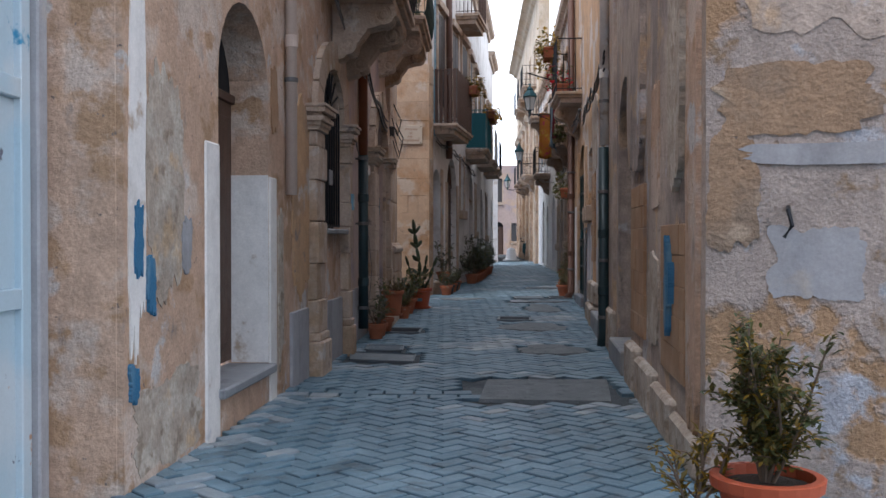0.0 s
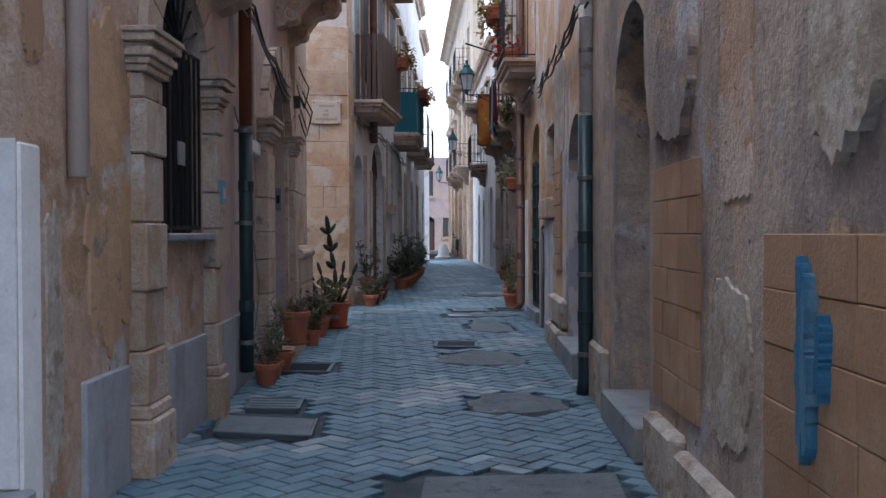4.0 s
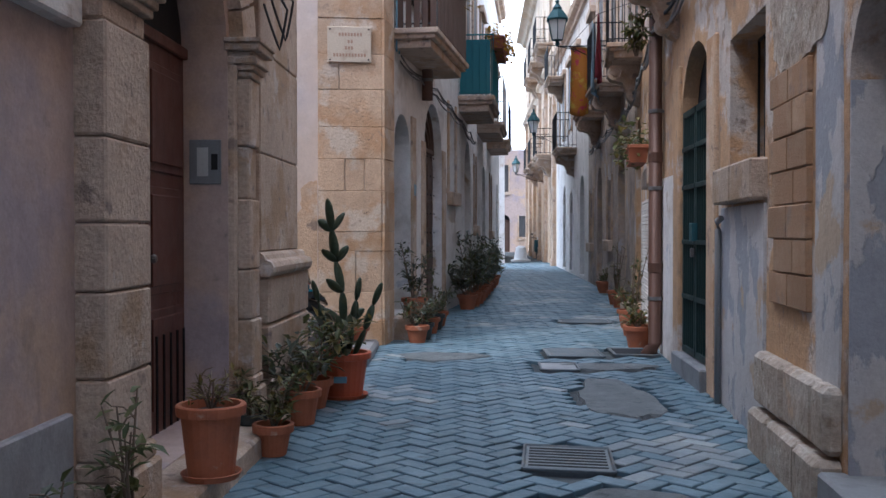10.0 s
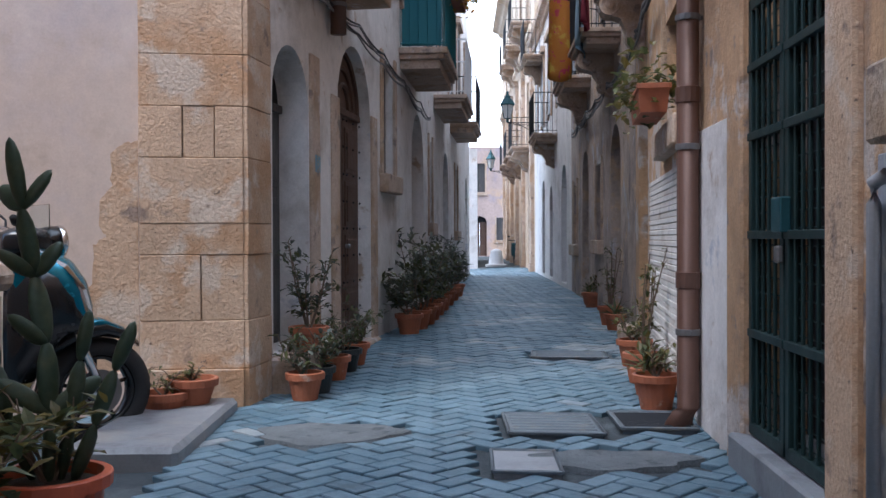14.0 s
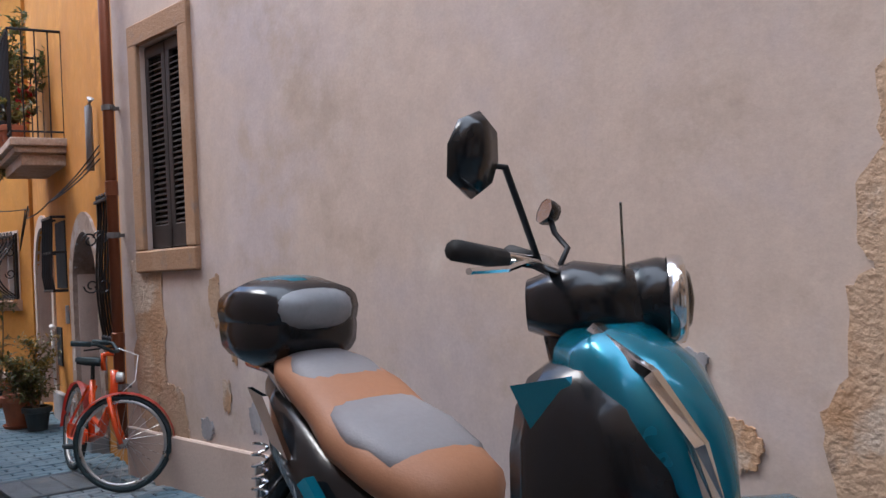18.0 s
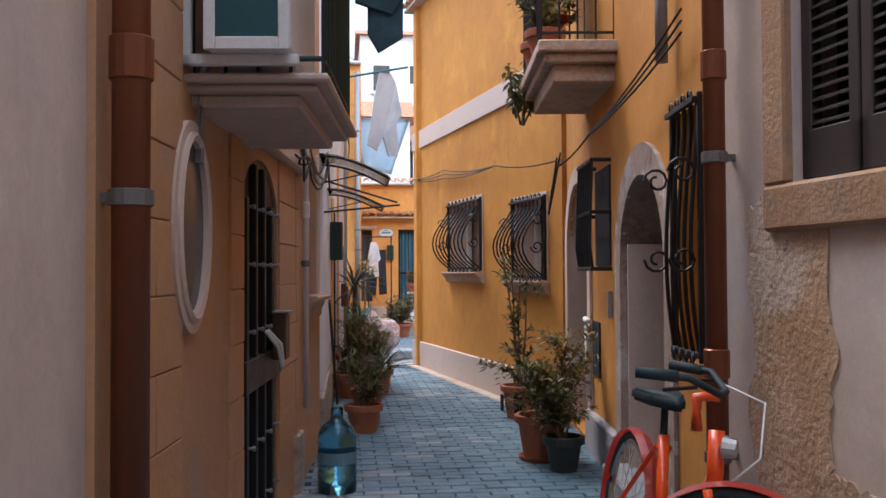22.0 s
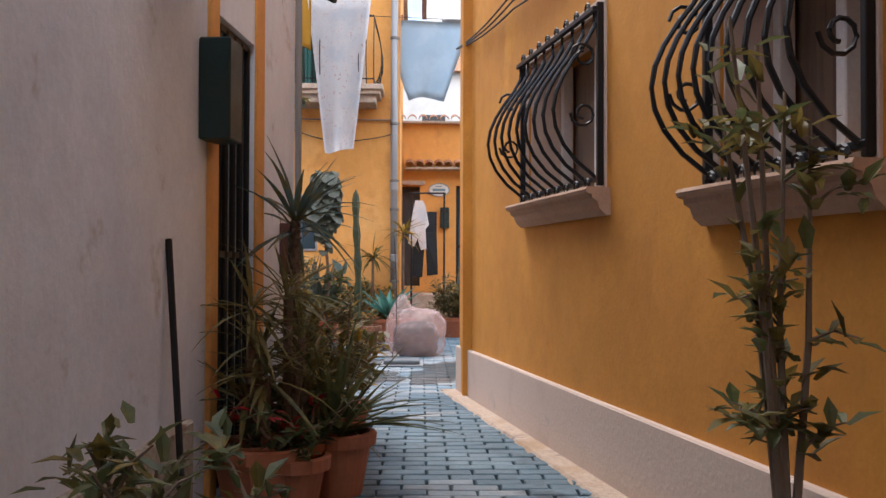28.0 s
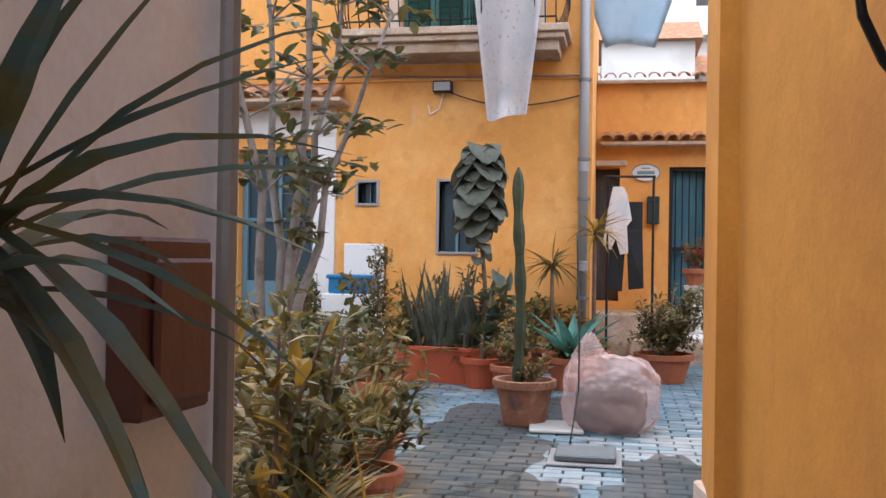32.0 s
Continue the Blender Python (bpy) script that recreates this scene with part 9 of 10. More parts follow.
shrub_parts(st, 0.25, 1.25, 0.24, 300, 0.075, [(LEAF_OLIVE, 0.6), (LEAF_DARK, 0.4)], 543, stems=5, lo=0.0)

# pale reveals of the arched doorways in the yellow wall
for x_, z_ in ((-8.5, 1.5), (-10.9, 1.65)):
    slab("door_reveal", N2, n2(x_) + 0.001, n2(x_) + 0.014, -0.36, -0.003, 0.12, z_, PINK_BASE, "pale plastered reveal of the arched doorway", "door jamb", 0, "structure")

# ================================================================ the court
BLUEGLAZE = plain("blue_grey_glazed_door_paint", (0.10, 0.19, 0.25), 0.4)
GREENSHUT = plain("green_shutter_paint", (0.02, 0.10, 0.085), 0.5)
BLUEWOOD = surf("faded_blue_wood", (0.045, 0.15, 0.21), [((0.07, 0.20, 0.26), 4.0, 0.48, 0.62, (3, 3, 0.4))], rough=0.6, grain=0.1, bump=0.12)
DARKGLASS = plain("dark_window_glass", (0.02, 0.045, 0.06), 0.08, bump=0.0, grain=0.03)
FABRIC_PRINT = surf("white_sheet_with_faint_pink_print", (0.62, 0.60, 0.61), [((0.52, 0.36, 0.34), 26.0, 0.60, 0.64), ((0.52, 0.54, 0.58), 3.0, 0.5, 0.66)], rough=0.9, grain=0.04, bump=0.1)
FABRIC_BLACK = surf("black_cotton", (0.018, 0.019, 0.022), rough=0.9, grain=0.1, bump=0.1)
FABRIC_STRIPE = plain("yellow_cotton", (0.55, 0.30, 0.04), 0.9)

# glazed door
t = thing("glazed_door", C1, "blue-grey glazed door with white jambs", "door")
part("frame", boxes((5.5, 5.56, -0.22, -0.12, 0.12, 2.33), (6.30, 6.36, -0.22, -0.12, 0.12, 2.33), (5.56, 6.30, -0.22, -0.12, 2.26, 2.33), (5.56, 6.30, -0.22, -0.12, 0.12, 0.9), bevel=0.006), BLUEGLAZE, t)
part("mullion", boxes((5.91, 5.95, -0.21, -0.13, 0.9, 2.26), bevel=0.004), BLUEGLAZE, t)
part("glazing_bar", boxes((5.56, 6.30, -0.205, -0.135, 1.55, 1.59), bevel=0.004), BLUEGLAZE, t)
for a, b in ((5.56, 5.91), (5.95, 6.30)):
    part("pane", boxes((a, b, -0.18, -0.172, 0.9, 2.26)), DARKGLASS, t, "dark reflecting pane")
part("jamb", boxes((6.362, 6.60, -0.02, 0.03, 0.05, 2.46), bevel=0.006), WHITE, t, "white painted jamb")
part("lintel", boxes((5.3, 6.60, -0.02, 0.03, 2.462, 2.74), bevel=0.006), WHITE, t, "white painted lintel")


def tile_row(name, m, u0, u1, y0, y1, z0, z1, label, pitch=0.15):
    """A row of half-round clay tiles sloping down to the front."""
    t = thing(name, m, label, "tiled canopy")
    part("board", boxes((u0, u1, y0, y1 - 0.03, z0 - 0.06, z0 - 0.02), bevel=0.006), STONE, t)
    n = int((u1 - u0) / pitch)
    for i in range(n):
        u = u0 + pitch * (i + 0.5)
        bm = bmesh.new()
        rings = []
        for k in range(2):
            yy, zz, rr = ((y0, z1, 0.062), (y1, z0, 0.074))[k]
            rings.append([(u + rr * math.cos(math.pi * a / 8), yy, zz + rr * 0.8 * math.sin(math.pi * a / 8)) for a in range(9)])
            rings.append([(u + (rr - 0.014) * math.cos(math.pi * a / 8), yy, zz + (rr - 0.014) * 0.8 * math.sin(math.pi * a / 8)) for a in range(9)])
        V = [[bm.verts.new(p) for p in r] for r in rings]
        for A, B in ((V[0], V[2]), (V[3], V[1]), (V[2], V[3]), (V[1], V[0])):
            for a in range(8):
                bm.faces.new((A[a], A[a + 1], B[a + 1], B[a]))
        part("roof_tile", bm, TILE_ROOF, t)
    return t


tile_row("tiled_canopy", C1, 5.2, 6.75, 0.0, 0.42, 2.84, 2.98, "small canopy of terracotta tiles over the glazed door")
tile_row("tiled_canopy", C2, 0.05, 2.6, 0.0, 0.30, 2.58, 2.66, "canopy of terracotta tiles along the low house")
tile_row("roof_edge", C2, -0.1, 5.0, -0.3, 0.14, 3.32, 3.42, "roof edge of pale orange wavy tiles", 0.17)

for a, b, z0, z1, lab in ((7.73, 8.12, 1.25, 1.98, "dark window with a thin pale frame"), (6.85, 7.05, 1.75, 1.97, "tiny dark window in the apricot wall")):
    t = thing("window", C1, lab, "window")
    part("pane", boxes((a, b, -0.16, -0.152, z0, z1)), DARKGLASS, t)
    part("frame", boxes((a - 0.03, a, -0.15, 0.015, z0 - 0.03, z1 + 0.03), (b, b + 0.03, -0.15, 0.015, z0 - 0.03, z1 + 0.03), (a, b, -0.15, 0.015, z1, z1 + 0.03), (a, b, -0.15, 0.02, z0 - 0.03, z0), bevel=0.004), GREYPIPE, t)
    part("mullion", boxes((a + 0.16 if b - a > 0.3 else (a + b) / 2, a + 0.19 if b - a > 0.3 else (a + b) / 2 + 0.015, -0.15, -0.10, z0, z1)), BLUEGLAZE, t)

balcony(at(C1, 6.78, 0, 0), 2.2, 0.62, 3.46, 0.92, "house balcony with a dark bellied iron railing", STONE, IRON, 22, 0.10, 0, 0.24)
t = thing("balcony_door", C1, "green louvred shutters of the balcony door", "shutters")
# near-black backing for the shade behind the green slats
part("backing", boxes((7.3, 8.68, -0.30, -0.26, 3.45, 5.3)), DARK, t)
for a, b in ((7.3, 7.64), (7.64, 7.99), (7.99, 8.34), (8.34, 8.68)):
    sh = part("shutter", boxes((a, a + 0.045, -0.12, -0.07, 3.46, 5.3), (b - 0.05, b - 0.005, -0.12, -0.07, 3.46, 5.3), (a + 0.045, b - 0.05, -0.12, -0.07, 3.46, 3.56), (a + 0.045, b - 0.05, -0.12, -0.07, 5.22, 5.3), bevel=0.004), GREENSHUT, t)
    for k in range(26):
        z = 3.58 + 0.063 * k
        part("slat", profile_x(bmesh.new(), [(-0.115, z), (-0.105, z), (-0.075, z + 0.05), (-0.085, z + 0.05)], a + 0.045, b - 0.05), GREENSHUT, sh)
part("surround", boxes((7.16, 7.298, -0.02, 0.03, 3.46, 5.4), (8.682, 8.82, -0.02, 0.03, 3.46, 5.4), bevel=0.008), PINK_BASE, t)

slab("string_course", C1, 4.0, 9.29, 0.0, 0.03, 3.03, 3.07, ORANGE, "thin moulded band across the apricot wall", "moulding", 0.006)
cable([C1 @ Vector((4.5, 0.05, 3.10)), C1 @ Vector((7.0, 0.05, 3.09)), C1 @ Vector((9.26, 0.05, 3.06))], 0.010, CABLE_GREY, 0.005, label="grey cable along the apricot wall")
cable([C1 @ Vector((7.8, 0.05, 2.92)), C1 @ Vector((8.4, 0.05, 2.75)), C1 @ Vector((9.2, 0.05, 2.86))], 0.008, CABLE, 0.03, label="thin black cable drooping on the apricot wall")
t = thing("floodlight", C1, "small black floodlight under the balcony", "floodlight")
part("housing", boxes((7.66, 7.86, 0.02, 0.12, 2.90, 3.02), bevel=0.01), IRON, t)
part("lens", boxes((7.675, 7.845, 0.121, 0.126, 2.915, 3.005)), GREYPIPE, t)
part("bracket", boxes((7.72, 7.80, 0.0, 0.02, 2.94, 3.06)), IRON, t)
cable([C1 @ Vector((7.76, 0.03, 2.92)), C1 @ Vector((7.72, 0.03, 2.74)), C1 @ Vector((7.62, 0.03, 2.68)), C1 @ Vector((7.60, 0.03, 2.78))], 0.006, WHITE, 0.0, label="loose pale wire under the floodlight")
downpipe(at(C1, 9.22, 0.09, 0), 0.1, 5.4, 0.05, GREYPIPE, [0.8, 1.8, 2.2, 3.0, 4.2], "dark grey downpipe at the corner of the house")
for m_, L_ in ((N3, 5.1), (N2, 4.6)):
    tile_row("roof_edge", m_, 0.0, L_, -0.3, 0.16, 4.98, 5.08, "roof edge of terracotta tiles over the yellow house", 0.18)
tile_row("roof_edge", C1, 0.0, 9.3, -0.3, 0.2, 5.62, 5.75, "roof edge of terracotta tiles over the balcony house", 0.18)

# the low house
t = thing("barred_door", C2, "blue wooden door behind dark iron bars", "door")
part("door_leaf", boxes((0.85, 1.32, -0.24, -0.20, 0.62, 2.29), bevel=0.004), BLUEWOOD, t)
part("frame", boxes((0.85, 0.895, -0.14, -0.06, 0.62, 2.29), (1.275, 1.32, -0.14, -0.06, 0.62, 2.29), (0.895, 1.275, -0.14, -0.06, 2.245, 2.29), (0.895, 1.275, -0.14, -0.06, 0.62, 0.665), bevel=0.004), IRON, t)
for k in range(5):
    u = 0.93 + 0.078 * k
    part("bar", tubes([[(u, -0.10, 0.66), (u, -0.10, 2.25)]], 0.009, 6), IRON, t)
part("cross_bar", boxes((0.895, 1.275, -0.115, -0.085, 1.30, 1.35)), IRON, t)
t = thing("side_door", C2, "dark doorway of the low house", "door")
part("door_leaf", boxes((-0.02, 0.28, -0.26, -0.22, 0.7, 2.28), bevel=0.004), GREYWOOD, t)
part("lintel", boxes((-0.02, 0.36, 0.0, 0.06, 2.30, 2.36), bevel=0.004), PINK_BASE, t)
t = thing("oval_sign", at(C2, 0.58, 0.012, 2.22), "oval white sign with a thin blue rim", "sign")
part("board", lathe(bmesh.new(), [(0.0, -0.01), (0.16, -0.01), (0.165, 0.0), (0.155, 0.008), (0.0, 0.009)], 24, m=pose(0, 0, 0, -90, 0, 0) @ Matrix.Diagonal((1, 0.62, 1, 1))), WHITE, t)
part("rim", tubes([[(0.16 * math.cos(a * 0.2618), 0.012, 0.10 * math.sin(a * 0.2618)) for a in range(24)]], 0.006, 5, True), BLUEPLATE, t)
part("text_bar", boxes((-0.10, 0.10, 0.009, 0.013, -0.02, 0.02)), BLUEPLATE, t)
part("text_bar", boxes((-0.05, 0.05, 0.009, 0.013, 0.045, 0.06)), BLUEPLATE, t)
t = thing("letter_box", at(C2, 0.67, 0.0, 1.62), "dark green letter box on the low house", "letter box")
part("body", boxes((-0.07, 0.07, 0.0, 0.10, 0.0, 0.32), bevel=0.008), IRON_GREEN, t)
part("flap", boxes((-0.055, 0.055, 0.10, 0.108, 0.24, 0.27)), IRON, t)
slab("door_step", C2, -0.2, 5.0, 0.0, 0.7, 0.05, 0.60, STONE, "raised stone platform before the low house", "platform", 0.02, kind="structure")
slab("door_step", C2, 0.4, 3.0, 0.7, 1.05, 0.05, 0.33, STONE, "stone step up to the platform", "step", 0.02, kind="structure")

# houses up the hill, far behind
FAR_WHITE = surf("sunlit_white_render", (0.72, 0.70, 0.67), [((0.60, 0.57, 0.53), 0.5, 0.5, 0.66)], grain=0.04, bump=0.05)
for x, y, w, d, h, lab in ((-46, 14.6, 6.4, 5, 11.6, "white house up the hill with a tiled roof"), (-47, 20.9, 4.2, 5, 12.4, "white house with small balconies up the hill"), (-52, 25.2, 6.0, 6, 13.4, "tall pale house far behind the court"), (-40, 19.3, 2.6, 3, 7.4, "pale blue-grey house behind the low roof"), (-41, 22.3, 3.0, 3, 6.6, "low pale house behind the tiled roof"), (-44, 7.6, 7.0, 6, 10.0, "pale house behind the court roofs"), (-45, 31.0, 5.5, 6, 11.5, "cream house behind the court roofs")):
    t = thing("house", pose(x, y, 0), lab, "house", "houses up the hill")
    part("wall", boxes((-d, 0, -w / 2, w / 2, 0, h)), FAR_WHITE, t)
    part("roof", prism(bmesh.new(), [(-d - 0.3, h), (0.35, h), (-d / 2, h + 0.9)], -w / 2 - 0.2, w / 2 + 0.2), TILE_ROOF, t)
    for i in range(int(w // 1.7)):
        for j in range(3):
            yy, zz = -w / 2 + 1.0 + 1.7 * i, h - 2.0 - 2.6 * j
            wi = part("window", boxes((-0.05, 0.02, yy - 0.38, yy + 0.38, zz - 0.6, zz + 0.6)), GREYWOOD, t)
            part("sill", boxes((0.021, 0.14, yy - 0.5, yy + 0.5, zz - 0.75, zz - 0.61)), FAR_WHITE, wi)
    part("balcony", boxes((0.0, 0.8, -w / 4, w / 4, h - 3.4, h - 3.25), (0.74, 0.8, -w / 4, w / 4, h - 3.25, h - 2.4)), FAR_WHITE, t)


# ---- washing
def garment(m, kind, material, label, seed):
    rng = random.Random(seed)
    bm = bmesh.new()

    def sheet(poly, y0):
        n = len(poly)
        A = [bm.verts.new((x, y0 + 0.02 * math.sin(9 * x + 4 * z), z)) for x, z in poly]
        B = [bm.verts.new((x * 0.98, y0 + 0.035 + 0.02 * math.sin(9 * x + 4 * z), z)) for x, z in poly]
        bm.faces.new(A)
        bm.faces.new(B[::-1])
        for i in range(n):
            bm.faces.new((A[i], B[i], B[(i + 1) % n], A[(i + 1) % n]))

    if kind == "trousers":
        sheet([(-0.17, 0), (-0.16, -0.3), (-0.20, -0.95), (-0.04, -0.97), (0.0, -0.34), (0.03, -0.95), (0.19, -0.93), (0.17, -0.3), (0.17, 0)], 0)
    elif kind == "jacket":
        sheet([(-0.16, 0), (-0.20, -0.25), (-0.24, -0.75), (-0.22, -0.95), (0.10, -1.0), (0.20, -0.92), (0.22, -0.6), (0.16, -0.15), (0.12, 0)], 0)
        sheet([(0.08, -0.05), (0.14, -0.05), (0.22, -0.45), (0.15, -0.52), (0.10, -0.3)], -0.05)
        sheet([(-0.10, -0.94), (0.20, -0.92), (0.20, -1.10), (0.0, -1.16), (-0.10, -1.08)], 0.02)
    else:
        sheet([(-0.08, 0), (-0.14, -0.3), (-0.20, -0.74), (-0.10, -0.80), (-0.04, -0.66), (0.02, -0.86), (0.12, -0.84), (0.10, -0.5), (0.16, -0.42), (0.10, -0.1), (0.05, 0)], 0)
    return solid("laundry_garment", bm, material, label, "laundry", "laundry hanging over the lanes", m=m)


def line_with_pegs(p0, p1, pegs, label):
    cable([p0, p1], 0.004, CABLE, 0.0, "washing_line", label)
    for k in pegs:
        q = Vector(p0).lerp(Vector(p1), k)
        solid("clothes_peg", boxes((-0.006, 0.006, -0.012, 0.012, -0.035, 0.035), bevel=0.002), TERRA, "small wooden clothes peg on a line", "peg", "clothes pegs", m=Matrix.Translation(q))


# sheet over the low house, sheet from the balcony
line_with_pegs((-22.3, 17.95, 4.52), (-22.9, 22.6, 4.52), (0.08, 0.3), "washing line across the court corner")
cloth(pose(-22.47, 18.66, 4.5, 0, 0, 90 + 7), 1.3, 1.12, FABRIC_SKY, "sky-blue sheet drying above the low roof", 41, 0.05, 12, 0.62)
line_with_pegs((-21.62, 15.9, 4.62), (-21.62, 18.2, 4.62), (0.62, 0.78), "washing line before the balcony")
cloth(pose(-21.62, 17.50, 4.62, 0, 0, 90), 0.86, 2.08, FABRIC_PRINT, "long white printed sheet hanging from the balcony", 43, 0.10, 14, 0.55)
cloth(pose(-21.62, 17.02, 4.62, 0, 0, 94), 0.22, 0.72, FABRIC_STRIPE, "yellow striped towel hanging from the balcony", 44, 0.03)
cloth(pose(-21.62, 16.62, 4.62, 0, 0, 88), 0.2, 0.66, FABRIC_BLUE, "small pale blue cloth hanging from the balcony", 45, 0.03)
# drying frame before the low house
fx = -23.0
t = thing("drying_frame", pose(fx, 18.7, 0.05), "simple dark clothes frame", "clothes frame")
part("post", tubes([[(0, -0.24, 0.0), (0, -0.24, 2.05)]], 0.014, 6), IRON, t)
part("post", tubes([[(0, 0.24, 0.0), (0, 0.24, 2.05)]], 0.014, 6), IRON, t)
part("rail", tubes([[(0, -0.26, 2.04), (0, 0.26, 2.04)]], 0.014, 6), IRON, t)
garment(pose(fx + 0.02, 18.58, 1.98, 0, 0, 88) @ Matrix.Diagonal((0.85, 1, 0.85, 1)), "shirt", FABRIC_PRINT, "white shirt hung to dry on a frame", 51)
garment(pose(fx - 0.03, 18.66, 1.82, 0, 0, 90), "trousers", FABRIC_BLACK, "black trousers hung to dry on a frame", 52)
# poles of the alley balconies
solid("laundry_pole", tubes([[(-7.25, 17.50, 3.42), (-7.35, 18.62, 3.56)]], 0.014, 6), IRON_TEAL, "green laundry pole jutting over the alley", "pole")
garment(pose(-7.30, 18.06, 3.48, 0, 0, 96) @ Matrix.Diagonal((0.5, 1, 1.0, 1)), "jacket", DENIM, "dark blue denim jacket drying over the alley", 61)
solid("laundry_pole", tubes([[(-12.9, 17.85, 3.34), (-12.84, 18.58, 3.46)]], 0.012, 6), IRON_TEAL, "thin green laundry pole over the alley", "pole")
garment(pose(-12.88, 18.36, 3.40, 0, 0, 100), "shirt", FABRIC_WHITE, "white shirt drying over the alley", 62)

# ---- plants of the court
zc = 0.09
t = thing("planter_trough", pose(-20.9, 17.12, zc, 0, 0, 84), "orange plastic trough of mottled sansevieria", "planter")
trough_parts(t, 0.92, 0.30, 0.32, PLASTIC_TERRA)
rng = random.Random(610)
bm = bmesh.new()
for i in range(70):
    p = Vector((rng.uniform(-0.4, 0.4), rng.uniform(-0.1, 0.1), 0.28))
    leaf(bm, p, (rng.uniform(-0.35, 0.35), rng.uniform(-0.35, 0.35), 1), (0, 1, 0.1), rng.uniform(0.45, 0.85), 0.06, 0.1, 0.3, 5, 0.15)
part("foliage", bm, LEAF_GREY, t)
bm = bmesh.new()
for i in range(40):
    p = Vector((rng.uniform(-0.4, 0.4), rng.uniform(-0.1, 0.1), 0.28))
    leaf(bm, p, rand_dir(rng, 0.0, 0.8), (0, 0, 1), rng.uniform(0.3, 0.55), 0.05, 0.6, 0.3, 5, 0.15)
part("foliage", bm, LEAF_OLIVE, t)

pot_plant(-21.35, 16.35, 0.24, 0.30, PLASTIC_TERRA, "shrub", 611, 0.95, "orange pot with a dense small-leaved bush", m=pose(-21.3, 16.35, zc), n=1100, ls=0.06, mats=[(LEAF_OLIVE, 0.55), (LEAF_DARK, 0.45)], spread=0.48)
# tall ruffled kalanchoe
t = thing("kalanchoe", pose(-20.62, 17.45, zc), "tall kalanchoe with big grey ruffled leaves in a pot", "potted plant")
pot_parts(t, 0.17, 0.26, PLASTIC_TERRA)
part("trunk", tube(bmesh.new(), [(0, 0, 0.2), (0.02, 0.03, 0.8), (0.0, -0.02, 1.3), (0.02, -0.04, 1.8)], 0.022, 8, taper=0.7), BARK, t)


def ruffled(bm, p, d, L, W, rng):
    """A broad thick leaf with a wavy rim."""
    d = Vector(d).normalized()
    s = d.cross(Vector((0, 0, 1))).normalized()
    n = s.cross(d).normalized()
    g = []
    ph = rng.uniform(0, 6)
    for i in range(7):
        k = i / 6
        w = W * (math.sin(math.pi * (0.1 + 0.82 * k)) ** 0.6)
        c = Vector(p) + d * L * (k - 0.15 * k * k) - Vector((0, 0, 0.85 * L * k * k))
        g.append([bm.verts.new(c + s * w * (j / 3 - 1) * 0.5 + n * (0.10 * L * abs(j / 3 - 1) + 0.05 * L * math.sin(ph + 5.0 * k * 2 + 2.4 * j) * abs(j / 3 - 1))) for j in range(7)])
    for A, B in zip(g, g[1:]):
        for j in range(6):
            bm.faces.new((A[j], A[j + 1], B[j + 1], B[j]))


rng = random.Random(620)
for i in range(64):
    z = 1.10 + 0.94 * (i / 63) ** 0.7
    a = i * 2.4
    r = rng.uniform(0.20, 0.33) if z > 1.4 else rng.uniform(0.10, 0.18)
    bm = bmesh.new()
    ruffled(bm, (0.02, -0.03, z), (math.cos(a), math.sin(a), 0.35), r, r * 1.05, rng)
    part("leaf", bm, LEAF_GREY, t, smooth=True)
shrub_parts(t, 0.24, 0.75, 0.26, 60, 0.2, [(LEAF_DARK, 0.5), (LEAF_TEAL, 0.5)], 621, lw=0.6)
# columnar cactus
t = thing("columnar_cactus", pose(-18.98, 17.98, zc), "tall ribbed columnar cactus in a worn clay pot", "potted plant")
pot_parts(t, 0.20, 0.30, surf("weathered_clay", (0.23, 0.10, 0.06), [((0.33, 0.20, 0.13), 7.0, 0.5, 0.62), ((0.10, 0.06, 0.05), 4.0, 0.58, 0.68)], rough=0.85, grain=0.12, bump=0.3))
bm = bmesh.new()
rings = []
for i in range(30):
    k = i / 29
    R = (0.029 + 0.005 * math.sin(k * 30)) * (1 if k < 0.94 else math.sqrt(max(0.02, 1 - ((k - 0.94) / 0.06) ** 2)))
    cx, cy = 0.02 * math.sin(3 * k) - 0.03, 0.015 * math.sin(5 * k) - 0.05
    rings.append([bm.verts.new((cx + R * (1 + 0.22 * (a % 2)) * math.cos(2 * math.pi * a / 12), cy + R * (1 + 0.22 * (a % 2)) * math.sin(2 * math.pi * a / 12), 0.26 + 1.46 * k)) for a in range(12)])
for A, B in zip(rings, rings[1:]):
    for a in range(12):
        bm.faces.new((A[a], A[(a + 1) % 12], B[(a + 1) % 12], B[a]))
bm.faces.new(rings[-1])
part("stem", bm, CACTUS, t)
shrub_parts(t, 0.26, 0.16, 0.2, 90, 0.06, [(LEAF_OLIVE, 1.0)], 622, stems=4)
# agave
t = thing("agave", pose(-20.7, 18.2, zc), "blue-green agave rosette in a clay pot", "potted plant")
pot_parts(t, 0.2, 0.28, TERRA)
rng = random.Random(630)
for i in range(18):
    a = i * 2.4
    e = 0.25 + 1.1 * (i / 17)
    bm = bmesh.new()
    leaf(bm, (0, 0, 0.28), (math.cos(a), math.sin(a), e), (0, 0, 1), rng.uniform(0.42, 0.58), 0.12, 0.25, 0.28, 6, 0.1)
    part("leaf", bm, LEAF_AGAVE, t)
shrub_parts(t, 0.2, 0.25, 0.35, 110, 0.09, [(LEAF_OLIVE, 1.0)], 631, droop=0.7)
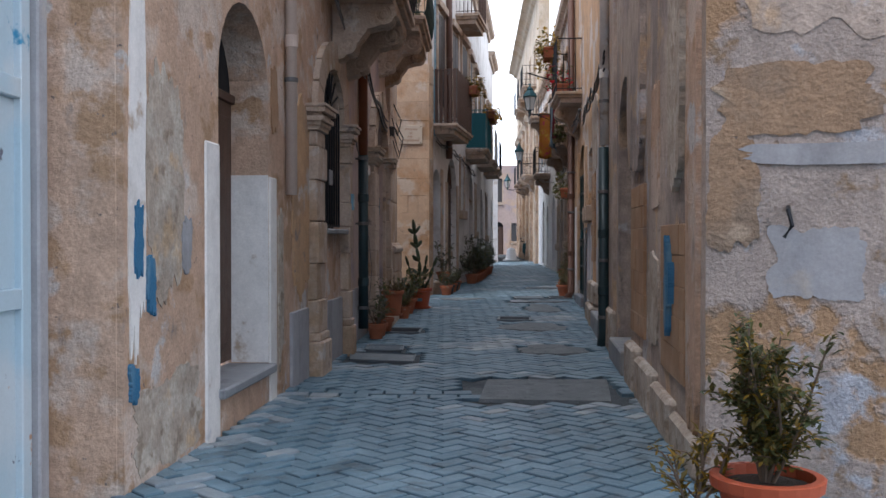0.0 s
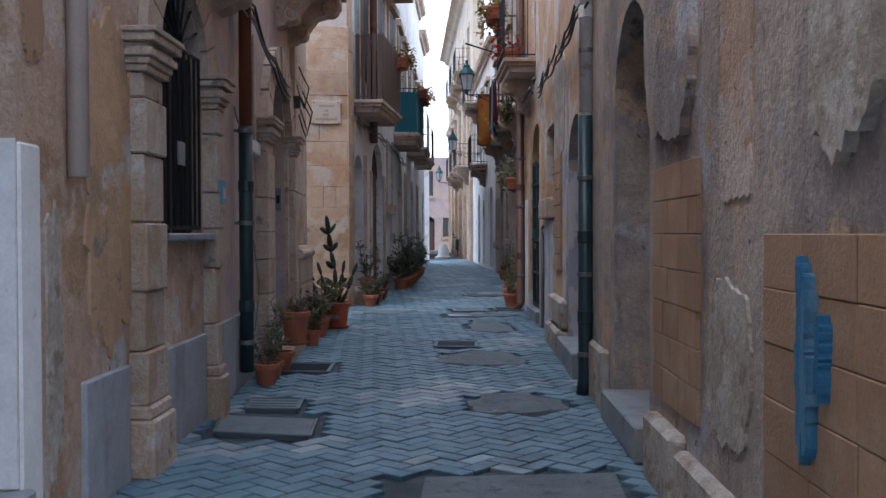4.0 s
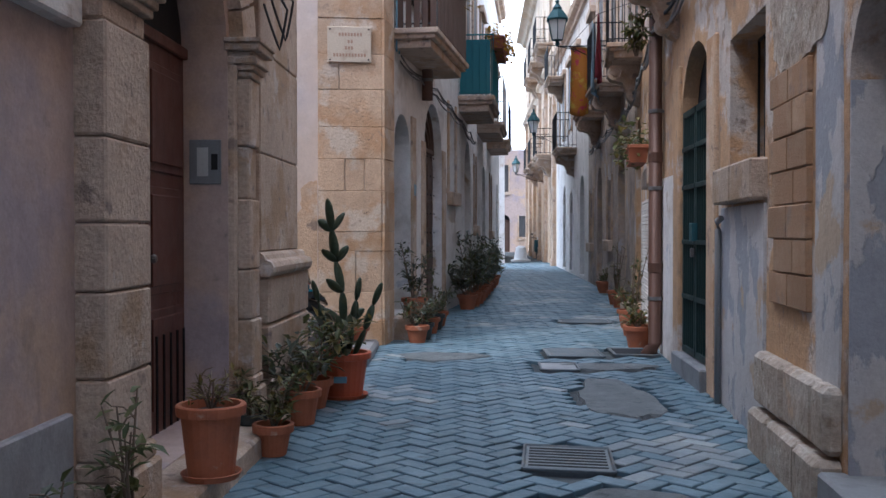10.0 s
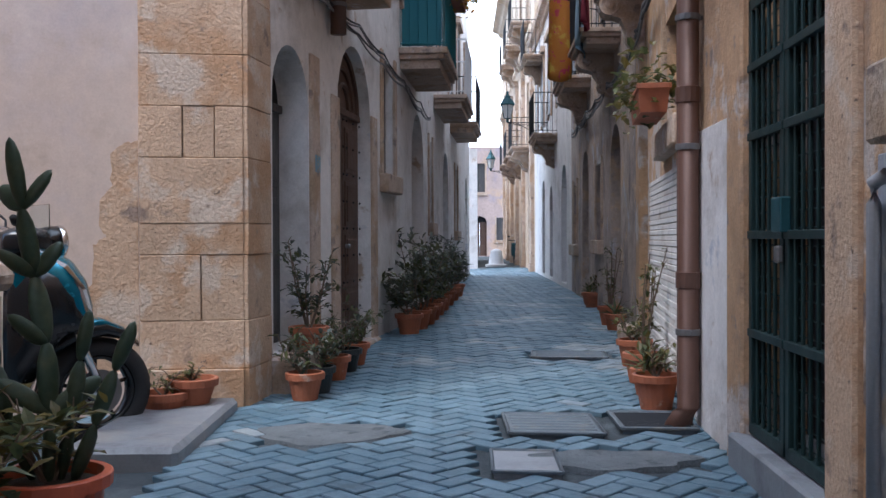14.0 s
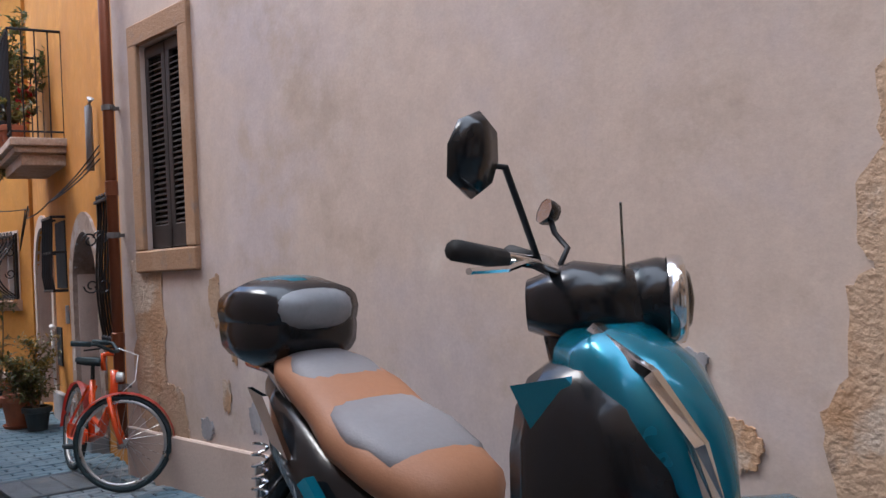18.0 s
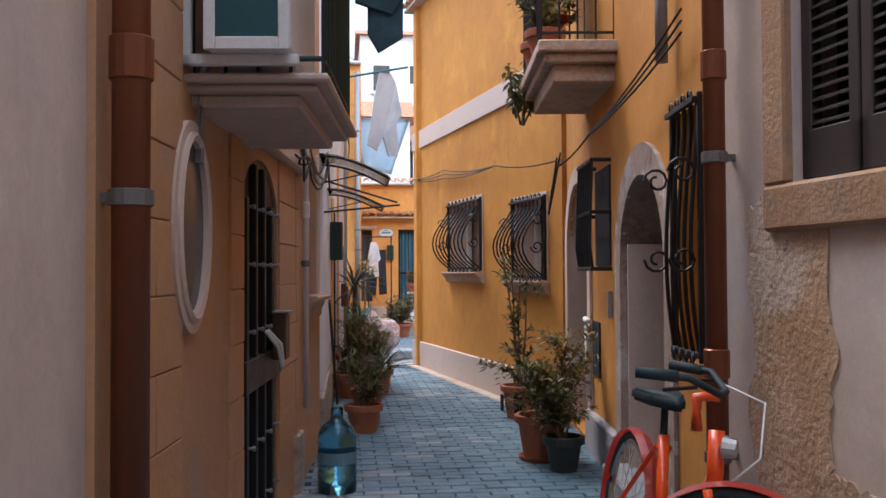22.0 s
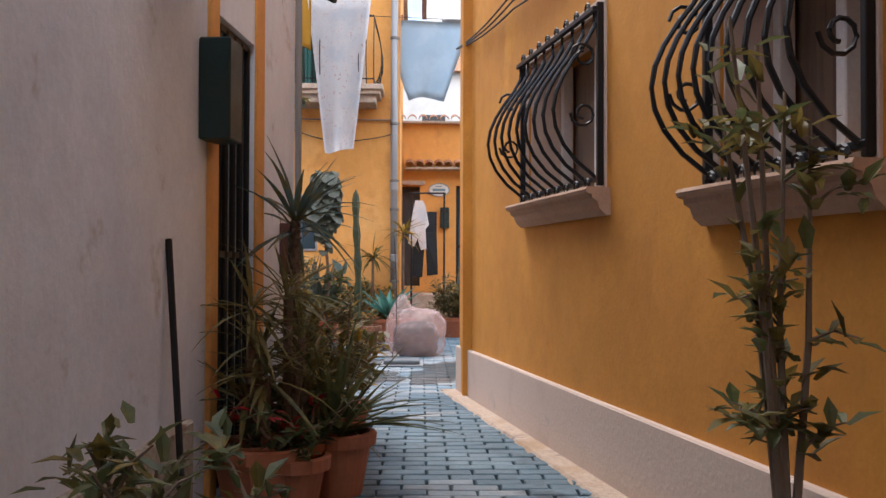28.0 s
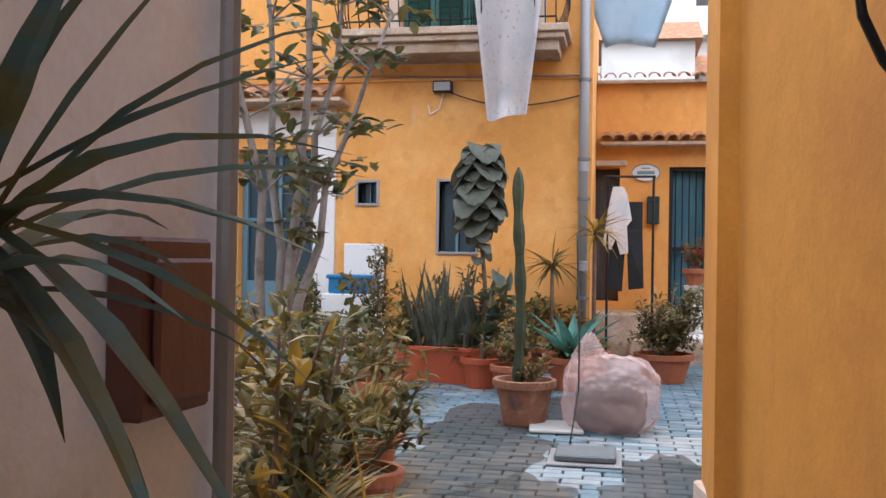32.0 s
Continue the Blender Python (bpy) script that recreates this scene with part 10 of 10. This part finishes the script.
# round bush and small yuccas
t = thing("round_bush", pose(-21.5, 19.0, zc), "rounded olive-green bush in a low pot", "bush")
pot_parts(t, 0.26, 0.26, TERRA)
shrub_parts(t, 0.2, 0.72, 0.52, 1900, 0.065, [(LEAF_OLIVE, 0.6), (LEAF_DARK, 0.4)], 640, stems=16)
t = thing("round_bush", pose(-22.0, 19.9, zc), "olive bush beside the platform", "bush")
pot_parts(t, 0.26, 0.26, TERRA)
shrub_parts(t, 0.2, 0.8, 0.5, 1300, 0.065, [(LEAF_OLIVE, 0.6), (LEAF_DARK, 0.4)], 641, stems=12)
dracaena(-21.9, 17.95, 1.05, 34, 0.42, 0.035, 651, LEAF_OLIVE, "small yucca with thin olive leaves", 1)
dracaena(-21.7, 18.36, 1.38, 32, 0.36, 0.035, 653, LEAF_YELLOW, "small yucca with yellowish leaves", 1)
for i, (x, y, h, n, mm) in enumerate(((-22.0, 17.75, 0.55, 420, LEAF_OLIVE), (-21.9, 15.5, 0.8, 500, LEAF_DARK), (-21.2, 15.7, 0.65, 420, LEAF_OLIVE), (-20.6, 16.0, 0.5, 320, LEAF_DARK), (-20.3, 17.75, 0.4, 200, LEAF_OLIVE), (-22.0, 18.1, 0.5, 260, LEAF_YELLOW), (-17.0, 16.6, 0.7, 420, LEAF_DARK), (-16.6, 16.2, 0.9, 420, LEAF_OLIVE), (-17.9, 16.2, 0.9, 420, LEAF_DARK), (-16.0, 16.9, 0.6, 320, LEAF_OLIVE))):
    pot_plant(x, y, 0.17, 0.24, TERRA, "shrub", 660 + i, h, "terracotta pot with a leafy court plant", m=pose(x, y, zc, 0, 0, 40 * i), n=n, ls=0.085, mats=[(mm, 0.7), (LEAF_OLIVE, 0.3)], spread=0.36)
for i, (x, y, L) in enumerate(((-16.5, 17.25, 0.55), (-17.0, 17.0, 0.5), (-17.3, 17.35, 0.4), (-15.6, 17.6, 0.42))):
    pot_plant(x, y, 0.17, 0.22, TERRA, "blades", 680 + i, L, "pot of pale striped spider plant", m=pose(x, y, zc, 0, 0, 70 * i), n=110, ls=0.03, mats=[(LEAF_STRIPE, 1.0)])
for i, (x, y, h, n, mats) in enumerate((
    (-21.75, 16.95, 0.9, 520, [(LEAF_OLIVE, 0.7), (LEAF_DARK, 0.3)]), (-21.5, 17.62, 0.75, 460, [(LEAF_DARK, 0.6), (LEAF_OLIVE, 0.4)]),
    (-20.9, 16.62, 0.7, 420, [(LEAF_OLIVE, 0.6), (LEAF_YELLOW, 0.4)]), (-19.9, 16.6, 0.6, 380, [(LEAF_DARK, 0.6), (LEAF_OLIVE, 0.4)]),
    (-19.2, 16.9, 0.5, 320, [(LEAF_OLIVE, 0.8), (LEAF_YELLOW, 0.2)]), (-14.75, 17.72, 0.8, 460, [(LEAF_OLIVE, 0.6), (LEAF_YELLOW, 0.4)]),
    (-15.3, 17.62, 0.95, 520, [(LEAF_OLIVE, 0.6), (LEAF_DARK, 0.4)]), (-15.9, 17.45, 0.9, 480, [(LEAF_YELLOW, 0.4), (LEAF_OLIVE, 0.6)]),
    (-16.5, 17.55, 0.6, 380, [(LEAF_OLIVE, 0.7), (LEAF_STRIPE, 0.3)]), (-18.2, 16.9, 0.6, 380, [(LEAF_DARK, 0.5), (LEAF_OLIVE, 0.5)]))):
    pot_plant(x, y, 0.16, 0.22, TERRA, "shrub", 760 + i, h, "terracotta pot with an untidy olive shrub in the court", m=pose(x, y, zc, 0, 0, 53 * i), n=n, ls=0.075, mats=mats, spread=0.34)
# slender tree
t = thing("slender_tree", pose(-17.5, 16.8, zc), "slender tree with grey forking stems and olive leaves", "tree")
pot_parts(t, 0.22, 0.28, TERRA)
GREYBARK = surf("grey_smooth_bark", (0.24, 0.21, 0.19), [((0.15, 0.12, 0.10), 9.0, 0.52, 0.64)], grain=0.12, bump=0.3)
rng = random.Random(690)
tips = []
for k, (dx, dy, h) in enumerate(((-0.35, -0.25, 3.3), (0.05, 0.28, 3.4), (0.25, -0.3, 3.0), (-0.1, 0.55, 2.4), (-0.3, 0.3, 2.9))):
    pth = [Vector((0.05 * math.cos(k), 0.05 * math.sin(k), 0.24))]
    for q in range(1, 8):
        f_ = q / 7
        pth.append(Vector((dx * f_ ** 1.2 + rng.uniform(-0.05, 0.05), dy * f_ ** 1.2 + rng.uniform(-0.05, 0.05), 0.24 + (h - 0.24) * f_)))
    part("limb", tube(bmesh.new(), pth, 0.034, 7, taper=0.25), GREYBARK, t, smooth=True)
    for q in range(3, 8):
        for r_ in range(3):
            e = pth[q] + rand_dir(rng, -0.1, 0.7) * rng.uniform(0.18, 0.42)
            tips.append((pth[q], e))
for a, b in tips:
    part("twig", tube(bmesh.new(), [a, a.lerp(b, 0.5) + Vector((0, 0, 0.03)), b], 0.008, 5, taper=0.4), GREYBARK, t)
made = [bmesh.new(), bmesh.new(), bmesh.new()]
for i in range(620):
    a, b = rng.choice(tips)
    p = a.lerp(b, rng.uniform(0.35, 1.05)) + rand_dir(rng, -1, 1) * 0.04
    leaf(made[(0, 0, 0, 1, 1, 2)[rng.randrange(6)]], p, rand_dir(rng, -0.6, 0.8), (0, 0, 1), rng.uniform(0.07, 0.13), 0.055, 0.3, 0.2, 3)
for b_, mm in zip(made, (LEAF_DARK, LEAF_OLIVE, LEAF_TEAL)):
    part("foliage", b_, mm, t)

# bag, lid, board, crate
BAG = plain("pinkish_clear_plastic_film", (0.66, 0.47, 0.45), 0.22)
BAG.node_tree.nodes["Principled BSDF"].inputs["Alpha"].default_value = 0.36
t = thing("plastic_bag", pose(-18.9, 18.55, zc, 0, 0, -8), "pinkish clear plastic bag stuffed with dark rubbish", "plastic bag")
for nm, mm, R, H, amp in (("film", BAG, 0.255, 0.50, 0.05), ("contents", DARKPOT, 0.19, 0.36, 0.05)):
    bm = bmesh.new()
    bmesh.ops.create_icosphere(bm, subdivisions=5 if nm == "film" else 4, radius=1.0)
    for v in bm.verts:
        c = v.co.normalized()
        # a squarish sack: rounded box, crumpled in long creases, its neck gathered over one corner
        k = (abs(c.x) ** 3.2 + abs(c.y) ** 3.2 + abs(c.z) ** 3.2) ** (-1 / 3.2)
        crease = abs(noise.noise(Vector((c.x * 5.0, c.y * 5.0, c.z * 2.2)) + Vector((4, 1, 0))))
        w = k * (1 + amp * 2.0 * noise.noise(c * 2.1 + Vector((7, 2, 5))) + amp * 2.6 * crease + amp * 0.8 * noise.noise(c * 13.0))
        z = H * (0.44 + 0.50 * c.z * w)
        if nm == "film":
            lift = max(0.0, 1 - ((c.x - 0.1) ** 2 + (c.y + 0.45) ** 2) / 0.16) if c.z > 0 else 0.0
            z += 0.17 * lift * lift
        v.co = Vector((c.x * R * w, c.y * R * 1.13 * w, max(0.0, z)))
    part(nm, bm, mm, t, smooth=nm != "film")
t = thing("drain_cover", pose(-17.93, 18.42, zc + 0.004), "broken drain lid with a pale stone rim", "drain lid")
part("rim", boxes((-0.21, 0.21, -0.2, 0.2, 0.0, 0.012), bevel=0.004), MARBLE, t)
part("plate", boxes((-0.15, 0.15, -0.16, 0.17, 0.012, 0.05), bevel=0.008), IRONPLATE, t)
solid("board", boxes((-0.2, 0.2, -0.17, 0.17, 0.0, 0.02), bevel=0.005), PAPER, "pale flat board lying under the bag", "board", m=pose(-18.84, 18.20, zc + 0.004, 0, 0, 5))
cable([(-18.3, 18.32, 0.11), (-18.45, 18.36, 0.4), (-18.45, 18.36, 0.8), (-18.6, 18.33, 1.35)], 0.005, CABLE, 0.0, label="thin dangling black cable beside the bag")
t = thing("crate", pose(-21.9, 15.95, zc, 0, 0, 88), "blue plastic crate on a white box", "crate")
part("white_box", boxes((-0.28, 0.28, -0.2, 0.2, 0.0, 0.72), bevel=0.01), WHITE, t)
part("crate_body", boxes((-0.22, 0.22, -0.16, 0.16, 0.72, 0.90), (-0.24, 0.24, -0.18, 0.18, 0.87, 0.91), bevel=0.01), plain("bright_blue_plastic", (0.01, 0.16, 0.36), 0.4), t)
slab("white_panel", C1, 6.72, 7.15, 0.02, 0.07, 0.1, 1.32, WHITE, "white panelled board leaning on the wall", "board", 0.01)
t = thing("plant_stand", pose(-23.12, 19.4, 0.33), "white plant stand with a reddish potted plant", "plant stand")
part("column", lathe(bmesh.new(), [(0.0, 0.0), (0.13, 0.0), (0.13, 0.04), (0.08, 0.08), (0.07, 0.5), (0.12, 0.56), (0.13, 0.6), (0.0, 0.6)], 14), WHITE, t)
pot_plant(0, 0, 0.13, 0.18, TERRA, "shrub", 710, 0.34, "pot with a reddish bushy plant on a stand", m=pose(-23.12, 19.4, 0.93), n=220, ls=0.07, mats=[(LEAF_OLIVE, 0.7), (LEAF_RED, 0.3)], spread=0.24)


# shallow wet patches on the setts round the pots
WET = bpy.data.materials.new("thin_film_of_water")
WET.use_nodes = True
_w = WET.node_tree.nodes["Principled BSDF"]
_w.inputs["Base Color"].default_value = (0.045, 0.042, 0.038, 1)
_w.inputs["Roughness"].default_value = 0.16
_w.inputs["Alpha"].default_value = 0.55


def puddle(x, y, rx, ry, seed):
    rng = random.Random(seed)
    ph = [rng.uniform(0, 6.28) for _ in range(5)]
    bm = bmesh.new()
    rim = []
    for i in range(72):
        a = 2 * math.pi * i / 72
        k = 1 + 0.20 * math.sin(2 * a + ph[0]) + 0.16 * math.sin(3 * a + ph[1]) + 0.10 * math.sin(7 * a + ph[2]) + 0.06 * math.sin(13 * a + ph[3]) + 0.04 * math.sin(21 * a + ph[4])
        rim.append(bm.verts.new((rx * k * math.cos(a), ry * k * math.sin(a), 0)))
    bm.faces.new(rim)
    o = solid("water_puddle", bm, WET, "thin dark film of water on the setts", "puddle", kind="structure", m=pose(x, y, 0.097))
    o.visible_shadow = False


puddle(-18.1, 17.75, 1.25, 0.48, 3)
puddle(-16.9, 18.1, 0.55, 0.32, 5)
puddle(-17.3, 18.85, 0.75, 0.36, 11)
puddle(-19.6, 18.2, 0.6, 0.35, 8)


# ================================================================ covers, patches and kerb in the paving
def plate(points, material, label, name, ribs=0, rim=True, lift=0.006):
    """A flat cover let into the paving, given by its corners."""
    cx, cy = sum(p[0] for p in points) / 4, sum(p[1] for p in points) / 4
    t = thing(name, pose(cx, cy, street_z(cx, cy)), label, "cover")
    bm = bmesh.new()
    A = [bm.verts.new((x - cx, y - cy, -0.03)) for x, y in points]
    B = [bm.verts.new(((x - cx) * 0.985, (y - cy) * 0.985, lift)) for x, y in points]
    bm.faces.new(B)
    for i in range(4):
        bm.faces.new((A[i], A[(i + 1) % 4], B[(i + 1) % 4], B[i]))
    part("plate", bm, material, t)
    if rim:
        for i in range(4):
            a, b = Vector((points[i][0] - cx, points[i][1] - cy, lift)), Vector((points[(i + 1) % 4][0] - cx, points[(i + 1) % 4][1] - cy, lift))
            part("rim", tube(bmesh.new(), [a * 1.02, b * 1.02], 0.012, 5), IRONPLATE, t)
    p = [Vector((x - cx, y - cy, lift)) for x, y in points]
    for k in range(ribs):
        f = (k + 0.7) / (ribs + 0.4)
        part("rib", tube(bmesh.new(), [p[0].lerp(p[3], f) * 0.9, p[1].lerp(p[2], f) * 0.9], 0.009, 4), IRON if ribs > 6 else IRONPLATE, t)
    return t


COVERS = [
    (((-1.04, 10.63), (-0.32, 10.40), (-0.33, 9.80), (-0.99, 9.99)), IRONPLATE, "large flat iron plate let into the paving", "iron_plate", 0),
    (((-0.90, 11.27), (-0.48, 11.20), (-0.48, 10.76), (-0.90, 10.82)), IRONPLATE, "small iron cover among the setts", "iron_plate", 3),
    (((-0.79, 13.28), (-0.30, 13.20), (-0.33, 12.60), (-0.80, 12.68)), IRONPLATE, "iron drain grate near the pots", "drain_grate", 8),
    (((0.89, 14.97), (1.38, 14.87), (1.32, 14.31), (0.83, 14.40)), IRONPLATE, "rectangular cast-iron manhole grate", "manhole_grate", 7),
    (((1.46, 19.46), (2.02, 19.40), (2.01, 18.78), (1.45, 18.84)), IRONPLATE, "square patterned iron manhole cover", "manhole_cover", 6),
    (((2.17, 19.49), (2.62, 19.45), (2.60, 18.90), (2.15, 18.94)), IRONPLATE, "ribbed iron manhole cover", "manhole_cover", 9),
    (((1.31, 18.42), (1.65, 18.38), (1.63, 17.90), (1.29, 17.94)), MARBLE, "small stone-filled manhole cover", "manhole_cover", 0),
    (((2.0, 22.6), (2.7, 22.5), (2.65, 22.05), (1.95, 22.15)), IRONPLATE, "long iron drain grate near the wall", "drain_grate", 6),
    (((0.40, 8.77), (1.53, 8.77), (1.36, 7.57), (0.28, 7.66)), ASPHALT, "squarish asphalt repair in the paving", "asphalt_repair", -1),
    (((-6.75, 18.95), (-6.15, 18.95), (-6.15, 18.45), (-6.75, 18.45)), IRONPLATE, "flat iron cover beside the bicycle", "iron_plate", 2),
]
for pts, mm, lab, nm, ribs in COVERS:
    plate(pts, mm, lab, nm, max(0, ribs), ribs >= 0, 0.006 if ribs >= 0 else 0.002)


def blob(cx, cy, rx, ry, material, label, seed, name="asphalt_patch"):
    rng = random.Random(seed)
    bm = bmesh.new()
    ph = rng.uniform(0, 6)
    n = 40
    rim, inner = [], []
    for i in range(n):
        a = 2 * math.pi * i / n
        r = 1 + 0.10 * math.sin(3 * a + ph) + 0.07 * math.sin(7 * a + 2 * ph) + rng.uniform(-0.04, 0.04)
        x, y = rx * r * math.cos(a), ry * r * math.sin(a)
        dz = street_z(cx + x, cy + y) - street_z(cx, cy)
        rim.append(bm.verts.new((x, y, dz - 0.03)))
        inner.append(bm.verts.new((x * 0.96, y * 0.96, dz + 0.003)))
    for i in range(n):
        bm.faces.new((rim[i], rim[(i + 1) % n], inner[(i + 1) % n], inner[i]))
    bm.faces.new(inner)
    return solid(name, bm, material, label, "patch", m=pose(cx, cy, street_z(cx, cy) + 0.002), kind="structure")


BLOBS = [(1.28, 13.45, 0.50, 0.55), (0.35, 18.9, 0.45, 0.3), (1.75, 16.6, 0.30, 0.85), (1.95, 18.2, 0.45, 0.22), (1.25, 10.9, 0.4, 0.45)]
for k, (x, y, a, b) in enumerate(BLOBS):
    blob(x, y, a, b, ASPHALT, "worn grey asphalt patch in the paving", 800 + k)
slab("kerb", pose(0, 0, 0), -0.98, -0.36, 18.13, 19.72, 0.05, 0.245, MARBLE, "worn stone kerb at the mouth of the alley", "kerb", 0.03, kind="structure")
pot_plant(-0.62, 19.55, 0.16, 0.17, TERRA, "shrub", 820, 0.12, "wide terracotta pot with a sparse plant on the kerb", m=pose(-0.62, 19.5, 0.245), n=40, ls=0.06, spread=0.12)
slab("threshold_strip", fr(*Y2), 0.0, 5.0, 0.02, 0.16, 0.06, 0.10, STONE, "crumbled mortar strip along the yellow wall", "mortar strip", 0.02, kind="structure")


# ================================================================ setts
def line_x(lines, y):
    for p0, p1 in lines:
        (x0, y0), (x1, y1) = sorted((p0, p1), key=lambda p: p[1])
        if y0 <= y <= y1:
            return x0 + (x1 - x0) * (y - y0) / (y1 - y0)
    return None


WEST, EAST = (LA1, LA2, LB1, LB2, LB3, LB4), (RA1, RA2, RA3, RA4, RA5, RA6)


def in_street(x, y):
    w = line_x(WEST, y)
    e = line_x(EAST, y)
    if y < 4.7:
        w = -1.62
    if y < 5.1:
        e = 3.4
    if w is None:
        w = -0.36
    if e is None:
        e = 5.2
    return w - 0.05 < x < e + 0.05


def alley_line(lines, x):
    for p0, p1 in lines:
        (x0, y0), (x1, y1) = sorted((p0, p1))
        if x0 <= x <= x1:
            return y0 + (y1 - y0) * (x - x0) / (x1 - x0)
    return None


def in_alley(x, y):
    s, n = alley_line((AL1, AL2, AL3, AL4, AL5), x), alley_line((AR1, Y1, Y2), x)
    if x > -0.98 and 18.1 < y:
        return False
    if s is None:
        s = 13.5 if x < -14.2 else 17.0
    if n is None:
        n = 22.5 if x < -16.1 else 19.9
    return s - 0.03 < y < n + 0.03


def in_cover(x, y, g):
    for pts, *_ in COVERS:
        xs, ys = [p[0] for p in pts], [p[1] for p in pts]
        if min(xs) - g < x < max(xs) + g and min(ys) - g < y < max(ys) + g:
            return True
    return any(((x - a) / (rx + g * 0.3)) ** 2 + ((y - b) / (ry + g * 0.3)) ** 2 < 1 for a, b, rx, ry in BLOBS)


def sett_mesh(name, hl, hw, ch=0.005):
    v = [(-hl, -hw, -0.035), (hl, -hw, -0.035), (hl, hw, -0.035), (-hl, hw, -0.035), (-hl, -hw, -ch), (hl, -hw, -ch), (hl, hw, -ch), (-hl, hw, -ch), (-hl + ch, -hw + ch, 0), (hl - ch, -hw + ch, 0), (hl - ch, hw - ch, 0), (-hl + ch, hw - ch, 0)]
    f = [(8, 9, 10, 11)] + [(a, (a + 1) % 4, (a + 1) % 4 + 4, a + 4) for a in range(4)] + [(a + 4, (a + 1) % 4 + 4, (a + 1) % 4 + 8, a + 8) for a in range(4)]
    return v, f


def setts():
    """Spots of (x, y, angle, half length, half width): diagonal herringbone in the street, courses in the alley."""
    out = []
    w, c = 0.125, math.cos(math.pi / 4)
    for a in range(-260, 420):
        for b in range(-260, 420):
            k = (a - b) % 4
            if k not in (0, 3):
                continue
            px, py = (a + 1, b + 0.5) if k == 0 else (a + 0.5, b + 1)
            x, y = (px - py) * w * c, (px + py) * w * c
            if not (-2 < x < 5.5 and -3 < y < 49):
                continue
            if in_street(x, y) and not in_cover(x, y, 0.07):
                if 7.75 < y < 8.15:
                    continue
                out.append((x, y, math.pi / 4 + (0 if k == 0 else math.pi / 2), w - 0.005, w / 2 - 0.005, "street"))
    for r in range(2):
        for i in range(14):
            x, y = -1.5 + 0.25 * i + 0.12 * r, 7.85 + 0.2 * r
            if in_street(x, y) and not in_cover(x, y, 0.0):
                out.append((x, y, 0.0, 0.118, 0.092, "street"))
    for i in range(250):
        x = -0.99 - 0.095 * i
        for j in range(46):
            y = 13.4 + 0.205 * j + (0.1 if i % 2 else 0.0)
            if in_alley(x, y) and not in_cover(x, y, 0.03):
                out.append((x, y, math.pi / 2, 0.0995, 0.0438, "alley"))
    return out


def pave():
    rng = random.Random(77)
    made = {"street": [[], []], "street_pale": [[], []], "alley": [[], []], "alley_pale": [[], []]}
    shared = {}
    parents = {k: tagged(new("pavement"), lab, "paving", "", "structure") for k, lab in (("street", "worn bluish stone setts laid in a diagonal herringbone"), ("alley", "rows of small worn stone setts in the alley"))}
    counts = {"street": 0, "alley": 0}
    for x, y, ang, hl, hw, where in setts():
        z = street_z(x, y) + rng.uniform(-0.004, 0.003)
        ang += rng.uniform(-0.035, 0.035)
        tx, ty = rng.uniform(-0.012, 0.012), rng.uniform(-0.012, 0.012)
        pale = noise.noise(Vector((x * 0.9, y * 0.9, 3.3))) + 0.35 * rng.uniform(-1, 1) > (0.46 if where == "street" else 0.30)
        hl2, hw2 = hl * rng.uniform(0.95, 1.0), hw * rng.uniform(0.93, 1.0)
        near = (where == "street" and 8.2 < y < 11.6 and counts["street"] < 300) or (where == "alley" and -11.5 < x < -8.6 and counts["alley"] < 300)
        if near:
            counts[where] += 1
            key = (where, pale)
            if key not in shared:
                me = bpy.data.meshes.new("sett")
                v, f = sett_mesh("sett", hl, hw)
                me.from_pydata(v, [], f)
                me.materials.append(PAVER_PALE if pale else PAVER)
                shared[key] = me
            ob = new("sett", shared[key])
            ob.parent = parents[where]
            ob.matrix_basis = pose(x, y, z, 0, 0, math.degrees(ang))
            continue
        V, F = made[where + ("_pale" if pale else "")]
        v, f = sett_mesh("sett", hl2, hw2)
        o = len(V)
        ca, sa = math.cos(ang), math.sin(ang)
        for a, b, d in v:
            V.append((x + a * ca - b * sa, y + a * sa + b * ca, z + d + a * tx + b * ty))
        F.extend(tuple(i + o for i in q) for q in f)
    for k, (V, F) in made.items():
        me = bpy.data.meshes.new("sett_field")
        me.from_pydata(V, [], F)
        me.materials.append(PAVER_PALE_JOINED if k.endswith("pale") else PAVER_JOINED)
        ob = new("sett_field", me)
        ob.parent = parents[k.split("_")[0]]
        tagged(ob, "", "", "", "stuff")


pave()
